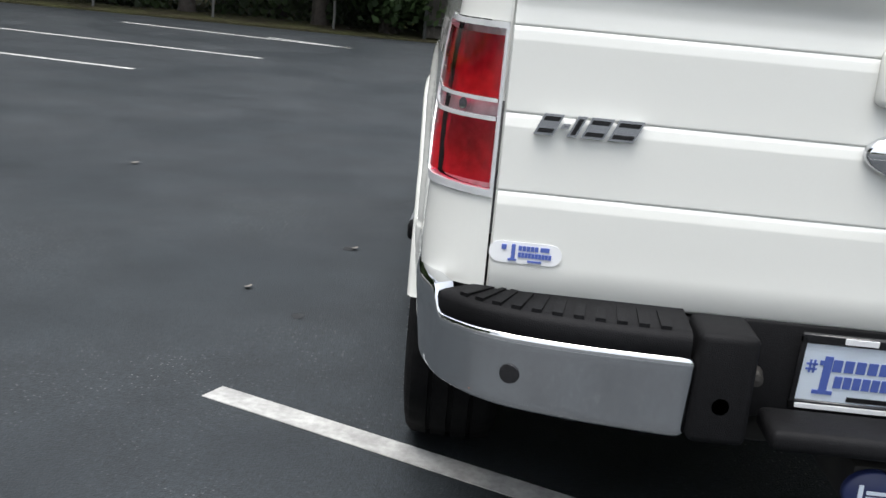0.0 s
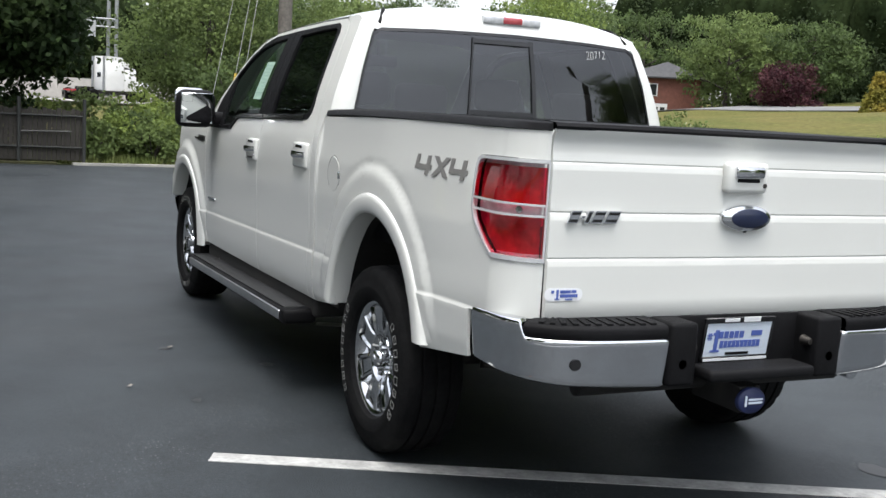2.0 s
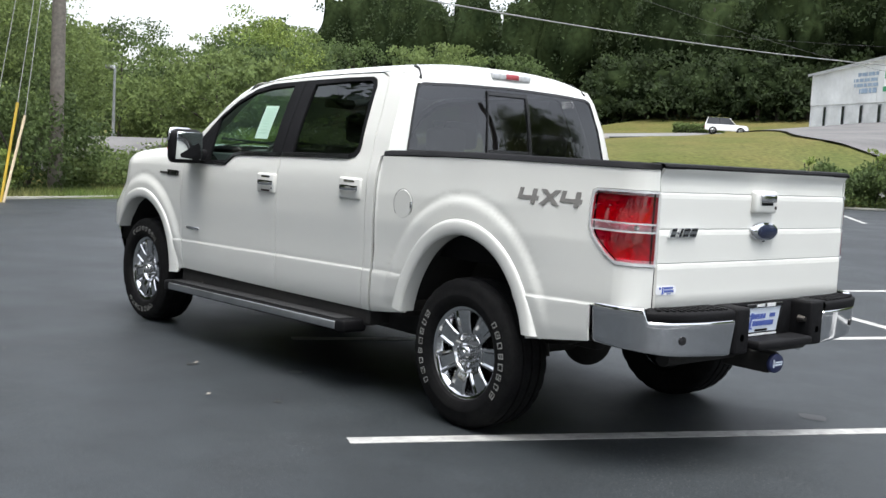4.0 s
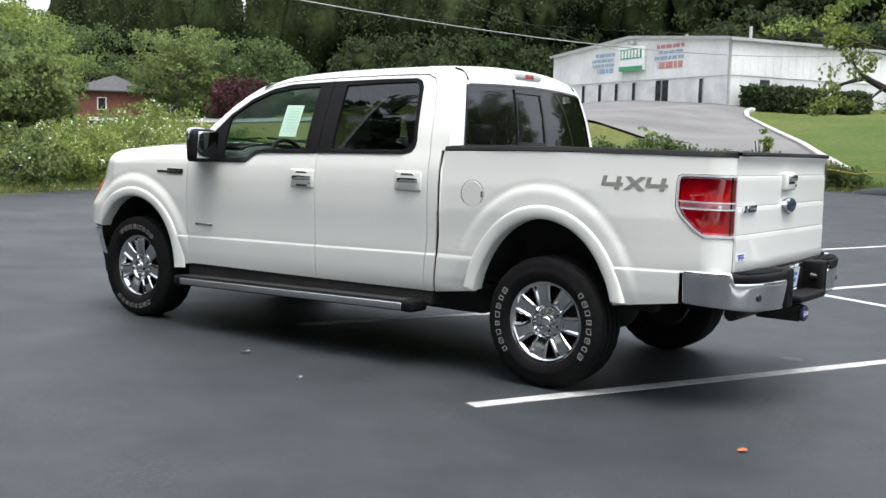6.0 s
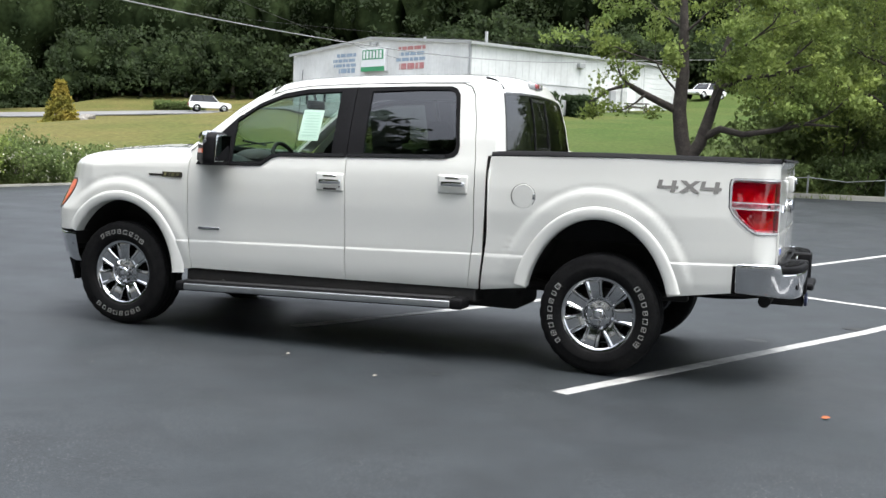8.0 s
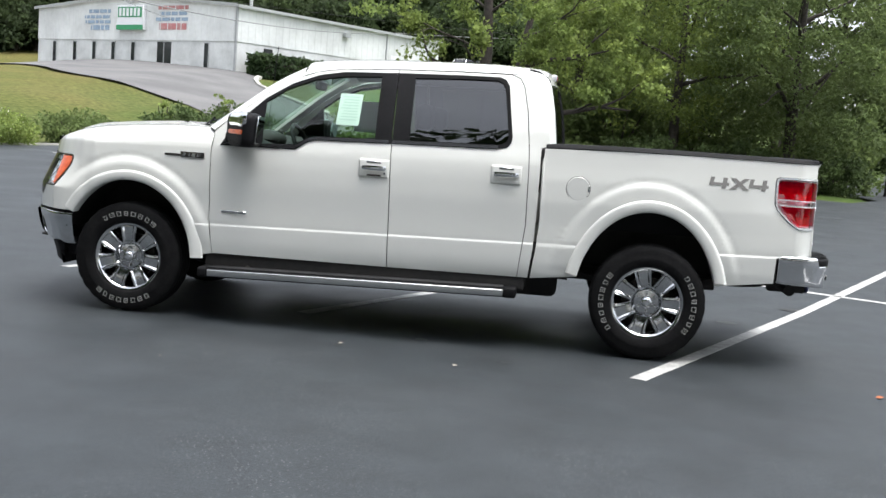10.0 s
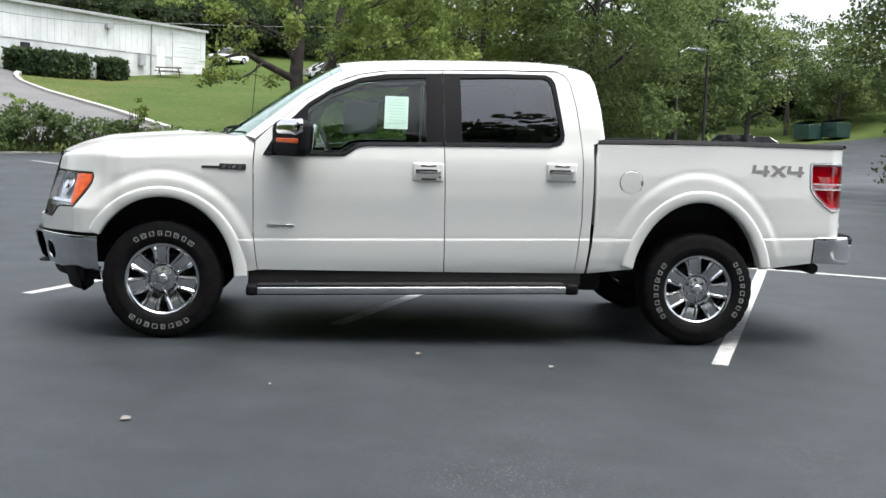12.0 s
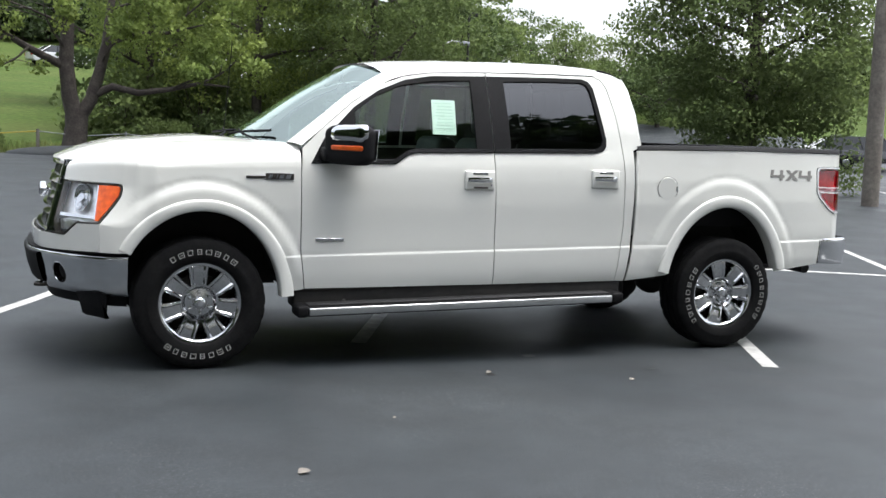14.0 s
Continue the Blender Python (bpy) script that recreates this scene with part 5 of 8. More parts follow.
for y0, y1, z0, z1 in ((-0.145, 0.145, -0.076, -0.066), (0.010, 0.075, 0.072, 0.084), (-0.085, -0.01, 0.070, 0.088)):
    part("white_bar", on_plate(box(-0.0115, -0.008, y0, y1, z0, z1)), WHITE_PLAIN, pl)
db = on_plate(box(-0.0065, -0.003, -0.06, 0.045, -0.056, -0.046))
part("dark_bar", db, GLOSS_BLACK, pl)

# tow receiver with its round cover
hitch = part("tow_receiver", box(-1.22, -0.95, -0.05, 0.05, 0.44, 0.54, 0.012, 2), DARK_UNDER, truck)
part("cross_tube", tube([(-1.0, -0.6, 0.52), (-1.0, 0.6, 0.52)], 0.04, 10), DARK_UNDER, hitch)
cv = oval(0.062, 0.048, 0.018)
bmesh.ops.translate(cv, verts=cv.verts[:], vec=(-1.225, 0.008, 0.490))
cover = part("receiver_cover", cv, COVER_BLUE_SHADED, hitch, "blue oval receiver cover with pale bars", sharp=60)
cb = bmesh.new()
for y0, y1, z0, z1 in ((0.025, 0.034, 0.472, 0.510), (-0.045, 0.018, 0.492, 0.499), (-0.045, 0.018, 0.480, 0.487)):
    join(cb, box(-1.2465, -1.2435, y0 + 0.008, y1 + 0.008, z0, z1))
part("pale_bars", cb, PLATE, cover)

# wheels: one built at the origin, outer face to +y, then copied
def arc_bar(r0, r1, a0, a1, y, n=5):
    bm = loft([[(r * math.cos(a0 + (a1 - a0) * i / n), y, r * math.sin(a0 + (a1 - a0) * i / n)) for i in range(n + 1)] for r in (r0, r1)])
    return bm


RIM = [(0.215, -0.14), (0.228, -0.13), (0.205, -0.09), (0.198, 0.06), (0.218, 0.085), (0.224, 0.098), (0.234, 0.104), (0.243, 0.106), (0.246, 0.100), (0.244, 0.088)]
wheel = part("wheel", lathe(RIM, 72), CHROME_SOFT, truck, "chrome seven-spoke alloy wheel", sharp=45)
TYRE = [(0.236, -0.115), (0.250, -0.128), (0.30, -0.138), (0.345, -0.136), (0.372, -0.128), (0.386, -0.115), (0.391, -0.100), (0.393, -0.066), (0.384, -0.064), (0.384, -0.054), (0.394, -0.052), (0.395, -0.008), (0.385, -0.006), (0.385, 0.006), (0.395, 0.008), (0.394, 0.052), (0.384, 0.054), (0.384, 0.064), (0.393, 0.066), (0.391, 0.100), (0.386, 0.115), (0.372, 0.127), (0.345, 0.134), (0.312, 0.1365), (0.308, 0.1385), (0.300, 0.1385), (0.272, 0.135), (0.252, 0.124), (0.244, 0.108), (0.238, 0.100)]
ty = lathe(TYRE, 108)
for v in ty.verts:
    r, a = math.hypot(v.co.x, v.co.z), math.atan2(v.co.z, v.co.x)
    k = round(a / (2 * math.pi) * 108) % 4
    if abs(v.co.y) > 0.066 and r > 0.370 and k == 0:
        v.co.x, v.co.z = v.co.x * (r - 0.006) / r, v.co.z * (r - 0.006) / r
part("tyre", ty, RUBBER, wheel, "black all-terrain tyre with raised white markings", sharp=30)
for a_mid, count in ((math.pi / 2 + 0.1, 8), (-math.pi / 2 + 0.1, 8)):
    for k in range(count):
        a = a_mid + (k - (count - 1) / 2) * 0.172
        r0, r1, w = 0.297, 0.328, 0.056
        w *= 0.75 + 0.35 * ((k * 5) % 3) / 3
        bm = arc_bar(r0, r0 + 0.003, a - w, a + w * 0.7, 0.1405)
        join(bm, arc_bar(r1 - 0.003, r1, a - w * 0.7, a + w, 0.1392))
        join(bm, arc_bar(r0, r1, a - w, a - w + 0.010, 0.1400, 1))
        join(bm, arc_bar(r0, r1, a + w - 0.010, a + w, 0.1400, 1))
        if k % 2:
            join(bm, arc_bar((r0 + r1) / 2 - 0.0015, (r0 + r1) / 2 + 0.0015, a - w * 0.5, a + w * 0.5, 0.1400))
        part("raised_marking", bm, WHITE_RAISED, wheel)
for k in range(7):
    a = math.pi / 2 + 2 * math.pi * k / 7
    rows = []
    for r, w, y in ((0.078, 0.040, 0.060), (0.100, 0.046, 0.084), (0.130, 0.049, 0.094), (0.185, 0.056, 0.098), (0.214, 0.062, 0.099), (0.226, 0.070, 0.098)):
        rows.append([(r, y - 0.045, -w * 1.06), (r, y - 0.007, -w), (r, y - 0.001, -w * 0.90), (r, y, -w * 0.70), (r, y - 0.009, -w * 0.52), (r, y - 0.009, w * 0.52), (r, y, w * 0.70), (r, y - 0.001, w * 0.90), (r, y - 0.007, w), (r, y - 0.045, w * 1.06)])
    bm = loft(rows, closed=True, caps=True)
    bmesh.ops.rotate(bm, verts=bm.verts[:], matrix=Matrix.Rotation(-a, 3, "Y"))
    part("spoke", bm, CHROME_SOFT, wheel, sharp=25)
part("hub", lathe([(0.0001, 0.112), (0.020, 0.111), (0.032, 0.106), (0.039, 0.096), (0.041, 0.058), (0.082, 0.054), (0.094, 0.072), (0.102, 0.082), (0.112, 0.084), (0.117, 0.074), (0.115, 0.0)], 42), CHROME_SOFT, wheel, sharp=40)
em = lathe([(0.0001, 0.1145), (0.016, 0.1138), (0.018, 0.110)], 24)
part("centre_emblem", em, CHROME, wheel)
for k in range(6):
    a = math.pi / 6 + math.pi / 3 * k
    nut = lathe([(0.0001, 0.090), (0.008, 0.089), (0.011, 0.080), (0.012, 0.055)], 6)
    bmesh.ops.translate(nut, verts=nut.verts[:], vec=(0.0635 * math.cos(a), 0, 0.0635 * math.sin(a)))
    part("lug_nut", nut, CHROME_SOFT, wheel)
part("brake_disc", lathe([(0.06, 0.01), (0.165, 0.01), (0.165, -0.02), (0.06, -0.02)], 40), STEEL_DARK, wheel)
part("brake_back", lathe([(0.0001, -0.03), (0.20, -0.03), (0.20, -0.06)], 32), DARK_UNDER, wheel)
WY = 0.852
wheel.matrix_basis = pose(0, WY, HUB_Z - 0.005, 0, 63, 0)
copy_thing(wheel, pose(FRONT_X, WY, HUB_Z - 0.005, 0, 3, 0))
REAR_TURN = Matrix.Rotation(radians(35), 4, "Y")
copy_thing(wheel, pose(0, -WY, HUB_Z - 0.005, 0, 20, 180))
copy_thing(wheel, pose(FRONT_X, -WY, HUB_Z - 0.005, 0, 40, 180))
for ob in wheel.children:
    if ob.name.startswith("raised_marking"):
        ob.matrix_basis = REAR_TURN @ ob.matrix_basis

# underside
under = part("chassis", box(-1.0, 4.3, -0.45, 0.45, 0.52, 0.62, 0.02, 1), DARK_UNDER, truck, "dark chassis and floor")
part("floor_pan", box(0.55, 3.2, -0.93, 0.93, 0.50, 0.53), DARK_UNDER, under)
part("engine_bay", box(3.15, 4.35, -0.52, 0.52, 0.45, 1.05), DARK_UNDER, under)
part("bed_under", box(-1.0, 0.65, -0.52, 0.52, 0.60, 0.84), DARK_UNDER, under)
# tank, gearbox and rails: mostly unseen, added to block light under the truck
part("fuel_tank", box(0.62, 2.05, 0.16, 0.66, 0.33, 0.51, 0.05, 3), DARK_UNDER, under)
part("gearbox", box(1.7, 3.0, -0.20, 0.14, 0.34, 0.52, 0.06, 2), DARK_UNDER, under)
both_sides("frame_rail", lambda: box(-0.50, 4.0, 0.42, 0.50, 0.46, 0.56, 0.015, 2), DARK_UNDER, "", [under, under])
part("rear_axle", tube([(0, -0.75, HUB_Z), (0, -0.2, HUB_Z), (0, 0.2, HUB_Z), (0, 0.75, HUB_Z)], 0.05, 12), DARK_UNDER, under)
df = bmesh.new()
bmesh.ops.create_uvsphere(df, u_segments=20, v_segments=12, radius=0.15, matrix=Matrix.LocRotScale((0, 0, HUB_Z), None, (1, 0.9, 1)))
part("differential", df, DARK_UNDER, under)
both_sides("shock_absorber", lambda: tube([(-0.12, 0.48, 0.36), (0.02, 0.44, 0.80)], 0.035, 10), STEEL_DARK, "", [under, under])
both_sides("leaf_spring", lambda: tube([(-0.75, 0.55, 0.62), (-0.35, 0.55, 0.50), (0, 0.55, 0.45), (0.35, 0.55, 0.48), (0.70, 0.55, 0.56)], 0.03, 8), DARK_UNDER, "", [under, under])
part("exhaust_pipe", tube([(1.2, -0.4, 0.5), (0.4, -0.55, 0.55), (-0.4, -0.72, 0.52), (-0.75, -0.86, 0.47)], 0.035, 12), STEEL_DARK, under)
tip_ = tube([(-0.60, -0.875, 0.47), (-0.72, -0.89, 0.462), (-0.82, -0.905, 0.452)], 0.042, 18)
part("exhaust_tip", tip_, CHROME, under, "chrome exhaust tip")
part("spare_tyre", lathe([(0.18, -0.1), (0.30, -0.12), (0.34, -0.08), (0.35, 0.0), (0.34, 0.08), (0.30, 0.12), (0.18, 0.1)], 32, "z"), RUBBER, under).location = (-0.62, 0.0, 0.60)

# cab interior
both_sides("door_inner", lambda: sheet([(3.05, 0.50), (3.05, 1.24), (2.5, 1.24), (2.4, 1.31), (1.05, 1.34), (0.9, 1.34), (0.9, 0.5)], lambda u, v: (u, side_y(u, v) - 0.07, v)), INTERIOR, "dark inner door trim")
part("headliner", loft([[(x + (0.05 if abs(y) < 0.3 else 0), y, min(roof_mid(x), 1.94) - 0.05 - 0.05 * (y / 0.7) ** 4) for y in (-0.72, -0.5, -0.2, 0.2, 0.5, 0.72)] for x in (2.42, 2.0, 1.5, 1.0, 0.88)]), HEADLINER, truck)
dash = loft([[(x, y, z) for x, z in ((3.30, 1.30), (3.05, 1.325), (2.86, 1.315), (2.76, 1.27), (2.74, 1.15), (2.80, 0.95), (2.95, 0.7))] for y in (-0.88, -0.6, -0.1, 0.1, 0.6, 0.88)])
dashboard = part("dashboard", dash, INTERIOR, truck, "black dashboard")
hump = bmesh.new()
bmesh.ops.create_uvsphere(hump, u_segments=20, v_segments=10, radius=1, matrix=Matrix.LocRotScale((2.86, 0.42, 1.30), None, (0.14, 0.22, 0.07)))
part("instrument_hood", hump, INTERIOR, dashboard)
rows = []
for i in range(33):
    a = 2 * math.pi * i / 32
    rows.append([Vector((0.016 * math.cos(b), (0.19 + 0.016 * math.sin(b)) * math.cos(a), (0.19 + 0.016 * math.sin(b)) * math.sin(a))) for b in [2 * math.pi * k / 8 for k in range(8)]])
sw = loft(rows, closed=True)
for ang in (0, math.pi, -math.pi / 2):
    join(sw, tube([(0.02, 0, 0), (0.0, 0.18 * math.cos(ang), 0.18 * math.sin(ang))], 0.014, 6))
join(sw, box(-0.02, 0.04, -0.07, 0.07, -0.06, 0.06, 0.02, 2))
bmesh.ops.rotate(sw, verts=sw.verts[:], matrix=Matrix.Rotation(radians(24), 3, "Y"))
bmesh.ops.translate(sw, verts=sw.verts[:], vec=(2.58, 0.42, 1.245))
part("steering_wheel", sw, INTERIOR, truck, "black steering wheel", sharp=60)


def seat(x, y, w):
    bm = box(x - 0.28, x + 0.25, y - w, y + w, 0.72, 0.92, 0.06, 3)
    bk = box(x - 0.34, x - 0.18, y - w, y + w, 0.85, 1.44, 0.06, 3)
    bmesh.ops.rotate(bk, verts=bk.verts[:], cent=(x - 0.26, y, 0.85), matrix=Matrix.Rotation(radians(-14), 3, "Y"))
    return join(bm, bk)


for y in (0.42, -0.42):
    s_ = part("front_seat", seat(2.10, y, 0.26), SEAT, truck, "dark leather seat", sharp=50)
    part("headrest", box(1.62, 1.73, y - 0.14, y + 0.14, 1.45, 1.64, 0.045, 3), SEAT, s_)
rs = part("rear_seat", seat(1.22, 0.0, 0.70), SEAT, truck, "dark leather rear bench", sharp=50)
for y in (0.45, -0.45):
    part("headrest", box(0.78, 0.87, y - 0.14, y + 0.14, 1.42, 1.57, 0.04, 3), SEAT, rs)
im = box(2.55, 2.59, -0.13, 0.13, 1.70, 1.77, 0.015, 2)
part("interior_mirror", join(im, tube([(2.57, 0, 1.76), (2.60, 0, 1.86)], 0.012, 6)), INTERIOR, truck)
# price papers on the insides of the front windows
for sgn, u0, u1, v0, v1 in ((1, 2.075, 2.235, 1.445, 1.665), (-1, 2.20, 2.48, 1.40, 1.66)):
    bm = sheet([(u0, v0), (u1, v0), (u1 - 0.008, v1), (u0 - 0.008, v1)], lambda u, v: (u, side_y(u, v) - 0.014, v), thick=0.001)
    if sgn < 0:
        flip(bm)
    pp = part("window_paper", bm, PAPER, truck, "pale printed sheet on the window")
    ln = bmesh.new()
    for k in range(9):
        v = v1 - 0.025 - (v1 - v0 - 0.04) * k / 9
        q = sheet([(u0 + 0.015, v), (u1 - 0.02 - 0.03 * ((k * 7) % 4) / 4, v), (u1 - 0.02 - 0.03 * ((k * 7) % 4) / 4, v + 0.007), (u0 + 0.015, v + 0.007)], lambda u, w: (u, side_y(u, w) - 0.0125, w), thick=0.0005)
        if sgn < 0:
            flip(q)
        join(ln, q)
    part("print_lines", ln, PAPER_INK, pp)
ant = tube([(3.25, -0.93, 1.32), (3.22, -0.93, 1.7), (3.19, -0.93, 2.08)], 0.003, 6)
part("antenna", ant, BLACK_PLASTIC, truck)

# ---- ground, lot, roads ----
rng = np.random.default_rng(7)
LOT = [(17.0, 60), (16.9, 6), (16.8, 0), (17.2, -4), (17.6, -9), (16.6, -15), (14.6, -21), (11.2, -25.2), (7.5, -26.3), (4.6, -24.9), (2.0, -24.9), (0, -26.2), (-3.6, -26.4), (-5.2, -23.0), (-7.0, -22.4), (-8.4, -25), (-9.0, -34), (-11.5, -46), (-14.5, -58), (-21, -71), (-34, -77), (-46, -77), (-50, -60), (-40, -46), (-48, -32), (-70, -10), (-70, 60)]


def ramp_up(v):
    return max(0.0, v)


def land(x, y):
    """Height of the land: the lot tips up gently away from the truck, lawns climb to the building, a wooded hill stands behind."""
    h = 0.018 * min(24.0, ramp_up(-2 - y))
    rise = 0.088 * min(36.0, ramp_up(-27 - y)) + 0.10 * min(26.0, ramp_up(-63 - y)) + 0.16 * ramp_up(-88 - y)
    lawn = (lerp(-y, [27, 57, 64, 72, 82, 90], [0, 1.5, 2.2, 2.95, 3.8, 4.3]) + 0.16 * ramp_up(-88 - y)) * (1 - 0.78 * smooth((x - 78) / 22))
    m = smooth((x - 30) / 22)
    h += rise * (1 - 0.55 * smooth((-3 - x) / 9)) * (1 - m) + lawn * m
    west = smooth((-4 - x) / 7) * smooth((-22 - y) / 6)
    h += (lerp(-y, [24, 40, 55, 64, 80, 110], [0.40, 0.12, -0.20, 0.12, 1.48, 4.6]) - h) * west
    h += 0.13 * min(40.0, ramp_up(-34 - x)) * smooth((-20 - y) / 15)
    h += 0.9 * smooth((x - 17.5) / 7) * smooth((52 - x) / 16) * smooth((-6 - y) / 6) * smooth((-y - 3) / 5)
    return h


def in_lot(x, y):
    c, n = False, len(LOT)
    for i in range(n):
        (x0, y0), (x1, y1) = LOT[i], LOT[i - 1]
        if (y0 > y) != (y1 > y) and x < (x1 - x0) * (y - y0) / (y1 - y0) + x0:
            c = not c
    return c


GRASS = mat("lawn_grass", (0.046, 0.074, 0.019), 0.9, 0, 0.45, 5, 0.6, 30, spec=0.05, second=(0.064, 0.084, 0.026), mix_scale=0.22)
gn, gl_ = GRASS.node_tree.nodes, GRASS.node_tree.links
gsrc = gn["Principled BSDF"].inputs["Base Color"].links[0].from_socket
gco, gax, gno = gn.new("ShaderNodeTexCoord"), gn.new("ShaderNodeSeparateXYZ"), gn.new("ShaderNodeTexNoise")
gno.inputs["Scale"].default_value, gno.inputs["Detail"].default_value = 0.12, 6
gl_.new(gco.outputs["Object"], gax.inputs[0])
gl_.new(gco.outputs["Object"], gno.inputs["Vector"])
gad = gn.new("ShaderNodeMath")
gad.operation, gad.inputs[1].default_value = "MULTIPLY_ADD", 30
gl_.new(gno.outputs[0], gad.inputs[0])
gl_.new(gax.outputs[0], gad.inputs[2])
gdr = gn.new("ShaderNodeMapRange")
gdr.inputs[1].default_value, gdr.inputs[2].default_value = 28, 42
gl_.new(gad.outputs[0], gdr.inputs[0])
gmx = gn.new("ShaderNodeMix")
gmx.data_type, gmx.blend_type = "RGBA", "MULTIPLY"
gmx.inputs[7].default_value = (1.75, 1.16, 1.40, 1)
gl_.new(gdr.outputs[0], gmx.inputs[0])
gl_.new(gsrc, gmx.inputs[6])
gl_.new(gmx.outputs[2], gn["Principled BSDF"].inputs["Base Color"])
CONCRETE = mat("concrete", (0.36, 0.35, 0.32), 0.85, 0, 0.15, 25, 0.3, 80, second=(0.28, 0.27, 0.25), mix_scale=1.2)
DRIVE = mat("driveway_asphalt", (0.080, 0.078, 0.078), 0.85, 0, 0.2, 20, 0.3, 60, second=(0.122, 0.119, 0.116), mix_scale=0.3)
OLD_ROAD = mat("old_asphalt_road", (0.13, 0.13, 0.13), 0.85, 0, 0.15, 20, 0.3, 60, second=(0.17, 0.17, 0.168), mix_scale=0.3)
xs = np.concatenate([np.linspace(-420, -75, 18), np.arange(-70, 130, 2.5), np.linspace(135, 420, 16)])
ys = np.concatenate([np.linspace(-420, -125, 16), np.arange(-120, 62, 2.5), np.linspace(66, 420, 14)])
bm = bmesh.new()
grid = [[bm.verts.new((x, y, min(60, land(x, y)) + (-0.12 if in_lot(x, y) else 0.10 * noise.noise((x * 0.15, y * 0.15, 0)) - 0.02))) for y in ys] for x in xs]
for i in range(len(xs) - 1):
    for j in range(len(ys) - 1):
        bm.faces.new((grid[i][j], grid[i + 1][j], grid[i + 1][j + 1], grid[i][j + 1]))
tagged(part("ground", bm, GRASS, sharp=80), "rolling mown and rough grass land", "ground", kind="structure")


def lot_sheet(loop, up, thick):
    return sheet(loop, lambda u, v: (u, v, land(u, v) + up), du=4.0, dv=4.0, thick=thick, extra_v=(-2.0,))


tagged(part("parking_lot", lot_sheet(LOT, 0.0, 0.0), ASPHALT, sharp=80), "dark sealed asphalt parking lot", "parking lot", kind="structure")


def strip(points, width, up, name, material, label, category, thick=0.08, parent=None):
    """A ribbon on the land along points."""
    rows = []
    for i, p in enumerate(points):
        a, b = Vector(points[max(0, i - 1)]), Vector(points[min(len(points) - 1, i + 1)])
        d = (b - a).normalized()
        nrm = Vector((-d.y, d.x))
        row = []
        for t in (-1, -0.5, 0, 0.5, 1):
            q = Vector(p) + nrm * width / 2 * t
            row.append((q.x, q.y, land(q.x, q.y) + up))
        rows.append([(row[0][0], row[0][1], row[0][2] - thick)] + row + [(row[-1][0], row[-1][1], row[-1][2] - thick)])
    ob = part(name, loft(rows), material, parent, sharp=80)
    return tagged(ob, label, category, kind="structure")


def dense(pts, step=1.5):
    """Points along a smooth line through pts."""
    out = []
    for i in range(len(pts) - 1):
        p0, p1, p2, p3 = (Vector(pts[max(0, min(len(pts) - 1, k))]) for k in (i - 1, i, i + 1, i + 2))
        n = max(1, int((p2 - p1).length / step))
        for k in range(n):
            t = k / n
            out.append(tuple(0.5 * ((2 * p1) + (p2 - p0) * t + (2 * p0 - 5 * p1 + 4 * p2 - p3) * t * t + (3 * p1 - p0 - 3 * p2 + p3) * t ** 3)))
    return out + [tuple(pts[-1])]


DRIVE_KERB = [(6.8, -31), (9.4, -36.5), (12.0, -42.3), (14.4, -47.2), (16.6, -51.7), (18.5, -55.4), (20.2, -57.8), (21.1, -60.0), (21.7, -63.2), (21.6, -67.0)]
DRIVE_BANK = [(56, -68), (46, -63), (38, -58), (32.5, -53.5), (28.5, -48.6), (24.4, -44.7), (22.4, -43.5), (20.6, -42.7), (18.9, -41.8), (17.8, -40.4), (16.4, -37.5), (14.9, -33.5), (13.6, -29)]
tagged(part("driveway", sheet(dense(DRIVE_KERB) + [(30, -74), (44, -80), (56, -74)] + dense(DRIVE_BANK), lambda u, v: (u, v, land(u, v) + 0.09), du=2.0, dv=2.0), DRIVE, sharp=80), "grey worn asphalt driveway to the white building", "driveway", kind="structure")
strip(dense(DRIVE_KERB), 0.28, 0.22, "kerb", CONCRETE, "pale concrete kerb along the driveway", "kerb", 0.2)
strip(dense([(140, -58), (110, -62), (88, -63.5), (74, -66), (66, -71), (60, -78), (52, -84), (44, -80), (38, -74)]), 6.5, 0.12, "road", OLD_ROAD, "grey side road through the lawns", "road")
strip(dense([(26, -6.5), (30, -9.6), (36, -13.5), (46, -20), (60, -29.5), (80, -43)]), 5.0, 0.10, "road", DRIVE, "pale grey side street behind the roadside bushes", "road")
strip(dense([(17.0, 0.3), (17.1, -1.2), (17.4, -4), (17.8, -9), (16.8, -15.1), (14.8, -21.2), (11.4, -25.5), (7.6, -26.6)], 1.0), 0.14, 0.035, "kerb", CONCRETE, "low pale kerb at the edge of the lot", "kerb", 0.1)
strip(dense([(2.0, -25.15), (0, -26.45), (-3.4, -26.6)], 1.0), 0.22, 0.14, "kerb", CONCRETE, "white concrete kerb by the trees", "kerb", 0.16)

# brown litter strip; its dark tone also paints in the missing canopy shade
LITTER_SHADED = mat("shaded_leaf_litter", (0.034, 0.030, 0.020), 0.95, 0, 0.45, 18, 0.8, 40, second=(0.050, 0.052, 0.024), mix_scale=1.2, spec=0.05)
strip(dense([(18.2, 22), (18.15, 10), (18.1, 4), (18.15, 0.6)], 1.0), 2.6, 0.035, "shaded_leaf_litter", LITTER_SHADED, "brown leaf litter and moss, darkened with the shade of the trees", "leaf litter", 0.05)

# parking lines
U = Vector((-0.424, -0.906))
V = Vector((0.906, -0.424))


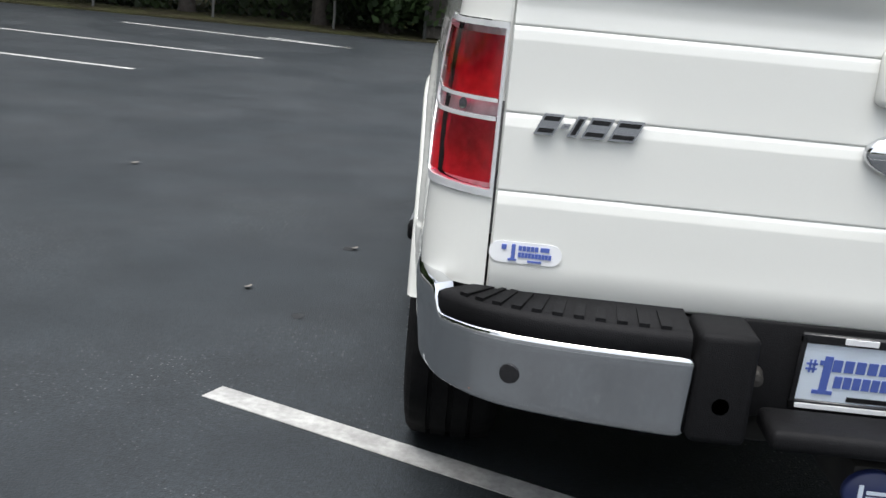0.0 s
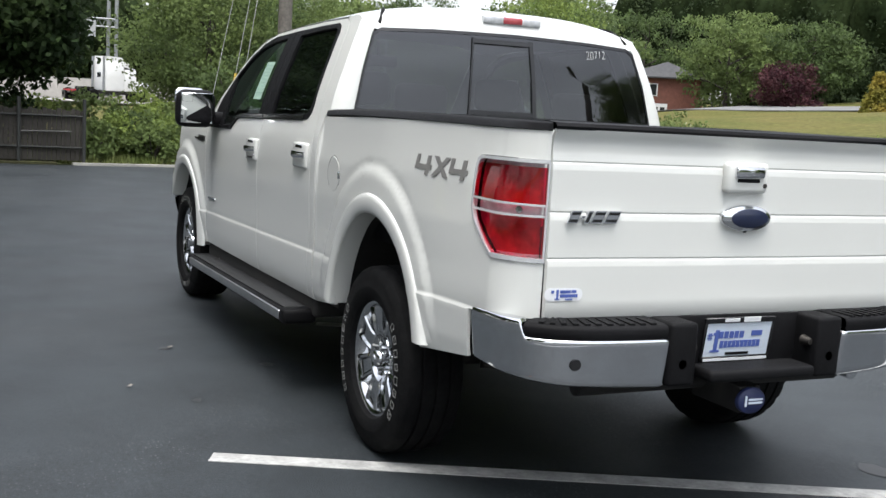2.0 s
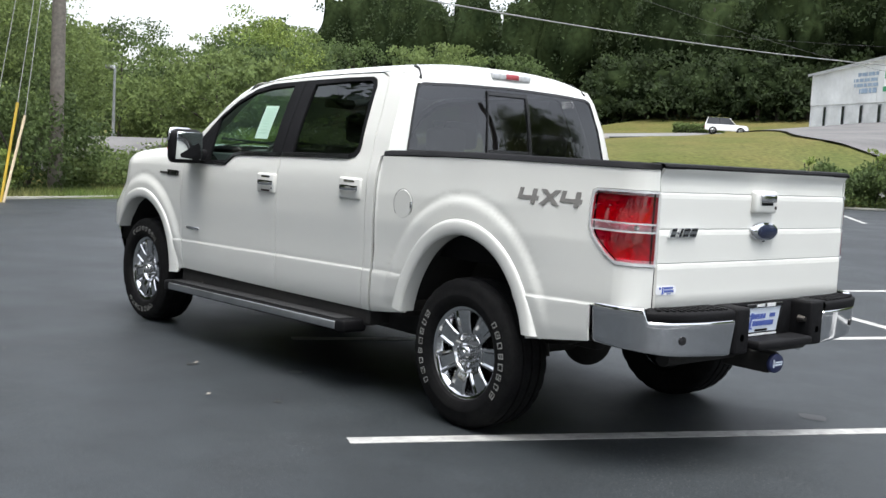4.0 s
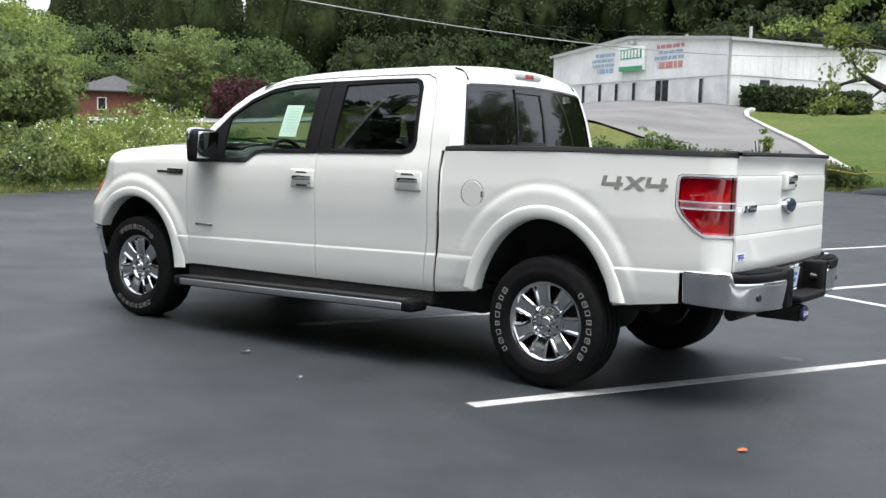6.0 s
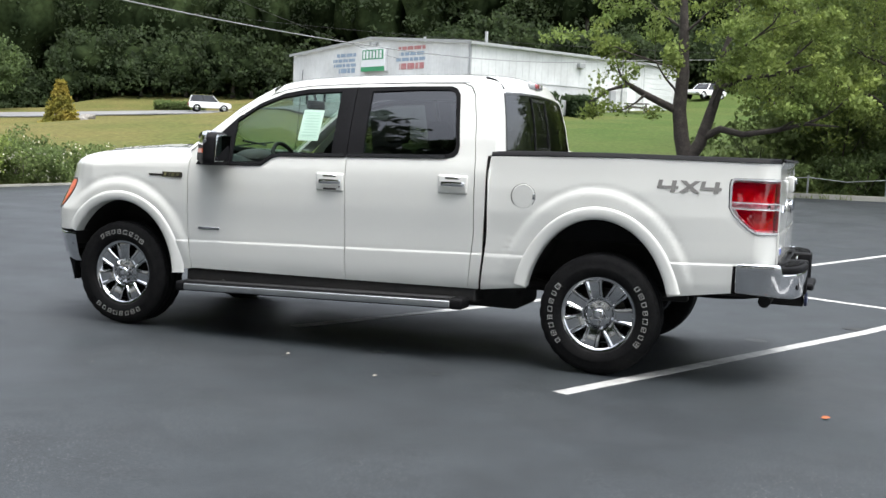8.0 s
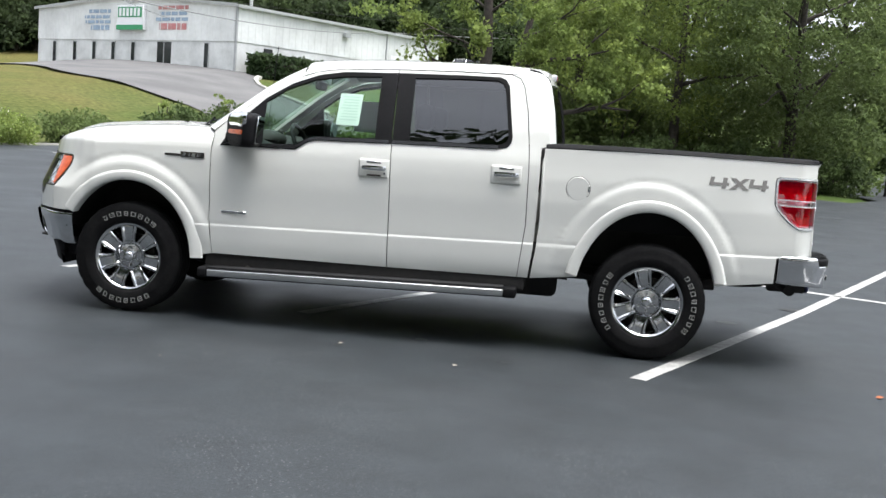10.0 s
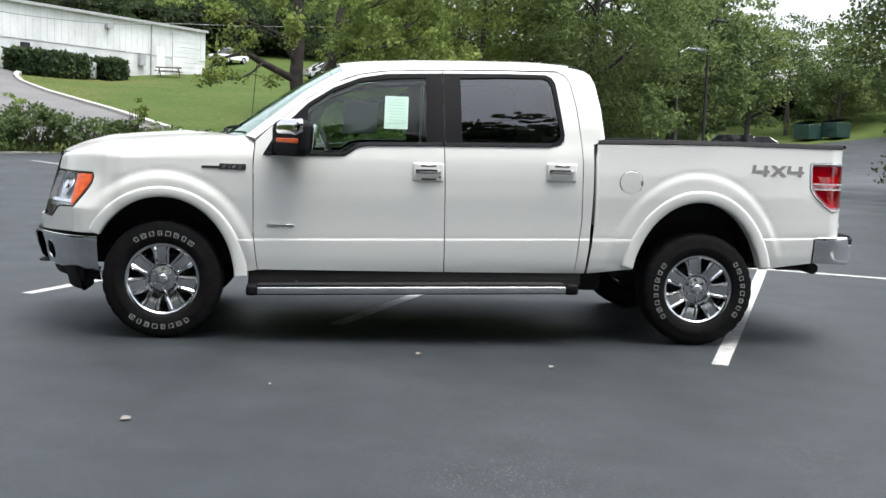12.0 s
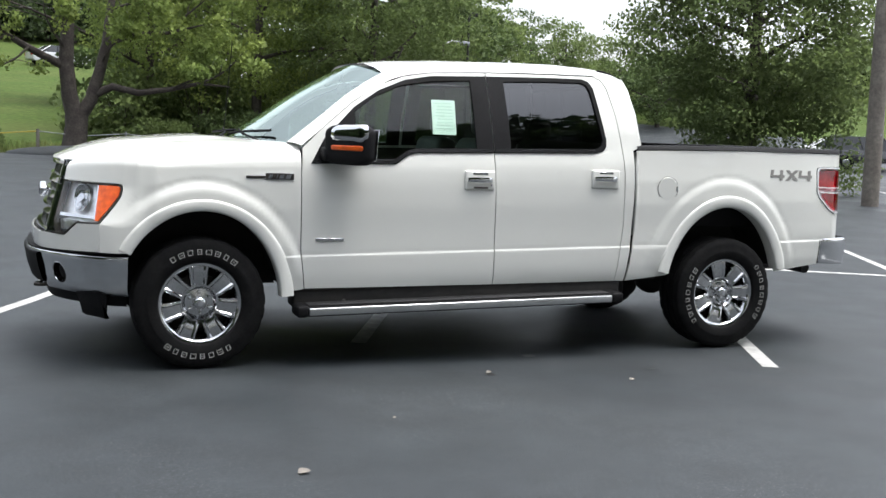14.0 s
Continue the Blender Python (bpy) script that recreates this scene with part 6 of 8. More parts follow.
def stall(offset, s0, s1, w=0.105):
    a, b = V * offset + U * s0, V * offset + U * s1
    n = max(2, int((b - a).length / 1.0))
    pts = [tuple(a.lerp(b, i / n)) for i in range(n + 1)]
    strip(pts, w, 0.004, "parking_line", PAINT_LINE, "worn white parking line on the asphalt", "parking line", 0.003)


def line(p, q, w=0.11):
    n = max(2, int(math.dist(p, q) / 1.0))
    strip([tuple(Vector(p).lerp(Vector(q), i / n)) for i in range(n + 1)], w, 0.004, "parking_line", PAINT_LINE, "worn white parking line on the asphalt", "parking line", 0.003)


stall(-0.632, -1.50, 10.6)
stall(2.13, -1.40, 10.4)
stall(4.92, -1.35, 10.2)
stall(-3.4, -1.45, 10.6)
a, b = V * -3.4 + U * 4.1, V * 4.97 + U * 4.1
line(tuple(a), tuple(b), 0.11)
line((8.57, 4.71), (9.6, 10.0))
line((11.07, 3.85), (12.1, 9.3))
line((14.0, 3.05), (14.9, 7.0))
line((14.0, 3.05), (14.6, 4.5), 0.08)
line((13.6, -7.0), (16.8, -9.6))
line((11.0, -15.5), (13.4, -17.4))
line((8.3, -18.8), (10.2, -21.2))
line((5.6, -20.5), (7.2, -23.4))
line((-17.0, -15.6), (-19.2, -19.4))
line((-14.2, -17.2), (-16.4, -21.0))
line((0.9, -11.4), (0.2, -13.4))
for p, q in (((8.1, -22.0), (6.95, -19.3)), ((8.5, -24.4), (6.95, -21.2)), ((8.9, -25.4), (7.0, -23.2)), ((6.9, -19.2), (6.9, -24.6))):
    line(p, q, 0.09)

# ---- leaves and trees ----
def leaf_object(name, centres, sizes, material, parent, label="", droop=0.2, aspect=0.62):
    """One mesh of many small pointed leaves."""
    n = len(centres)
    d = rng.normal(size=(n, 3))
    d[:, 2] -= droop
    d /= np.linalg.norm(d, axis=1)[:, None]
    e = np.cross(d, rng.normal(size=(n, 3)))
    e /= np.linalg.norm(e, axis=1)[:, None]
    f = np.cross(d, e)
    s = np.asarray(sizes)[:, None]
    v = np.empty((n, 4, 3), dtype=np.float32)
    v[:, 0], v[:, 2] = centres - d * s * 0.5, centres + d * s * 0.5
    v[:, 1] = centres + e * s * 0.5 * aspect + f * s * 0.10 - d * s * 0.08
    v[:, 3] = centres - e * s * 0.5 * aspect + f * s * 0.10 - d * s * 0.08
    me = bpy.data.meshes.new(name)
    me.vertices.add(n * 4)
    me.vertices.foreach_set("co", v.ravel())
    me.loops.add(n * 4)
    me.loops.foreach_set("vertex_index", np.arange(n * 4, dtype=np.int32))
    me.polygons.add(n)
    me.polygons.foreach_set("loop_start", np.arange(0, n * 4, 4, dtype=np.int32))
    me.update(calc_edges=True)
    me.materials.append(material)
    ob = new(name, me)
    if parent:
        ob.parent = parent
    return tagged(ob, label)


def clumps(points, radius, per, flat=0.7):
    """Leaf places scattered round clump centres."""
    pts = np.repeat(np.asarray(points), per, axis=0)
    g = rng.normal(size=pts.shape)
    g /= np.maximum(0.5, np.linalg.norm(g, axis=1))[:, None]
    r = np.repeat(np.broadcast_to(radius, (len(points),)), per)[:, None] * rng.random((len(pts), 1)) ** 0.45
    g = g * r
    g[:, 2] *= flat
    return pts + g


def crown_points(n, rx, ry, rz, shell=0.5, lump=0.25):
    """Clump centres in a lumpy egg, more of them near its skin."""
    d = rng.normal(size=(n, 3))
    d /= np.linalg.norm(d, axis=1)[:, None]
    r = shell + (1 - shell) * rng.random(n) ** 0.6
    wob = np.array([1 + lump * noise.noise((p[0] * 1.9 + n, p[1] * 1.9, p[2] * 1.9)) * 1.6 for p in d])
    return d * (r * wob)[:, None] * np.array([rx, ry, rz])


BARK = mat("bark", (0.036, 0.029, 0.025), 0.9, 0, 0.4, 18, 0.9, 40, second=(0.062, 0.052, 0.044), mix_scale=4)
LEAF_LIGHT = leaf_mat("leaf_yellow_green", (0.185, 0.235, 0.056), (0.120, 0.172, 0.046), thin=0.45)
LEAF_MID = leaf_mat("leaf_mid_green", (0.090, 0.130, 0.042), (0.126, 0.168, 0.052), calm=0.65, differ=0.16)
LEAF_MAPLE = leaf_mat("leaf_maple", (0.104, 0.148, 0.052), (0.134, 0.178, 0.062), thin=0.5, calm=0.8, differ=0.12)
LEAF_DEEP = leaf_mat("leaf_deep_green", (0.054, 0.082, 0.028), (0.074, 0.110, 0.034), calm=0.6, differ=0.18)
LEAF_DARK = leaf_mat("leaf_dark_woods", (0.022, 0.040, 0.015), (0.040, 0.064, 0.020))
LEAF_WOODS = leaf_mat("leaf_hillside", (0.028, 0.044, 0.018), (0.046, 0.068, 0.025), thin=0.5, calm=0.6, differ=0.12)
# dark colour of the added hulls: shade deep inside the crowns, painted
WOODS_SHADE_HULL = mat("woods_shade_hull", (0.016, 0.024, 0.011), 0.95, 0, 0.5, 1.6, 0.9, 2.5, second=(0.024, 0.034, 0.014), mix_scale=0.3, spec=0.0)
LEAF_RED = leaf_mat("leaf_burgundy", (0.045, 0.014, 0.020), (0.06, 0.022, 0.024))
LEAF_GOLD = leaf_mat("leaf_gold_cypress", (0.26, 0.20, 0.035), (0.15, 0.16, 0.03))
BLOSSOM = mat("white_blossom", (0.62, 0.62, 0.50), 0.8, 0, 0.1, 9, second=(0.5, 0.5, 0.38))


def limb(p, d, length, r, depth, out, tips, spread=0.6, lift=0.1):
    """A branch with its forks: tubes into out, ends into tips."""
    pts, rad = [Vector(p)], [r]
    d = Vector(d).normalized()
    for k in range(4):
        d = (d + Vector(rng.normal(size=3)) * 0.16 + Vector((0, 0, lift * 0.3))).normalized()
        pts.append(pts[-1] + d * length / 4)
        rad.append(r * (1 - 0.16 * (k + 1)))
        if depth < 2:
            tips.append(tuple(pts[-1]))
    out.append((pts, rad))
    if depth:
        for k in range(3 if depth > 1 else 2):
            q = pts[2 + k % 3]
            nd = (d + Vector(rng.normal(size=3)) * spread + Vector((0, 0, lift))).normalized()
            limb(q, nd, length * (0.55 + 0.25 * rng.random()), rad[2 + k % 3] * 0.6, depth - 1, out, tips, spread, lift)
    else:
        tips.append(tuple(pts[-1]))


def tubes(list_, n=7):
    bm = bmesh.new()
    for pts, rad in list_:
        join(bm, tube(pts, 0, n if rad[0] > 0.03 else 4, rad))
    return bm


def tree(x, y, height, spread, base, leaf, label, leaf_size=0.15, leaves=9000, trunk_r=0.16, name="tree", clump=0.5, lean=(0, 0), group="", squash=1.0, limbs=7, per=80):
    """A tapered trunk with limbs and an uneven crown of many leaves."""
    z = land(x, y) - 0.05
    t = thing(name, label, "tree", (x, y, z), group)
    out, tips = [], []
    top = Vector((lean[0], lean[1], height * 0.78))
    pts = [Vector((0, 0, -0.2)), Vector((0.02, 0.01, 0.25)), top * 0.25 + Vector((0.06, 0.04, 0)), top * 0.5, top * 0.75, top]
    out.append((pts, [trunk_r * 1.45, trunk_r * 1.08, trunk_r * 0.92, trunk_r * 0.7, trunk_r * 0.45, trunk_r * 0.2]))
    for k in range(limbs):
        f = 0.28 + 0.62 * k / limbs
        a = 2.4 * k + rng.random()
        limb(top * f, (math.cos(a), math.sin(a), 0.55), spread * (0.85 - 0.35 * f), trunk_r * (0.55 - 0.3 * f), 1, out, tips)
    part("trunk", tubes(out), BARK, t, sharp=70)
    cz, rz = (height + base) / 2, (height - base) / 2
    n = max(30, leaves // per)
    c = crown_points(n, spread, spread, rz * squash) + np.array([lean[0] * 0.6, lean[1] * 0.6, cz])
    leaf_object("crown", clumps(c, clump * 1.2, leaves // n, 0.5), leaf_size * (0.7 + 0.6 * rng.random(n * (leaves // n))), leaf, t)
    return t


# forked tree on the bank: two stems, long low limbs, open leaf sprays
z0 = land(3.3, -25.6)
fork = thing("forked_tree", "forked dark-barked tree with sparse yellow-green leaves", "tree", (3.3, -25.6, z0 - 0.05))
out, tips = [], []
stem = lambda pts, r: out.append(([Vector(p) for p in pts], r))
stem([(0, 0, -0.2), (0.0, 0, 0.35), (-0.05, 0, 0.85), (-0.04, 0, 1.15)], [0.44, 0.36, 0.325, 0.33])
stem([(-0.02, 0, 1.0), (0.16, 0.05, 1.7), (0.25, 0.1, 2.6), (0.20, 0.1, 3.6), (0.22, 0.2, 4.8), (0.3, 0.2, 6.2), (0.1, 0.1, 7.6)], [0.25, 0.235, 0.215, 0.19, 0.15, 0.10, 0.04])
stem([(-0.06, 0, 1.0), (-0.42, 0.05, 1.6), (-0.62, 0.1, 2.3), (-0.85, 0.0, 3.2), (-0.95, -0.1, 4.2), (-1.2, -0.2, 5.4), (-1.3, -0.3, 6.6)], [0.21, 0.19, 0.17, 0.145, 0.11, 0.07, 0.03])
stem([(0.25, 0.1, 2.5), (0.8, 0.2, 2.75), (1.4, 0.3, 3.05), (1.75, 0.4, 3.25), (2.1, 0.5, 3.15), (2.55, 0.6, 3.0)], [0.13, 0.115, 0.10, 0.08, 0.055, 0.02])
stem([(-0.5, 0.05, 1.75), (-1.0, 0.3, 2.0), (-1.7, 0.5, 1.85), (-2.6, 0.6, 2.0), (-3.4, 0.6, 2.2), (-4.3, 0.5, 2.15)], [0.13, 0.11, 0.095, 0.075, 0.05, 0.02])
stem([(-0.85, 0.0, 3.2), (-1.6, 0.3, 3.5), (-2.5, 0.4, 3.6), (-3.5, 0.4, 3.9)], [0.08, 0.07, 0.05, 0.02])
for p, d, l in (((0.2, 0.1, 3.6), (1, 0.2, 0.5), 2.2), ((0.22, 0.2, 4.8), (-0.6, 0.5, 0.6), 2.0), ((0.22, 0.2, 4.9), (0.8, -0.4, 0.6), 2.2), ((0.3, 0.2, 6.0), (0.3, 0.3, 1), 1.6), ((-0.95, -0.1, 4.2), (-1, 0.3, 0.4), 2.4), ((-1.2, -0.2, 5.4), (-0.8, 0.5, 0.5), 1.8), ((-2.6, 0.6, 2.0), (-0.5, 0.6, 0.3), 1.4), ((-3.4, 0.6, 2.2), (-0.8, -0.2, 0.5), 1.3), ((1.75, 0.4, 3.25), (0.6, 0.2, 0.6), 1.0), ((1.2, 0.3, 3.0), (0.5, 0.4, -0.25), 1.0), ((2.3, 0.5, 3.1), (0.5, 0.1, -0.4), 0.8), ((-2.5, 0.4, 3.6), (-0.7, 0.2, 0.5), 1.6), ((0.25, 0.1, 2.9), (0.7, 0.9, 0.5), 1.7), ((-0.7, 0, 2.6), (-0.2, 1, 0.6), 1.6)):
    limb(p, d, l, 0.045, 2, out, tips, 0.7, 0.05)
part("trunk", tubes(out), BARK, fork, sharp=70)
tip = np.array([p for p in tips if rng.random() < (0.75 if p[0] < 0.6 or p[2] > 4.2 else 0.14)])
extra = np.concatenate([crown_points(60, 3.0, 2.2, 2.2, 0.3) + [-0.3, 0, 6.0], crown_points(40, 2.0, 1.8, 1.3, 0.3) + [-3.0, 0.3, 3.6]])
allp = np.concatenate([tip, extra])
leaf_object("crown", clumps(allp, 0.34, 34), 0.10 + 0.08 * rng.random(len(allp) * 34), LEAF_LIGHT, fork)

# maple on the lot, trees along the bank and behind
tree(-12.9, -16.3, 9.2, 3.3, 0.35, LEAF_MAPLE, "broad dense maple tree beside the lot", 0.115, 62000, 0.22, "maple_tree", 0.62, limbs=12, per=110)
tree(-6.4, -28.5, 11, 3.6, 0.8, LEAF_MID, "tall leafy green tree beyond the lot", 0.13, 36000, 0.20, clump=0.6)
tree(-2.8, -30.0, 10.5, 3.3, 1.0, LEAF_LIGHT, "yellow-green tree behind the kerb", 0.125, 24000, 0.18, clump=0.55)
tree(0.6, -31.5, 10, 3.0, 2.2, LEAF_LIGHT, "yellow-green tree behind the kerb", 0.125, 17000, 0.18, clump=0.55)
tree(-11.0, -43.0, 14, 4.1, 0.6, LEAF_MID, "tall leafy green tree beyond the lot", 0.18, 24000, 0.22, clump=0.7)
tree(-14.0, -44, 14, 3.8, 0.5, LEAF_DEEP, "tall dark green tree beyond the lot", 0.26, 10000, 0.24, clump=0.7)
tree(-17.0, -50, 12, 3.2, 0.5, LEAF_MID, "tall green tree far beyond the lot", 0.28, 9000, 0.24, clump=0.8)
tree(-5.0, -42, 13, 4.2, 0.5, LEAF_MID, "tall leafy green tree far beyond the lot", 0.24, 13000, 0.22, clump=0.7)
tree(0.5, -46, 12, 4.5, 0.8, LEAF_DEEP, "tall dark green tree far beyond the lot", 0.26, 9000, 0.22, clump=0.8)
tree(-21, -62, 11, 4, 0.5, LEAF_DEEP, "dark green tree far beyond the lot", 0.32, 6000, 0.22, clump=0.9)
for x, y, hgt, spr, lf in ((-24.5, -74, 9, 4.0, LEAF_MID), (-37.2, -83.5, 10.2, 3.6, LEAF_DEEP), (-42.3, -84.5, 9.4, 3.4, LEAF_MID), (-34, -90, 8.6, 4.5, LEAF_DEEP), (-43.5, -88.5, 9.4, 4.2, LEAF_MID), (-49.5, -87.0, 7.4, 4.0, LEAF_MID), (-47, -92, 5.5, 5, LEAF_MID), (-46, -74, 6, 4, LEAF_DEEP), (-52, -80, 6, 5, LEAF_MID)):
    tree(x, y, hgt, spr, 0.3, lf, "green tree on the far slope", 0.26, 6000, 0.2, clump=0.9)
tree(-26.0, -64, 10.6, 2.6, 3.2, LEAF_MID, "green tree on the far slope", 0.26, 6000, 0.2, clump=0.9)
tree(-8.0, -40, 12.5, 4.0, 0.3, LEAF_MID, "tall leafy green tree far beyond the lot", 0.2, 13000, 0.22, clump=0.8)
tree(-1.8, -37, 12, 4.0, 0.3, LEAF_MID, "tall leafy green tree far beyond the lot", 0.2, 13000, 0.22, clump=0.8)
# dark trees behind the fence
for x, y, hgt, spr, b in ((21.5, 9.5, 9, 3.2, 1.2), (20.8, 5.6, 9.5, 3.2, 1.4), (21.2, 3.6, 9, 2.1, 2.3), (24.5, 7, 10, 3.4, 0.8), (23.5, 12.8, 9, 3.2, 1.0), (25, 6.0, 10, 3.0, 2.6), (20.6, 14, 8.5, 2.8, 0.8), (19.6, 4.2, 3.0, 1.3, 0.0), (19.8, 6.4, 3.4, 1.4, 0.0), (19.6, 8.6, 2.8, 1.3, 0.0), (19.9, 10.8, 3.2, 1.4, 0.0), (22.6, 5.2, 4.5, 2.0, 0.0), (22.8, 8.8, 4.5, 2.0, 0.0), (22.6, 12, 4.5, 2.0, 0.0)):
    tree(x, y, hgt, spr, b, LEAF_DARK, "dark shady tree behind the fence", 0.20, 5200, 0.17, clump=0.6)
for x, y, hgt, spr, b in ((18.6, 2.0, 8, 2.0, 1.2), (18.4, 1.6, 4.2, 1.5, 1.45), (17.95, 2.9, 4.0, 1.3, 0.25), (18.7, 2.9, 9, 2.0, 1.55), (18.5, 4.3, 9, 2.6, 1.35), (18.7, 7.0, 9.5, 2.7, 1.2), (18.6, 9.8, 9, 2.7, 1.1), (18.9, 12.6, 9, 2.7, 1.0)):
    tree(x, y, hgt, spr, b, LEAF_DARK, "dark shade tree overhanging the fence", 0.16, 10500, 0.16, clump=0.6)
# street-side trees ahead of the truck
for x, y, hgt, spr, b, lf in ((22.0, -3.3, 4.6, 1.8, 0.1, LEAF_MID), (24.5, -5.0, 4.4, 1.4, 0.2, LEAF_DEEP), (28, -6.4, 5.6, 2.4, 0.1, LEAF_MID), (60, -21, 7.6, 2.8, 0.2, LEAF_DEEP), (66, -27, 8.4, 3.2, 0.2, LEAF_DEEP), (72, -33, 8.8, 3.4, 0.2, LEAF_DEEP), (58, -26, 4.2, 2.6, 0.2, LEAF_MID), (38, -21, 3.6, 2.4, 0.2, LEAF_MID), (44, -22, 5.2, 3.2, 0.2, LEAF_MID), (50, -27, 6.8, 3.0, 0.2, LEAF_DEEP), (36, -7.6, 6.0, 2.6, 0.2, LEAF_DEEP), (57, -33, 8.2, 3.8, 0.3, LEAF_LIGHT), (64, -38, 9.2, 4.0, 0.3, LEAF_DEEP), (46, -14, 6.2, 3.4, 0.2, LEAF_MID), (55, -18, 7.4, 4.0, 0.2, LEAF_MID)):
    tree(x, y, hgt, spr, b, lf, "leafy green roadside tree", 0.09 if x < 34 else 0.22, 25000 if x < 34 else 7000, 0.13, clump=0.6 if x < 40 else 0.9, squash=1.05)
# lighter trees by the house
for x, y, hgt, spr, lf in ((91, -77, 11, 6, LEAF_MID), (86, -71, 9.5, 5.2, LEAF_MID), (99, -60, 12, 6, LEAF_MID), (80, -76.5, 8, 4.5, LEAF_DEEP), (112, -62, 13, 7, LEAF_MID), (76, -45, 9.5, 5, LEAF_MID), (88, -54, 11, 6, LEAF_MID), (108, -76, 13, 7, LEAF_DEEP)):
    tree(x, y, hgt, spr, 0.8, lf, "broad light green tree by the brick house", 0.36, 8000, 0.25, clump=1.1)


def bush(x, y, rx, ry, h, leaf, label, leaf_size=0.10, leaves=5000, blossom=0, name="bush", clump=0.3):
    z = land(x, y) - 0.05
    t = thing(name, label, "bush", (x, y, z))
    stems = []
    for k in range(7):
        a = 2 * math.pi * k / 7
        stems.append(([Vector((0, 0, -0.1)), Vector((0.2 * rx * math.cos(a), 0.2 * ry * math.sin(a), 0.35 * h)), Vector((0.55 * rx * math.cos(a), 0.55 * ry * math.sin(a), 0.75 * h))], [0.03, 0.02, 0.008]))
    part("branching_stem", tubes(stems, 5), BARK, t)
    n = max(20, leaves // 40)
    c = crown_points(n, rx, ry, h * 0.56, 0.45, 0.35) + np.array([0, 0, h * 0.46])
    c[:, 2] = np.abs(c[:, 2])
    leaf_object("foliage", clumps(c, clump, leaves // n), leaf_size * (0.7 + 0.6 * rng.random(n * (leaves // n))), leaf, t)
    if blossom:
        c2 = c[rng.integers(0, n, blossom // 6)] * np.array([1.04, 1.04, 1.03])
        leaf_object("blossom", clumps(c2, clump * 0.9, 6), 0.05 + 0.04 * rng.random(len(c2) * 6), BLOSSOM, t)
    return t


for k, (x, y, rx, ry, h, lf, bl) in enumerate(((18.9, -3.6, 1.2, 1.5, 2.4, LEAF_DEEP, 0), (19.6, -6.0, 1.4, 1.6, 0.95, LEAF_MID, 0), (18.7, -7.7, 1.2, 1.4, 1.35, LEAF_MID, 400), (18.8, -9.6, 1.2, 1.4, 1.45, LEAF_LIGHT, 700), (18.4, -11.8, 1.3, 1.5, 1.85, LEAF_LIGHT, 1200), (18.3, -14.4, 1.3, 1.4, 1.2, LEAF_MID, 600), (17.3, -17.0, 1.2, 1.4, 0.9, LEAF_MID, 300), (16.3, -19.6, 1.2, 1.3, 0.85, LEAF_LIGHT, 200), (15.0, -22.4, 1.3, 1.1, 0.9, LEAF_MID, 0), (20.6, -12.6, 1.4, 1.6, 1.5, LEAF_LIGHT, 300))):
    bush(x, y, rx, ry, h, lf, "leafy honeysuckle bush with pale blossom at the lot edge" if bl else "green bush at the lot edge", 0.09, 8500, bl)
for x, y, rx, ry, h, lf in ((12.9, -25.0, 1.3, 1.0, 1.35, LEAF_DEEP), (11.4, -26.2, 1.3, 0.9, 1.5, LEAF_DEEP), (9.6, -27.0, 1.3, 0.9, 1.2, LEAF_DEEP), (7.8, -27.4, 1.1, 0.8, 0.9, LEAF_MID), (6.2, -27.2, 0.9, 0.8, 0.75, LEAF_MID), (-1.8, -28.2, 1.5, 1.1, 1.4, LEAF_DEEP), (-4.6, -27.6, 1.5, 1.1, 1.5, LEAF_DEEP), (-7.4, -27.5, 1.4, 1.2, 1.5, LEAF_DEEP), (0.6, -28.0, 1.2, 0.9, 1.0, LEAF_MID)):
    bush(x, y, rx, ry, h, lf, "low dark green shrub on the bank", 0.12, 3400)
for x, y, h in ((1.6, -30.5, 2.4), (-1.0, -31.5, 3.0), (-3.8, -32.0, 3.2), (-6.6, -31.5, 3.0), (-9.2, -33.0, 3.0), (-4.8, -35.5, 3.4), (-0.2, -35.0, 3.2)):
    bush(x, y, 1.9, 1.5, h, LEAF_MID, "tall leafy shrub under the trees", 0.19, 3000, clump=0.5)
for x, y, h in ((8.6, -27.2, 1.9), (12.0, -26.3, 2.0), (13.6, -25.2, 1.7)):
    bush(x, y, 0.35, 0.35, h, LEAF_LIGHT, "thin upright sapling with light leaves", 0.12, 450, name="sapling", clump=0.16)
for k in range(8):
    bush(18.0 + 0.45 * (k % 3), -0.25 - 0.36 * k, 0.55, 0.5, 0.85 + 0.13 * (k % 3), (LEAF_MID, LEAF_LIGHT, LEAF_DEEP)[k % 3], "green bush beside the gate", 0.085, 2800, clump=0.2)
for k in range(7):
    bush(19.2 + 0.8 * (k % 2), 3.4 - 0.95 * k, 0.8, 0.8, 1.15 + 0.15 * (k % 3), (LEAF_DARK if k < 3 else (LEAF_MID, LEAF_LIGHT)[k % 2]), "leafy bush behind the board gate", 0.10, 2600, clump=0.25)
bush(76, -70, 3.2, 2.8, 3.9, LEAF_RED, "burgundy-leaved rounded bush beside the lawn", 0.30, 4500, name="burgundy_bush", clump=0.8)
ROCK = mat("pale_rock", (0.15, 0.138, 0.12), 0.9, 0, 0.35, 6, 0.5, 14, second=(0.24, 0.225, 0.20), mix_scale=2)
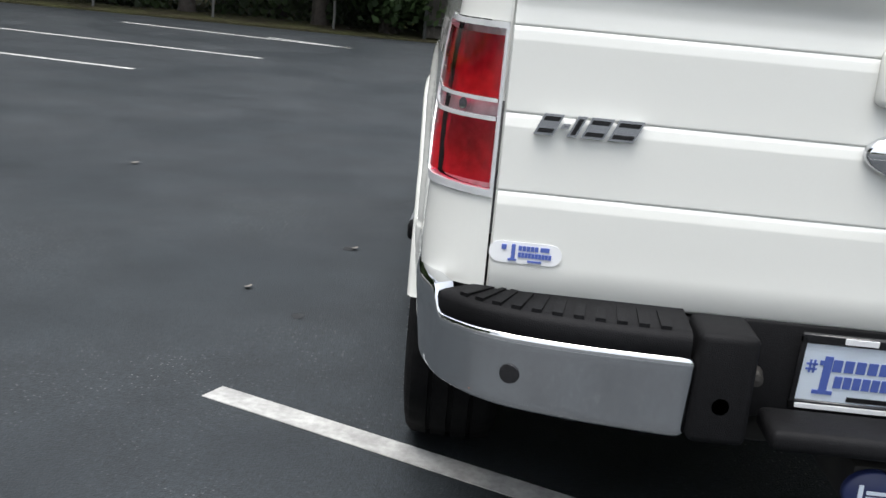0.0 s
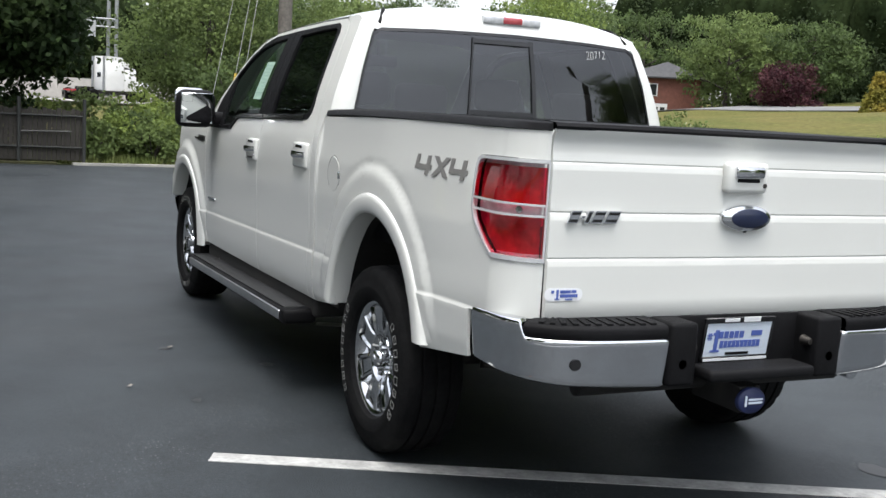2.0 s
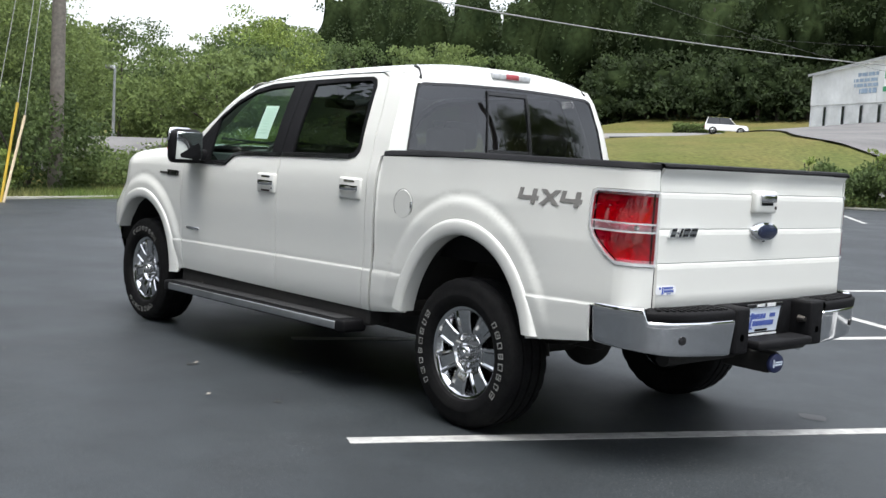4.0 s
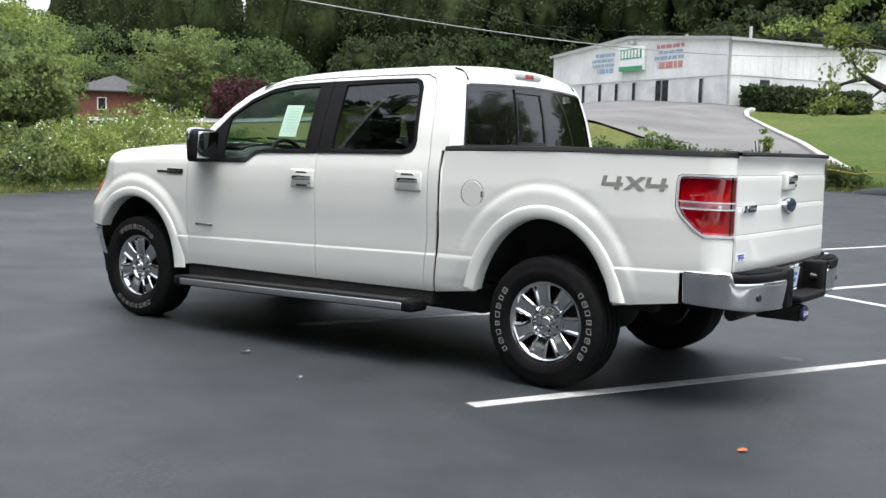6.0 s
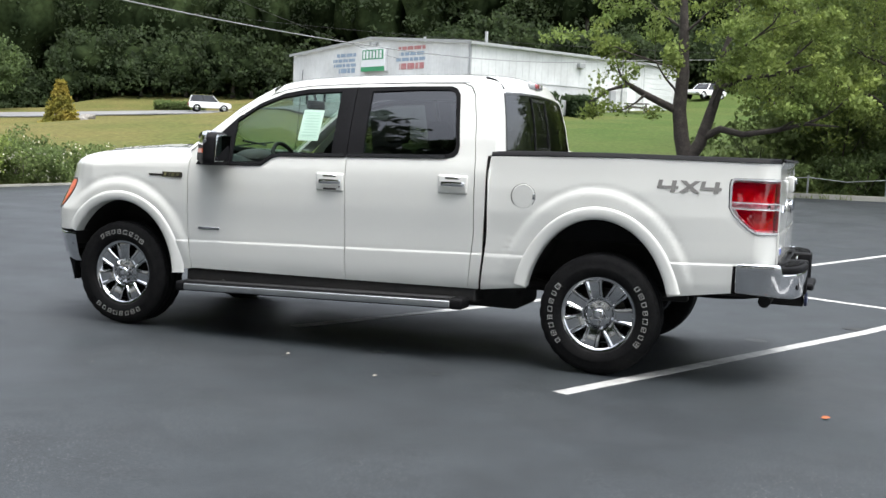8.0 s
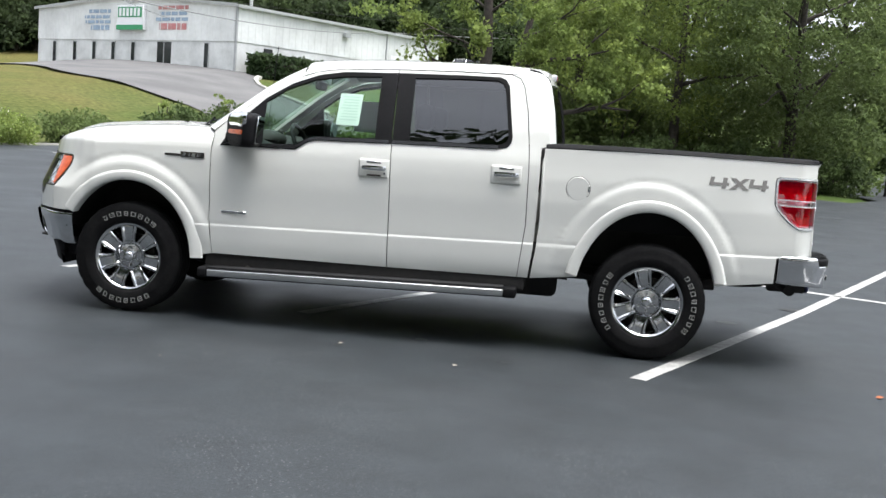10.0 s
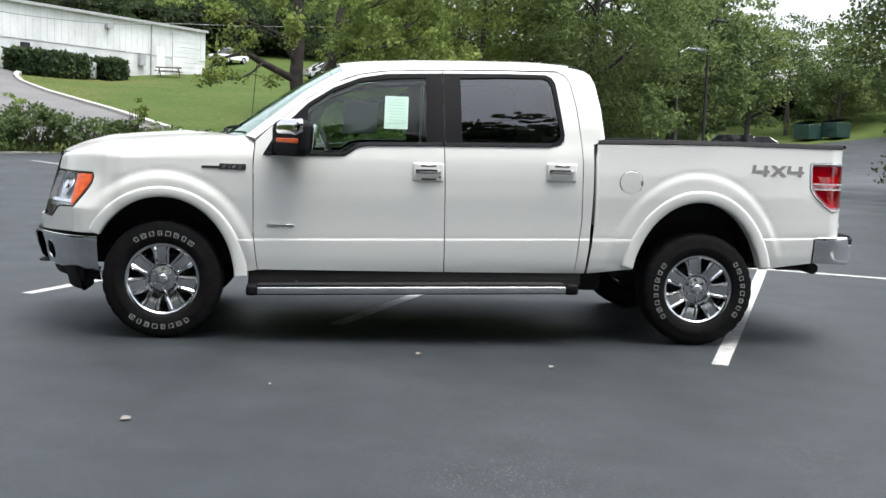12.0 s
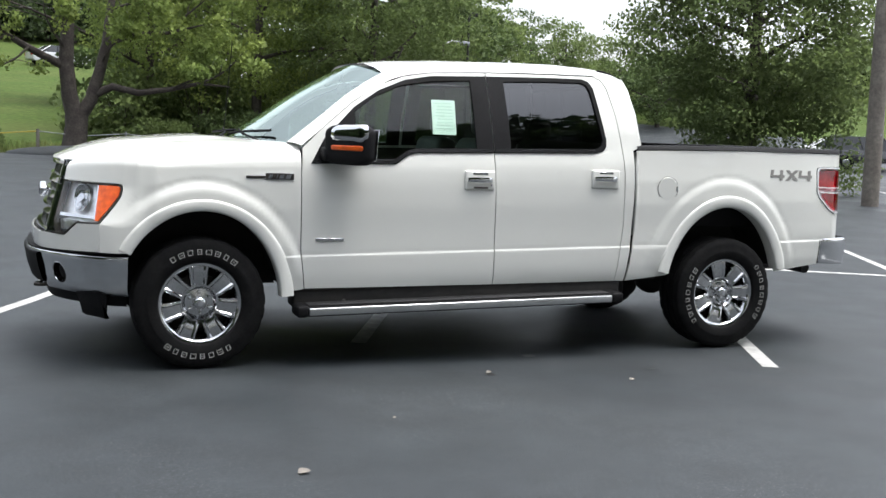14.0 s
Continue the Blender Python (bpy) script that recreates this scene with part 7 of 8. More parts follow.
for k in range(16):
    f = k / 15
    x, y = 53.2 + 6.2 * f + 0.5 * rng.normal(), -57.0 - 11.2 * f + 0.5 * rng.normal()
    bm = bmesh.new()
    bmesh.ops.create_icosphere(bm, subdivisions=2, radius=1)
    dims = Vector((0.55, 0.42, 0.30)) * (0.75 + 0.6 * rng.random())
    for v in bm.verts:
        v.co = Vector((v.co.x * dims.x, v.co.y * dims.y, v.co.z * dims.z)) * (0.82 + 0.36 * rng.random())
    rock = part("rock", bm, ROCK, sharp=25)
    rock.location = (x, y, land(x, y) + 0.1)
    rock.rotation_euler = (0, 0, 6.28 * rng.random())
    tagged(rock, "pale rough rock beside the golden cypress", "rock", "rocks beside the cypress")
cy = thing("golden_cypress", "small golden cone-shaped cypress on the lawn", "tree", (53.2, -57.6, land(53.2, -57.6)))
n = 260
hh = rng.random(n) ** 1.4
ang = rng.random(n) * 2 * math.pi
rr = (1 - hh) * 1.35 * (0.6 + 0.4 * rng.random(n)) + 0.1
cpts = np.stack([rr * np.cos(ang), rr * np.sin(ang), 0.2 + hh * 3.3], axis=1)
leaf_object("crown", clumps(cpts, 0.28, 22), 0.16 + 0.1 * rng.random(n * 22), LEAF_GOLD, cy)
part("trunk", tube([(0, 0, -0.2), (0, 0, 1.2), (0, 0, 2.8)], 0, 7, [0.12, 0.08, 0.03]), BARK, cy)


# woods on the hill and round about: uncountable, one object each
def woods(name, places, leaf, leaf_size, per, label, crown_h=0.75):
    cs, trunks = [], []
    ball = bmesh.new()
    bmesh.ops.create_icosphere(ball, subdivisions=3, radius=1)
    ball_v, ball_f = np.array([v.co[:] for v in ball.verts]), [[v.index for v in f.verts] for f in ball.faces]
    ball.free()
    hull_v, hull_f = [], []
    for x, y, h, s in places:
        z = min(60, land(x, y))
        # a lumpy dark hull added in each crown, so gaps look shaded
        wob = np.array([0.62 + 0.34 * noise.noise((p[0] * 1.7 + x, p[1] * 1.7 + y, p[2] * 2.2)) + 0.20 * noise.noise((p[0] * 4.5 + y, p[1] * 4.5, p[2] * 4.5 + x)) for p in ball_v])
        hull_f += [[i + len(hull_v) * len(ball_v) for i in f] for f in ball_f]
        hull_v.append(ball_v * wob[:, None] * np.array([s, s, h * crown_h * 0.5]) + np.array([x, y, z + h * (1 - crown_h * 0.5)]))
        c = crown_points(per // 26, s, s, h * crown_h * 0.5, 0.55, 0.5) + np.array([x, y, z + h * (1 - crown_h * 0.5)])
        cs.append(clumps(c, s * 0.36, 26))
        trunks.append(([Vector((x, y, z - 0.5)), Vector((x + 0.1, y, z + h * 0.4)), Vector((x, y + 0.1, z + h * 0.8))], [0.3, 0.22, 0.1]))
    pts = np.concatenate(cs)
    w = leaf_object(name, pts, leaf_size * (0.7 + 0.6 * rng.random(len(pts))), leaf, None, label)
    tagged(w, category="woods", kind="stuff")
    me = bpy.data.meshes.new("shade_hull")
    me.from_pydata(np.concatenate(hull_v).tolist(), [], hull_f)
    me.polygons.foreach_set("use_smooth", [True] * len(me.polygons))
    me.materials.append(WOODS_SHADE_HULL)
    inner = new("shade_hull", me)
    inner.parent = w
    tagged(inner, "dark hulls added for the shade inside the crowns", kind="stuff")
    tb = part("trunks", tubes(trunks, 5), BARK, w, "dark trunks in the woods")
    tagged(tb, kind="stuff")


hill = []
for k in range(150):
    x = -8 + 120 * rng.random()
    y = -100 - 0.10 * abs(x - 55) - 34 * rng.random()
    if x < 52:
        y -= 4
    hill.append((x, y, 15 + 8 * rng.random(), 3.6 + 1.8 * rng.random()))
for k in range(30):
    hill.append((90 + 55 * rng.random(), -97 - 16 * rng.random(), 23 + 6 * rng.random(), 4.5 + 1.5 * rng.random()))
for k in range(26):
    hill.append((62 + 2.0 * k, -99 + 0.18 * k - 2.5 * rng.random(), 4.5 + 4 * rng.random(), 2.8 + rng.random()))
for k in range(46):
    hill.append((-4 + 1.6 * k + 1.2 * rng.random(), -101 - 2.0 * rng.random(), 4 + 3 * rng.random(), 2.6 + 1.2 * rng.random()))
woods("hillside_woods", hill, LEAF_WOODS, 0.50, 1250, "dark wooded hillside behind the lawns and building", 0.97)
far = []
for k in range(60):
    a = radians(-30 + 62 * k / 60)
    d = 130 + 40 * rng.random()
    far.append((d * math.cos(a), d * math.sin(a) - 20, 8 + 5 * rng.random(), 6 + 2 * rng.random()))
for k in range(26):
    far.append((104 + 16 * rng.random(), -26 + 2.2 * k, 11 + 5 * rng.random() - (4 if k in (3, 4, 9) else 0), 3.5 + 1.5 * rng.random()))
for k in range(40):
    far.append((-30 - 2.6 * k, -96 + 1.1 * k - 14 * rng.random(), 2.5 + 2 * rng.random(), 4))
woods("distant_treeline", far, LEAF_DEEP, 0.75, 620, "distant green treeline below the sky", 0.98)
behind = []
for k in range(70):
    a = radians(24 + 116 * k / 70)
    d = 28 + 7 * rng.random()
    behind.append((d * math.cos(a) + 3, d * math.sin(a) + 1, 17 + 5 * rng.random(), 3.6 + 1.4 * rng.random()))
for k in range(26):
    a = radians(155 + 62 * k / 26)
    d = 85 + 14 * rng.random()
    behind.append((d * math.cos(a), d * math.sin(a), 8 + 3 * rng.random(), 4.5))
woods("treeline_behind_lot", behind, LEAF_DARK, 1.1, 620, "dark treeline on the near side of the lot")


# rough grass along the kerb and fence
def tufts(name, places, label):
    n = len(places)
    base = np.asarray(places)
    a = rng.random(n) * 2 * math.pi
    w = 0.012 + 0.012 * rng.random(n)
    h = 0.08 + 0.16 * rng.random(n)
    lean = rng.normal(size=(n, 2)) * 0.06
    v = np.empty((n, 3, 3), dtype=np.float32)
    side = np.stack([np.cos(a) * w, np.sin(a) * w, np.zeros(n)], axis=1)
    v[:, 0], v[:, 1] = base - side, base + side
    v[:, 2] = base + np.stack([lean[:, 0], lean[:, 1], h], axis=1)
    me = bpy.data.meshes.new(name)
    me.vertices.add(n * 3)
    me.vertices.foreach_set("co", v.ravel())
    me.loops.add(n * 3)
    me.loops.foreach_set("vertex_index", np.arange(n * 3, dtype=np.int32))
    me.polygons.add(n)
    me.polygons.foreach_set("loop_start", np.arange(0, n * 3, 3, dtype=np.int32))
    me.update(calc_edges=True)
    me.materials.append(leaf_mat("grass_blade", (0.10, 0.15, 0.035), (0.16, 0.17, 0.06)))
    return tagged(new(name, me), label, "grass", kind="stuff")


spots = []
while len(spots) < 22000:
    k = len(spots)
    if k % 5 < 3:
        x, y = 17.4 + 2.2 * rng.random(), 1.0 - 11 * rng.random()
    else:
        x, y = 17.5 - 19 * rng.random(), -25.5 - 3.5 * rng.random()
    if not in_lot(x, y):
        spots.append((x, y, land(x, y) - 0.02))
    elif k % 5 < 3:
        spots.append((17.5 + 1.5 * rng.random(), -0.2 - 2.5 * rng.random(), 0.0))
tufts("rough_grass", spots, "rough grass along the lot edge")

# ---- the white building ----
SIDING = mat("white_metal_siding", (0.694, 0.706, 0.694), 0.55, 0, 0.06, 3, 0.1, 20, second=(0.56, 0.57, 0.56), mix_scale=0.4)
BLOCK = mat("painted_block", (0.605, 0.616, 0.605), 0.8, 0, 0.10, 12, 0.4, 9, second=(0.46, 0.47, 0.46), mix_scale=0.8)
DARK_GLASS = mat("dark_window", (0.02, 0.022, 0.025), 0.08, 0, 0.1, 3, second=(0.03, 0.032, 0.035))
GREY_TRIM = mat("grey_trim", (0.35, 0.36, 0.36), 0.6, 0, 0.1, 8, second=(0.3, 0.31, 0.31))
SIGN_GREEN = mat("sign_green", (0.03, 0.24, 0.10), 0.5, 0, 0.05, 10, second=(0.035, 0.27, 0.12))
PAINT_BLUE = mat("painted_blue_print", (0.22, 0.30, 0.40), 0.7, 0, 0.2, 12, second=(0.3, 0.38, 0.46))
PAINT_RED = mat("painted_red_print", (0.42, 0.16, 0.16), 0.7, 0, 0.2, 12, second=(0.46, 0.24, 0.23))
BC = Vector((23.6, -63.3))
FD = (Vector((43.3, -74.5)) - BC).normalized()
SD = Vector((FD.y, -FD.x)) if Vector((FD.y, -FD.x)).y < 0 else Vector((-FD.y, FD.x))
FL, SL, B0, EAVE, PEAK, BANDZ = 22.6, 22.5, 4.25, 8.9, 9.75, 6.55
bld = thing("white_warehouse", "long white metal-sided building with low gable and block base", "building", (BC.x, BC.y, B0))
bld.matrix_basis = Matrix(((FD.x, SD.x, 0, BC.x), (FD.y, SD.y, 0, BC.y), (0, 0, 1, B0), (0, 0, 0, 1)))
H, PK, BZ = EAVE - B0, PEAK - B0, BANDZ - B0


def bbox(name, x0, x1, y0, y1, z0, z1, m, label="", parent=None, bevel=0.0):
    return part(name, box(x0, x1, y0, y1, z0, z1, bevel, 1), m, parent or bld, label)


bbox("block_base", 0, FL, 0.05, 0.35, -1.5, BZ, BLOCK, "painted block lower wall")
bbox("block_base", 0, 0.3, 0.35, SL, -1.5, BZ, BLOCK, "painted block lower wall")
gab = sheet([(0, BZ), (FL, BZ), (FL, H), (FL / 2, PK), (0, H)], lambda u, v: (u, 0.0, v), du=3, dv=3, thick=0.2)
part("gable_wall", gab, SIDING, bld, "white ribbed metal gable")
bbox("side_wall", -0.04, 0.2, 0, SL, BZ, H, SIDING, "white ribbed metal side")
bbox("far_wall", FL - 0.2, FL, 0.2, SL, -1, H, SIDING)
bbox("back_wall", 0.3, FL - 0.2, SL - 0.2, SL, -1, H, SIDING)
rf = loft([[(FL / 2 + sx * (FL / 2 + 0.25), y, H + 0.05 if abs(sx) == 1 else PK + 0.06) for sx in (-1, 0, 1)] for y in (-0.25, SL + 0.2)])
bmesh.ops.solidify(rf, geom=rf.faces[:], thickness=0.12)
part("roof", rf, SIDING, bld, "low metal roof")
part("fascia", loft([[(u, -0.27, v + dz) for u, v in ((-0.25, H - 0.08), (FL / 2, PK - 0.08), (FL + 0.25, H - 0.08))] for dz in (0.0, 0.2)]), GREY_TRIM, bld)
bbox("gutter", -0.34, -0.2, -0.2, SL, H - 0.12, H + 0.08, GREY_TRIM)
bbox("downspout", -0.14, 0.02, -0.10, 0.02, 0.0, H, GREY_TRIM)
bbox("downspout", -0.12, -0.02, 15.6, 15.7, 0.0, H, GREY_TRIM)
for k in range(36):
    u = 0.3 + k * 0.63
    bbox("siding_rib", u, u + 0.05, -0.02, 0.02, BZ + 0.02, H - 0.1, SIDING)
for k in range(34):
    u = 0.4 + k * 0.65
    bbox("siding_rib", -0.06, -0.02, u, u + 0.05, BZ + 0.02, H - 0.1, SIDING)
for u in (2.7, 10.6, 12.9, 15.2, 17.6, 20.2):
    w = bbox("window", u, u + 0.42, 0.02, 0.12, 0.05, 2.15, DARK_GLASS, "tall narrow dark window")
    bbox("frame", u - 0.05, u, 0.0, 0.12, 0.0, 2.2, GREY_TRIM, "", w)
dr = bbox("door", 6.6, 8.1, 0.02, 0.12, 0.0, 2.2, DARK_GLASS, "dark glazed double door")
bbox("mullion", 7.32, 7.38, -0.01, 0.03, 0.0, 2.2, GREY_TRIM, "", dr)
sg = bbox("sign", 9.4, 12.4, -0.30, 0.0, 3.0, 4.75, WHITE_PLAIN, "white and green sign with plain bars", None, 0.03)
bbox("green_panel", 9.55, 12.25, -0.32, -0.29, 3.9, 4.62, SIGN_GREEN, "", sg)
bbox("green_band", 9.4, 12.4, -0.32, -0.29, 3.0, 3.35, SIGN_GREEN, "", sg)
for k in range(6):
    bbox("white_bar", 9.75 + 0.42 * k, 10.0 + 0.42 * k, -0.34, -0.315, 3.98, 4.54, WHITE_PLAIN, "", sg)
bbox("sign_lamp", 10.7, 11.0, -0.6, -0.1, 4.95, 5.15, GREY_TRIM)
for u0, rows_ in ((13.5, ((4.25, 2.6, 0.26, PAINT_BLUE), (3.85, 3.1, 0.24, PAINT_BLUE), (3.48, 3.0, 0.24, PAINT_BLUE), (3.0, 2.3, 0.36, PAINT_BLUE))), (4.9, ((4.45, 3.2, 0.26, PAINT_RED), (4.05, 3.0, 0.24, PAINT_BLUE), (3.65, 3.4, 0.24, PAINT_BLUE), (3.05, 3.0, 0.44, PAINT_RED)))):
    for k, (z, w, hgt, m) in enumerate(rows_):
        u, j = u0 + 0.12 * (k % 2), k
        while u < u0 + w:
            step_ = 0.34 + 0.16 * ((j * 7) % 4)
            bbox("painted_lettering", u, min(u0 + w, u + step_), -0.035, -0.01, z, z + hgt, m, "faded painted bars")
            u, j = u + step_ + 0.13, j + 1
bbox("wall_lamp", -0.35, -0.05, 10.5, 11.1, H - 0.9, H - 0.6, GREY_TRIM)
bbox("meter_box", -0.25, 0.0, 14.2, 14.8, 1.4, 2.3, GREY_TRIM)
bbox("side_door", -0.05, 0.02, 16.3, 17.3, 0.9, 3.0, WHITE_PLAIN, "white side door")
rd = bbox("roller_door", -0.08, 0.0, 18.2, 21.6, 1.1, 4.3, WHITE_PLAIN, "white roller door")
for k in range(8):
    bbox("slat", -0.11, -0.07, 18.2, 21.6, 1.25 + 0.38 * k, 1.57 + 0.38 * k, SIDING, "", rd)
bbox("side_window", -0.06, 0.02, 2.6, 3.4, 1.3, 2.1, DARK_GLASS, "small dark window")
for u in (4.0, 11.3, 18.0):
    part("roof_vent", tube([(u, 5, H + 0.2), (u, 5, PK + 0.6)], 0.12, 8), GREY_TRIM, bld)
YEL = mat("yellow_paint", (0.55, 0.38, 0.04), 0.5, 0, 0.1, 9, second=(0.45, 0.31, 0.05))
for u in (17.9, 21.9):
    part("bollard", tube([(-0.9, u, -0.1), (-0.9, u, 1.0)], 0.09, 10), YEL, bld)


def hedge(x, y, lx, ly, h, rot, label, leaf=LEAF_DARK):
    z = land(x, y)
    t = thing("hedge", label, "hedge", (x, y, z))
    t.rotation_euler = (0, 0, rot)
    m = 5200
    p = (rng.random((m, 3)) - 0.5) * np.array([lx, ly, h])
    f = rng.integers(0, 3, m)
    sgn = np.where(rng.random(m) < 0.5, -0.5, 0.5)
    dims = np.array([lx, ly, h])
    for c in range(3):
        p[f == c, c] = (sgn * dims[c])[f == c]
    p[:, 2] += h / 2 + 0.05
    leaf_object("foliage", p + rng.normal(size=p.shape) * 0.12, (0.26 + 0.14 * rng.random(m)) * min(1.0, 0.4 + 0.4 * h), leaf, t)
    core = box(-lx / 2 + 0.1, lx / 2 - 0.1, -ly / 2 + 0.1, ly / 2 - 0.1, 0, h - 0.15, 0.2, 2)
    part("core_branch", core, BARK, t)


def on_bld(u, v):
    q = BC + FD * u + SD * v
    return q.x, q.y


rot = math.atan2(SD.y, SD.x)
hx, hy = on_bld(-1.4, 3.6)
hedge(hx, hy, 5.9, 1.3, 1.35, rot, "long clipped dark hedge against the white building")
hx, hy = on_bld(-1.4, 9.4)
hedge(hx, hy, 2.0, 1.3, 1.15, rot, "short rounded clipped hedge against the white building")
hedge(62.2, -86.0, 4.6, 1.1, 0.7, radians(20), "low clipped green hedge beside the side road", LEAF_MID)
hx, hy = on_bld(-1.2, 7.5)
ac = thing("air_conditioner", "grey outdoor air conditioner beside the hedge", "air conditioner", (hx, hy, land(hx, hy)))
part("case", box(-0.5, 0.5, -0.5, 0.5, 0, 1.1, 0.04, 2), GREY_TRIM, ac)
part("fan_guard", lathe([(0.05, 1.12), (0.42, 1.12), (0.44, 1.1)], 20, "z"), BLACK_PLASTIC, ac)
hx, hy = on_bld(-2.2, 15.0)
pt = thing("picnic_table", "small weathered picnic table near the building", "table", (hx, hy, land(hx, hy)))
WOOD_GREY = mat("weathered_wood", (0.17, 0.15, 0.125), 0.9, 0, 0.3, 20, 0.5, 60, second=(0.12, 0.105, 0.09), mix_scale=3)
part("tabletop", box(-0.9, 0.9, -0.4, 0.4, 0.70, 0.76), WOOD_GREY, pt)
for s_ in (1, -1):
    part("bench", box(-0.9, 0.9, s_ * 0.75 - 0.13, s_ * 0.75 + 0.13, 0.42, 0.47), WOOD_GREY, pt)
    part("leg", tube([(s_ * 0.7, -0.75, 0.0), (s_ * 0.7, 0, 0.72)], 0.04, 6), WOOD_GREY, pt)
    part("leg", tube([(s_ * 0.7, 0.75, 0.0), (s_ * 0.7, 0, 0.72)], 0.04, 6), WOOD_GREY, pt)

# ---- the brick house ----
BRICK = mat("red_brick", (0.19, 0.075, 0.055), 0.85, 0, 0.2, 9, 0.3, 30, second=(0.15, 0.06, 0.045), mix_scale=2)
SHINGLE = mat("roof_shingle", (0.045, 0.045, 0.048), 0.9, 0, 0.25, 6, 0.4, 20, second=(0.06, 0.06, 0.062))
hz = 1.0
house = thing("brick_house", "red brick house with dark hipped roof and white garage door", "house", (101, -74.5, hz))
house.rotation_euler = (0, 0, radians(140))


def hb(name, x0, x1, y0, y1, z0, z1, m, label="", parent=None):
    return part(name, box(x0, x1, y0, y1, z0, z1), m, parent or house, label)


hb("wall", -7, 5, -4, 4, -1, 5.0, BRICK, "red brick wall")
part("roof", loft([[(-7.5, -4.6, 4.9), (-7.5, 4.6, 4.9), (5.5, 4.6, 4.9), (5.5, -4.6, 4.9)], [(-7.5, -4.6, 5.05), (-7.5, 4.6, 5.05), (5.5, 4.6, 5.05), (5.5, -4.6, 5.05)], [(-3.2, -0.05, 6.9), (-3.2, 0.05, 6.9), (1.2, 0.05, 6.9), (1.2, -0.05, 6.9)]], closed=True, caps=True), SHINGLE, house, "dark shingle roof", 20)
for y0 in (-4.06, 4.0):
    for u in (-4.5, 1.8):
        w = hb("window", u, u + 1.1, y0, y0 + 0.06, 3.0, 4.3, WHITE_PLAIN, "white-framed window")
        hb("pane", u + 0.12, u + 0.98, y0 - 0.02, y0 + 0.08, 3.1, 4.2, DARK_GLASS, "", w)
g_ = hb("garage_door", 5.0, 5.06, -2.6, 0.6, 0.0, 2.1, WHITE_PLAIN, "white panelled garage door")
for k in range(4):
    hb("pane", 5.05, 5.09, -2.45 + 0.76 * k, -1.95 + 0.76 * k, 1.35, 1.7, DARK_GLASS, "", g_)
w = hb("window", 5.0, 5.06, -1.6, -0.6, 2.9, 4.3, WHITE_PLAIN, "white-framed window")
hb("pane", 5.04, 5.09, -1.48, -0.72, 3.0, 4.2, DARK_GLASS, "", w)


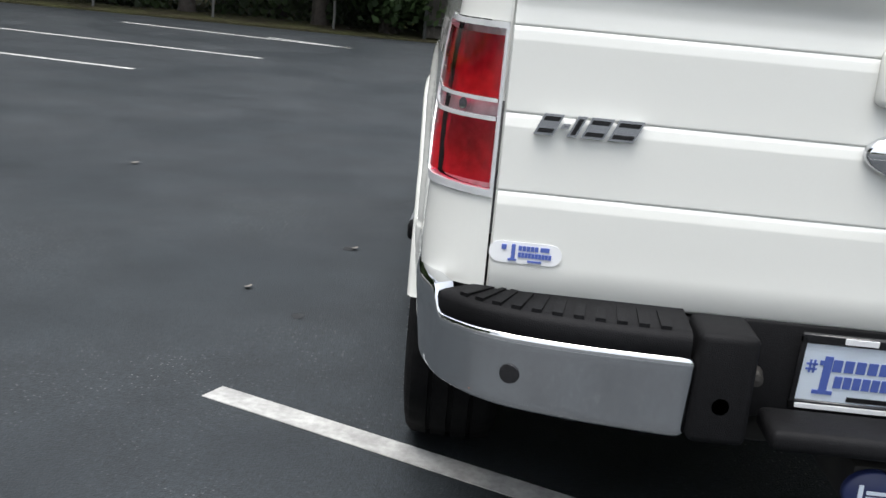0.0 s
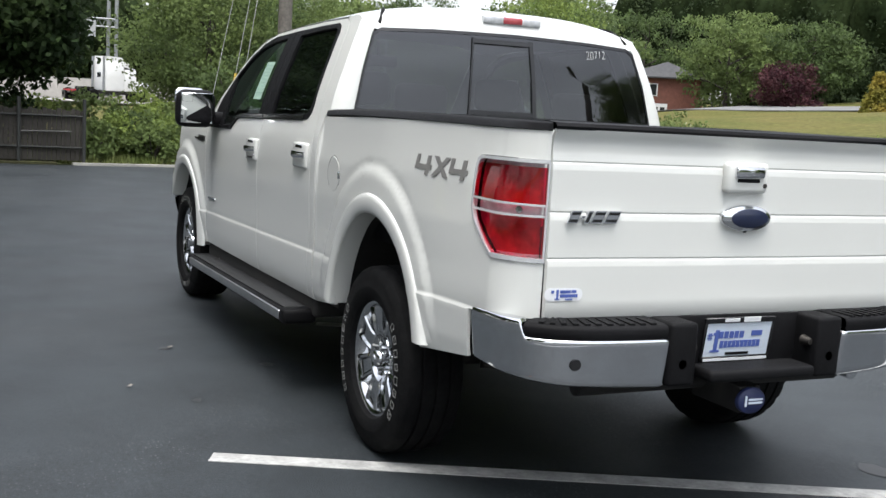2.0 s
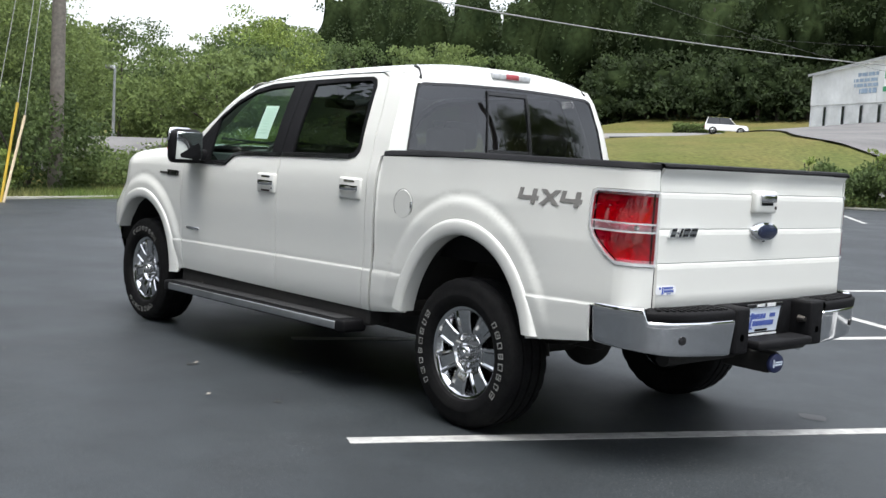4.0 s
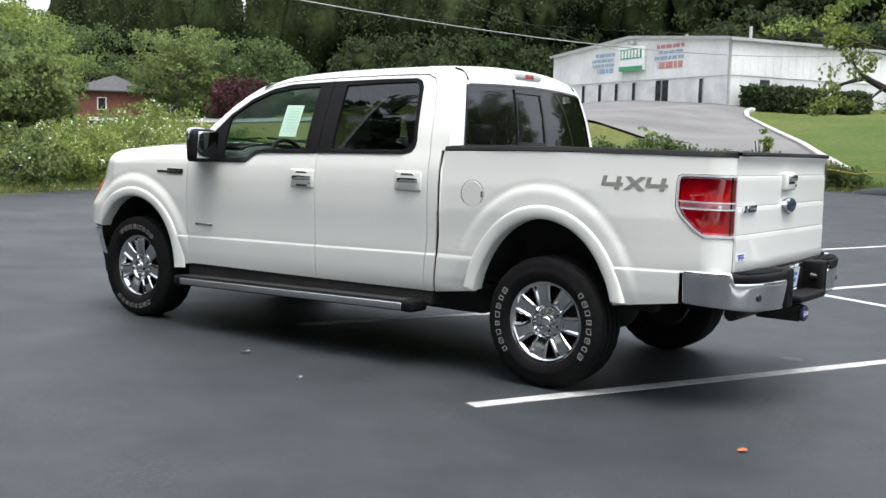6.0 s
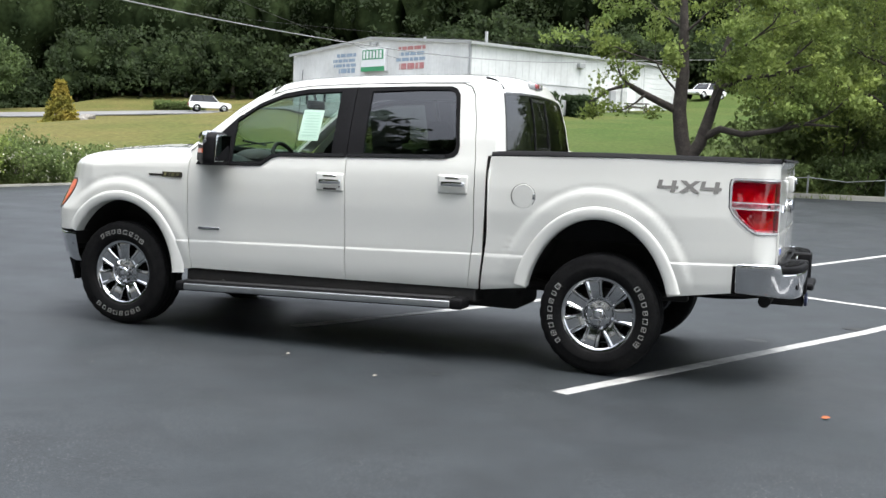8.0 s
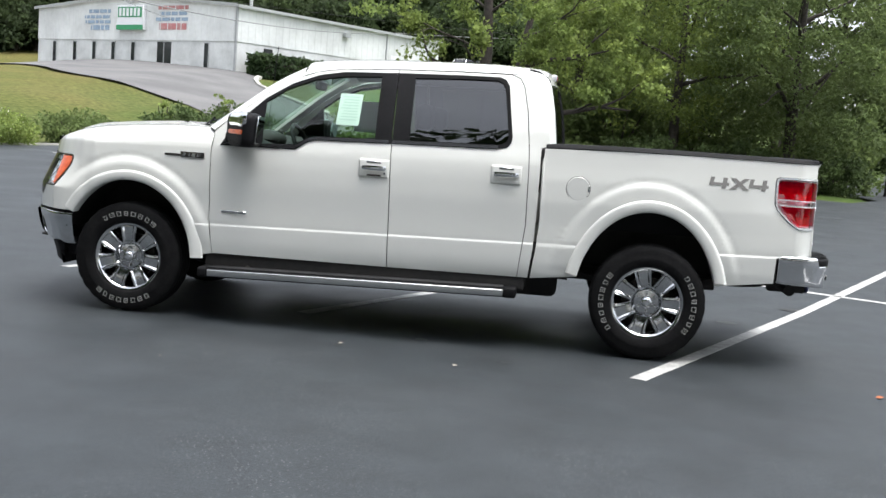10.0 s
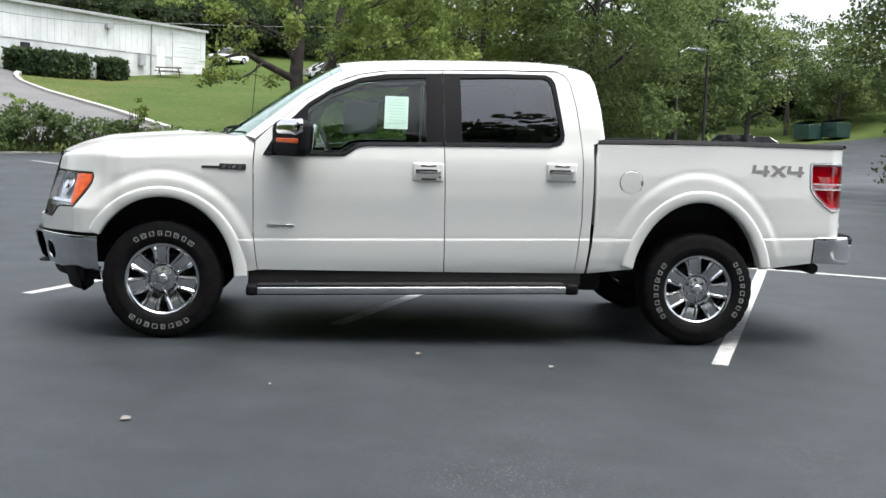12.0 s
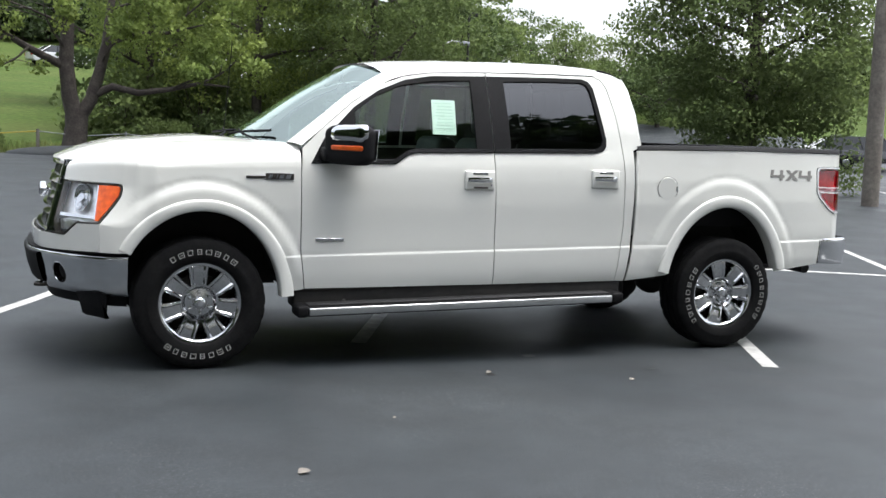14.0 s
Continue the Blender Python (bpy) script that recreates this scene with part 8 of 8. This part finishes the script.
# ---- vehicles ----
def car(name, x, y, heading, paint, label, length=4.5, height=1.45, width=1.75, suv=False, group=""):
    """A parked car from side profiles: body, glass house, lamps and wheels."""
    z = land(x, y) + 0.0
    t = thing(name, label, "car", (x, y, z), group)
    t.rotation_euler = (0, 0, heading)
    L, Wd = length / 2, width / 2
    belt = height * (0.62 if not suv else 0.58)
    rows = []
    for yy, k in ((-Wd, 0.93), (-Wd * 0.97, 1.0), (-Wd * 0.6, 1.02), (0, 1.03), (Wd * 0.6, 1.02), (Wd * 0.97, 1.0), (Wd, 0.93)):
        e = 1 - 0.04 * (abs(yy) / Wd) ** 4
        if suv:
            prof = [(-L * e, 0.35), (-L * e, belt * 0.95), (-L * 0.97 * e, belt * k), (L * 0.42, belt * k), (L * 0.92 * e, belt * 0.93 * k), (L * e, belt * 0.78), (L * e, 0.32)]
        else:
            prof = [(-L * e, 0.35), (-L * e, belt * 0.92), (-L * 0.9 * e, belt * k), (L * 0.38, belt * k), (L * 0.9 * e, belt * 0.86 * k), (L * e, belt * 0.66), (L * e, 0.28)]
        low = 0.40 if suv else 0.2
        rows.append([(px, yy, max(pz, low + 0.1)) for px, pz in prof] + [(L * 0.9, yy, low), (-L * 0.9, yy, low + 0.02)])
    part("body", loft(rows, closed=True, caps=True), paint, t, sharp=30)
    gr, rr_ = [], []
    for yy in (-1, -0.9, 0, 0.9, 1):
        w0, w1 = Wd * 0.94, Wd * 0.76
        if suv:
            a, b, c, d = -L * 0.94, -L * 0.84, L * 0.12, L * 0.40
        else:
            a, b, c, d = -L * 0.72, -L * 0.36, L * 0.10, L * 0.40
        gr.append([(a, yy * w0, belt - 0.02), (b, yy * w1, height * 0.965), (c, yy * w1, height * 0.965), (d, yy * w0, belt - 0.02)])
        rr_.append([(b - 0.06, yy * w1 * 1.02, height * 0.955), (b + 0.1, yy * w1, height - 0.02 * yy * yy), (c - 0.1, yy * w1, height - 0.02 * yy * yy), (c + 0.06, yy * w1 * 1.02, height * 0.955)])
    part("glass_house", loft(gr, caps=True), DARK_GLASS, t, "dark windows", 30)
    part("roof", loft(rr_), paint, t, "", 40)
    for s_ in (1, -1):
        part("pillar", tube([(b, s_ * Wd * 0.78, height * 0.95), (a, s_ * Wd * 0.95, belt)], 0.035, 6), paint, t)
        part("pillar", tube([(c, s_ * Wd * 0.78, height * 0.95), (d, s_ * Wd * 0.95, belt)], 0.03, 6), paint, t)
        part("pillar", tube([((b + c) / 2, s_ * Wd * 0.775, height * 0.95), ((a + d) / 2, s_ * Wd * 0.95, belt)], 0.03, 6), GLOSS_BLACK, t)
        part("tail_lamp", box(-L - 0.01, -L * 0.94, s_ * Wd * 0.72 - 0.14, s_ * Wd * 0.72 + 0.14, belt * 0.68, belt * 0.86, 0.02, 1), RED_LENS, t)
        part("head_lamp", box(L * 0.93, L * 0.995, s_ * Wd * 0.7 - 0.16, s_ * Wd * 0.7 + 0.16, belt * 0.55, belt * 0.7, 0.02, 1), CLEAR_LENS, t)
        for px in (-L * 0.60, L * 0.64):
            kr = 1.16 if suv else 1.0
            wh = lathe([(0.0001, 0.06), (0.19 * kr, 0.07), (0.21 * kr, 0.10), (0.30 * kr, 0.10), (0.325 * kr, 0.06), (0.325 * kr, -0.1), (0.2 * kr, -0.1)], 24)
            if s_ < 0:
                flip(wh)
            bmesh.ops.translate(wh, verts=wh.verts[:], vec=(px, s_ * (Wd - 0.07), 0.325 * kr))
            w_ = part("wheel", wh, RUBBER, t, "black tyre")
            dk = lathe([(0.0001, 0.085), (0.17, 0.088), (0.19, 0.07)], 16)
            if s_ < 0:
                flip(dk)
            bmesh.ops.translate(dk, verts=dk.verts[:], vec=(px, s_ * (Wd - 0.05), 0.325 * kr))
            part("rim", dk, CHROME_SOFT, w_)
    return t


def paint(name, c, rough=0.25):
    return mat(name, c, rough, 0.0, 0.02, 9, coat=1.0, second=tuple(v * 0.95 for v in c))


CAR_WHITE, CAR_GREY, CAR_DARK, CAR_GREEN, CAR_SILVER, CAR_RED = paint("car_white", (0.7, 0.7, 0.69)), paint("car_grey", (0.06, 0.065, 0.07)), paint("car_black", (0.012, 0.012, 0.014)), paint("car_dark_green", (0.018, 0.04, 0.035)), paint("car_silver", (0.38, 0.39, 0.40)), paint("car_red", (0.25, 0.02, 0.02))
car("suv", 56.2, -82.0, radians(-144), CAR_WHITE, "white sport utility vehicle on the side road", 4.05, 1.66, 1.75, True)
car("sedan", -19.2, -55.0, radians(158), CAR_GREY, "dark grey sedan parked beyond the trees", 4.6, 1.42, 1.8)
car("van", -25.2, -66.6, radians(-18), CAR_GREEN, "dark green van parked in the far lot", 4.8, 1.75, 1.9, True)
car("sedan", -29.8, -69.8, radians(160), CAR_WHITE, "white sedan parked in the far lot", 4.6, 1.42, 1.8)
car("sedan", -37.6, -41.5, radians(150), CAR_WHITE, "white sedan parked in the far lot", 4.6, 1.42, 1.8)
car("suv", -34.9, -36.0, radians(150), CAR_DARK, "black sport utility vehicle in the far lot", 4.7, 1.75, 1.85, True)
car("sedan", -39.5, -34.0, radians(150), CAR_WHITE, "white sedan parked in the far lot", 4.5, 1.4, 1.75)
car("sedan", -43.5, -38.0, radians(150), CAR_SILVER, "silver sedan parked in the far lot", 4.5, 1.4, 1.75)
car("suv", 11.4, -92.0, radians(60), CAR_WHITE, "white sport utility vehicle parked beyond the white building", 4.0, 1.5, 1.7, True)
car("sedan", 2.3, -79.5, radians(200), CAR_SILVER, "silver sedan parked beyond the lawn", 4.5, 1.45, 1.75)
for k in range(14):
    px = -71 - 2.5 * k
    car("hill_car", px, -97 + 1.3 * k, radians(60), (CAR_WHITE, CAR_SILVER, CAR_RED, CAR_DARK, CAR_WHITE)[k % 5], ("white", "silver", "red", "black", "white")[k % 5] + " car in a row on the far hill", 4.5, 1.45, 1.75, k % 3 == 0, "cars on the far hill")
for q in ((104, -66), (108, -69)):
    car("sedan", q[0], q[1], radians(140), CAR_SILVER, "silver sedan beside the brick house", 4.4, 1.4, 1.75)

GALV = mat("galvanised_steel", (0.30, 0.31, 0.32), 0.5, 0.6, 0.15, 9, second=(0.24, 0.25, 0.26))

# highway barrier and white tractor unit beyond the fence
BARRIER = mat("pale_concrete_barrier", (0.33, 0.315, 0.29), 0.85, 0, 0.12, 3, 0.2, 12, second=(0.26, 0.25, 0.23), mix_scale=0.15)
br = loft([[(88.0 + d, y, z) for d, z in ((-0.4, -0.6), (-0.3, 0.5), (-0.12, 2.0), (0.12, 2.0), (0.4, -0.6))] for y in np.linspace(-30, 60, 30)])
tagged(part("highway_barrier", br, BARRIER), "long pale concrete highway barrier", "barrier", kind="structure")
hw = loft([[(x, y, 0.35) for y in np.linspace(-30, 60, 10)] for x in (76, 80, 84, 87.6)])
tagged(part("highway", hw, BARRIER), "pale concrete highway", "road", kind="structure")
semi = thing("tractor_unit", "white long-nosed tractor unit on the highway", "lorry", (83.5, -9.4, 0.35))
semi.rotation_euler = (0, 0, radians(-68))
semi.scale = (0.86, 0.86, 0.86)
for nm, b_, m in (("sleeper", box(-0.6, 1.2, -1.2, 1.2, 0.9, 3.5, 0.15, 2), CAR_WHITE), ("cab", box(1.2, 2.5, -1.15, 1.15, 0.9, 2.9, 0.2, 2), CAR_WHITE), ("bonnet", box(2.4, 4.2, -0.95, 0.95, 0.8, 1.85, 0.25, 2), CAR_WHITE), ("frame_rail", box(-3.4, 3.8, -0.5, 0.5, 0.6, 0.95), CAR_DARK), ("fifth_wheel", box(-2.6, -1.4, -0.6, 0.6, 0.95, 1.2), CAR_DARK), ("windscreen", box(2.3, 2.52, -1.0, 1.0, 2.0, 2.7, 0.05, 1), DARK_GLASS), ("roof_fairing", loft([[(-0.5, y, 3.45), (-0.45, y, 3.95), (0.9, y, 3.9), (2.3, y, 2.95), (2.3, y, 2.85)] for y in (-1.1, -0.9, 0.9, 1.1)], closed=True, caps=True), CAR_WHITE), ("side_fairing", box(-0.9, 1.3, 1.12, 1.2, 0.55, 1.0, 0.02, 1), CAR_WHITE), ("fuel_tank", tube([(0.2, 1.0, 0.75), (1.9, 1.0, 0.75)], 0.32, 14), GALV), ("rear_light_bar", box(-3.45, -3.38, -1.1, 1.1, 0.75, 0.92, 0.01, 1), RED_LENS), ("cab_back_window", box(-0.63, -0.59, -0.3, 0.3, 2.1, 2.5, 0.01, 1), DARK_GLASS), ("mud_flap", box(-3.5, -3.47, 0.6, 1.2, 0.2, 0.8), CAR_DARK)):
    part(nm, b_, m, semi)
for s_ in (1, -1):
    part("exhaust_pipe", tube([(-0.72, s_ * 0.95, 0.9), (-0.72, s_ * 0.95, 3.9)], 0.09, 10), GALV, semi, "tall exhaust stack")
for px in (-3.0, -1.7, 3.2):
    for s_ in (1, -1):
        wh = lathe([(0.0001, 0.1), (0.25, 0.12), (0.28, 0.16), (0.45, 0.16), (0.52, 0.1), (0.52, -0.2), (0.2, -0.2)], 24)
        if s_ < 0:
            flip(wh)
        bmesh.ops.translate(wh, verts=wh.verts[:], vec=(px, s_ * 1.0, 0.52))
        part("wheel", wh, RUBBER, semi)
ga = thing("sign_gantry", "grey steel highway sign gantry", "gantry", (92, -11.4, 0.3))
for dx in (0, 1.0):
    part("post", tube([(dx, 0.5 * dx, -0.5), (dx, 0.5 * dx, 9.5)], 0.16, 8), GALV, ga)
for dz in (6.1, 6.75):
    part("beam", tube([(0, 0, dz), (0, 2.9, dz)], 0.08, 8), GALV, ga)
for k in range(5):
    part("brace", tube([(0, 0.58 * k, 6.1), (0, 0.58 * k + 0.29, 6.75), (0, 0.58 * k + 0.58, 6.1)], 0.04, 6), GALV, ga)
part("sign_panel", box(-0.25, -0.12, 1.7, 2.9, 5.2, 6.6), GREY_TRIM, ga, "back of a grey sign panel")


def street_lamp(x, y, h, reach, heading, label, white=True):
    t = thing("street_lamp", label, "lamp", (x, y, land(x, y)))
    t.rotation_euler = (0, 0, heading)
    part("pole", tube([(0, 0, -0.3), (0, 0, h * 0.6), (0, 0, h)], 0, 8, [0.075, 0.06, 0.05]), (BARK if reach > 0.5 else GALV) if white else DARK_UNDER, t, "rust-brown pole" if reach > 0.5 else "")
    part("arm", tube([(0, 0, h - 0.1), (reach * 0.5, 0, h + 0.12), (reach, 0, h + 0.1)], 0.04, 6), GALV if white else DARK_UNDER, t)
    part("lamp_head", box(reach - 0.1, reach + 0.5, -0.14, 0.14, h + 0.0, h + 0.16, 0.05, 2), GALV if white else DARK_UNDER, t)


street_lamp(41.5, -15.6, 4.1 - land(41.5, -15.6), 0.25, 0, "pale street lamp among the roadside trees")
street_lamp(61.2, -31.9, 6.5 - land(61.2, -31.9), 0.25, 0, "pale street lamp among the roadside trees")
street_lamp(-13.9, -38.5, 6.5, 0.3, radians(200), "dark lot lamp among the trees", False)
street_lamp(-11.9, -36.3, 5.0, 0.9, radians(200), "pale lot lamp among the trees")

# dumpsters
DUMP = mat("dumpster_green", (0.009, 0.036, 0.028), 0.6, 0, 0.2, 6, second=(0.013, 0.046, 0.035))
for k, (x, y) in enumerate(((-37.4, -79.5), (-39.5, -78.9))):
    t = thing("dumpster", "dark green steel dumpster at the lot's far end", "dumpster", (x, y, land(x, y)))
    t.rotation_euler = (0, 0, radians(27))
    part("bin", box(-0.9, 0.9, -0.8, 0.8, 0.1, 1.35, 0.04, 1), DUMP, t)
    part("lid", loft([[(sx, -0.85, 1.36) for sx in (-0.94, 0.94)], [(sx, 0.85, 1.62) for sx in (-0.94, 0.94)]]), BLACK_PLASTIC, t)
    for s_ in (1, -1):
        part("fork_pocket", box(s_ * 0.92 - 0.06, s_ * 0.92 + 0.06, -0.5, 0.5, 0.7, 0.9), DUMP, t)

# ---- poles, wires, fence ----
POLE_WOOD = mat("pole_wood", (0.12, 0.105, 0.09), 0.9, 0, 0.3, 14, 0.5, 30, second=(0.16, 0.145, 0.125), mix_scale=2)
WIRE_DARK = mat("dark_wire", (0.05, 0.05, 0.05), 0.7, 0, 0.1, 9, second=(0.04, 0.04, 0.04))
WIRE = mat("wire", (0.30, 0.30, 0.30), 0.6, 0.3, 0.1, 9, second=(0.25, 0.25, 0.25))
pole = thing("utility_pole", "weathered wooden utility pole at the lot corner", "utility pole", (18.5, -4.1, 0))
part("shaft", tube([(0, 0, -0.5), (0, 0, 3), (0, 0, 9.5)], 0, 14, [0.155, 0.145, 0.11]), POLE_WOOD, pole)
part("crossarm", box(-0.06, 0.06, -1.2, 1.2, 8.9, 9.05), POLE_WOOD, pole)
pole2 = thing("utility_pole", "grey wooden utility pole beside the far lot", "utility pole", (-12.9, -11.8, land(-12.9, -11.8)))
part("shaft", tube([(0, 0, -0.5), (0.03, 0, 3), (0.1, 0, 9.5)], 0, 14, [0.19, 0.175, 0.13]), POLE_WOOD, pole2)
part("tag", box(-0.02, 0.02, 0.165, 0.18, 1.55, 1.60), GALV, pole2)


def wire(p, q, sag, r, label):
    pts = [Vector(p).lerp(Vector(q), t) - Vector((0, 0, sag * 4 * t * (1 - t))) for t in np.linspace(0, 1, 25)]
    tagged(part("overhead_wire", tube(pts, r, 6), WIRE if r > 0.01 else WIRE_DARK), label, "wire")


wire((18.5, -4.1, 5.54), (11.4, -55.1, 7.02), 1.16, 0.018, "pale overhead cable from the utility pole")
wire((11.4, -55.1, 7.02), (-9.0, -60.0, 8.6), 0.3, 0.016, "pale overhead cable before the white building")
wire((18.5, -4.4, 8.6), (21.5, -46.0, 6.2), 0.6, 0.007, "thin dark overhead cable above lawns")
wire((38.0, -52.0, 9.5), (-8.0, -47.0, 6.4), 0.6, 0.007, "thin dark overhead cable before the white building")
for x, y, h, lean, m in ((16.45, -2.05, 1.32, -0.10, YEL), (16.35, -2.25, 1.85, -0.32, YEL), (16.32, -2.29, 1.62, -0.41, CREAM)):
    g0 = thing("guy_guard", "yellow guy-wire guard" if m is YEL else "cream guy-wire guard", "guy guard", (x, y, 0))
    tagged(g0, ("slim yellow guy-wire guard at the kerb" if m is YEL else "slim pale guy-wire guard at the kerb"))
    part("sleeve", tube([(0, 0, -0.05), (0.12, lean, h)], 0.026, 8), m, g0)
    part("guy_wire", tube([(0.12, lean, h), (2.1, -1.95, 8.8)], 0.006, 5), WIRE, g0)
# weathered wood, its colour lowered to hold the canopy's shade
FENCE_SHADED = mat("weathered_shaded_fence", (0.038, 0.034, 0.028), 0.9, 0, 0.3, 18, 0.5, 60, second=(0.026, 0.023, 0.019), mix_scale=2)
MESH_GREY = mat("fence_mesh", (0.035, 0.037, 0.035), 0.8, 0.2, 0.1, 9, second=(0.028, 0.03, 0.028))
FENCE_X = 17.6
POST_GREY = mat("fence_post", (0.12, 0.12, 0.115), 0.8, 0.1, 0.1, 9, second=(0.09, 0.09, 0.085))
fence = thing("chain_link_fence", "grey chain-link fence with slim posts before the trees", "fence", (FENCE_X, 0, 0))
for k in range(7):
    y = 1.6 + 2.3 * k
    part("post", tube([(0, y, -0.2), (0, y, 1.45)], 0.026, 8), POST_GREY, fence)
part("top_rail", tube([(0, 1.6, 1.42), (0, 15.4, 1.42)], 0.012, 6), MESH_GREY, fence)
for k in range(92):
    y = 1.6 + 0.15 * k
    for s_ in (1, -1):
        y1 = y + s_ * 1.4
        if 1.6 <= y1 <= 15.4:
            part("mesh_wire", tube([(0, y, 0.02), (0.0, y1, 1.42)], 0.0025, 3), MESH_GREY, fence)
gate = thing("wooden_gate", "weathered board gate and fence panels, coloured dark for tree shade", "gate", (FENCE_X - 0.4, 0, 0))
for k in range(25):
    y = 2.10 - 0.083 * k
    part("board", box(-0.012, 0.012, y - 0.038, y + 0.038, 0.06, 0.98 + 0.02 * ((k * 5) % 3)), FENCE_SHADED, gate)
for y in (2.15, 1.22, 0.08):
    part("post", tube([(-0.05, y, -0.1), (-0.05, y, 0.95 if y > 2 else 1.2)], 0.034, 8), MESH_GREY, gate)
for z in (0.30, 0.88):
    part("rail", tube([(-0.04, 0.08, z), (-0.04, 2.15, z)], 0.020, 8), MESH_GREY, gate)
part("rail", tube([(-0.04, 0.30, 0.60), (-0.04, 1.20, 0.58)], 0.013, 8), POST_GREY, gate, "pale middle rail")
# post-and-rope rail on the bank by the forked tree
rail = thing("rope_rail", "low posts with a pale rope on the bank", "rail", (0, 0, 0))
pp_ = [(8.5, -26.9), (6.3, -26.3), (4.3, -25.5), (1.9, -25.6), (-0.2, -26.8), (-2.4, -27.0)]
for a, b in zip(pp_, pp_[1:]):
    za, zb = land(*a), land(*b)
    part("rope", tube([(a[0], a[1], za + 0.62), ((a[0] + b[0]) / 2, (a[1] + b[1]) / 2, (za + zb) / 2 + 0.52), (b[0], b[1], zb + 0.62)], 0.014, 6), YEL if b[0] > 2 else GALV, rail)
for x, y in pp_:
    part("post", tube([(x, y, land(x, y) - 0.2), (x, y, land(x, y) + 0.68)], 0.05 if x > 2 else 0.03, 8), POLE_WOOD if x > 2 else GALV, rail)
be = bmesh.new()
bmesh.ops.create_uvsphere(be, u_segments=24, v_segments=12, radius=1, matrix=Matrix.LocRotScale((2.6, -25.0, land(2.6, -25.0) - 0.02), None, (2.6, 0.55, 0.30)))
tagged(part("asphalt_berm", be, ASPHALT), "low asphalt berm at the forked tree's foot", "berm", kind="structure")

# ---- small litter and stains on the asphalt ----
DRY = mat("dry_leaf", (0.19, 0.175, 0.155), 0.9, 0, 0.2, 60, second=(0.12, 0.105, 0.09))
ORANGE = mat("orange_leaf", (0.35, 0.10, 0.03), 0.9, 0, 0.2, 60, second=(0.25, 0.07, 0.03))
STAIN = mat("oil_stain", (0.012, 0.012, 0.013), 0.45, 0, 0.2, 30, second=(0.02, 0.02, 0.02))


def litter(x, y, size, m, label):
    r = [(size * (0.6 + 0.4 * rng.random()) * math.cos(a), size * (0.6 + 0.4 * rng.random()) * math.sin(a)) for a in [2 * math.pi * k / 9 for k in range(9)]]
    bm = loft([[(px, py, 0.006 + 0.012 * abs(math.sin(3 * k))) for k, (px, py) in enumerate(r)], [(px * 0.3, py * 0.3, 0.012) for px, py in r]], closed=True, caps=True)
    ob = part("dead_leaf", bm, m)
    ob.location = (x, y, land(x, y))
    tagged(ob, label, "leaf", "dead leaves on the asphalt")


for x, y, s_, m in ((1.20, 1.77, 0.022, DRY), (3.55, 3.04, 0.034, DRY), (-1.43, 1.5, 0.028, ORANGE), (2.0, 1.42, 0.022, DRY), (5.2, 5.0, 0.014, DRY), (2.9, 2.3, 0.010, DRY), (6.5, 4.0, 0.014, DRY)):
    litter(x, y, s_, m, "curled dry leaf on the asphalt")
for x, y, s_ in ((1.52, 0.98, 0.055), (2.0, 1.45, 0.04), (-0.85, -1.08, 0.10), (0.9, 1.5, 0.035), (-1.6, -2.2, 0.12), (-0.2, -7.6, 0.16)):
    r = [(s_ * (0.7 + 0.4 * rng.random()) * math.cos(a), 0.8 * s_ * (0.7 + 0.4 * rng.random()) * math.sin(a)) for a in [2 * math.pi * k / 14 for k in range(14)]]
    bm = loft([[(px, py, 0.0028) for px, py in r], [(px * 0.2, py * 0.2, 0.0035) for px, py in r]], closed=True, caps=True)
    ob = part("oil_stain", bm, STAIN)
    ob.location = (x, y, land(x, y))
    tagged(ob, "small dark oil stain on the asphalt", "stain", "oil stains")
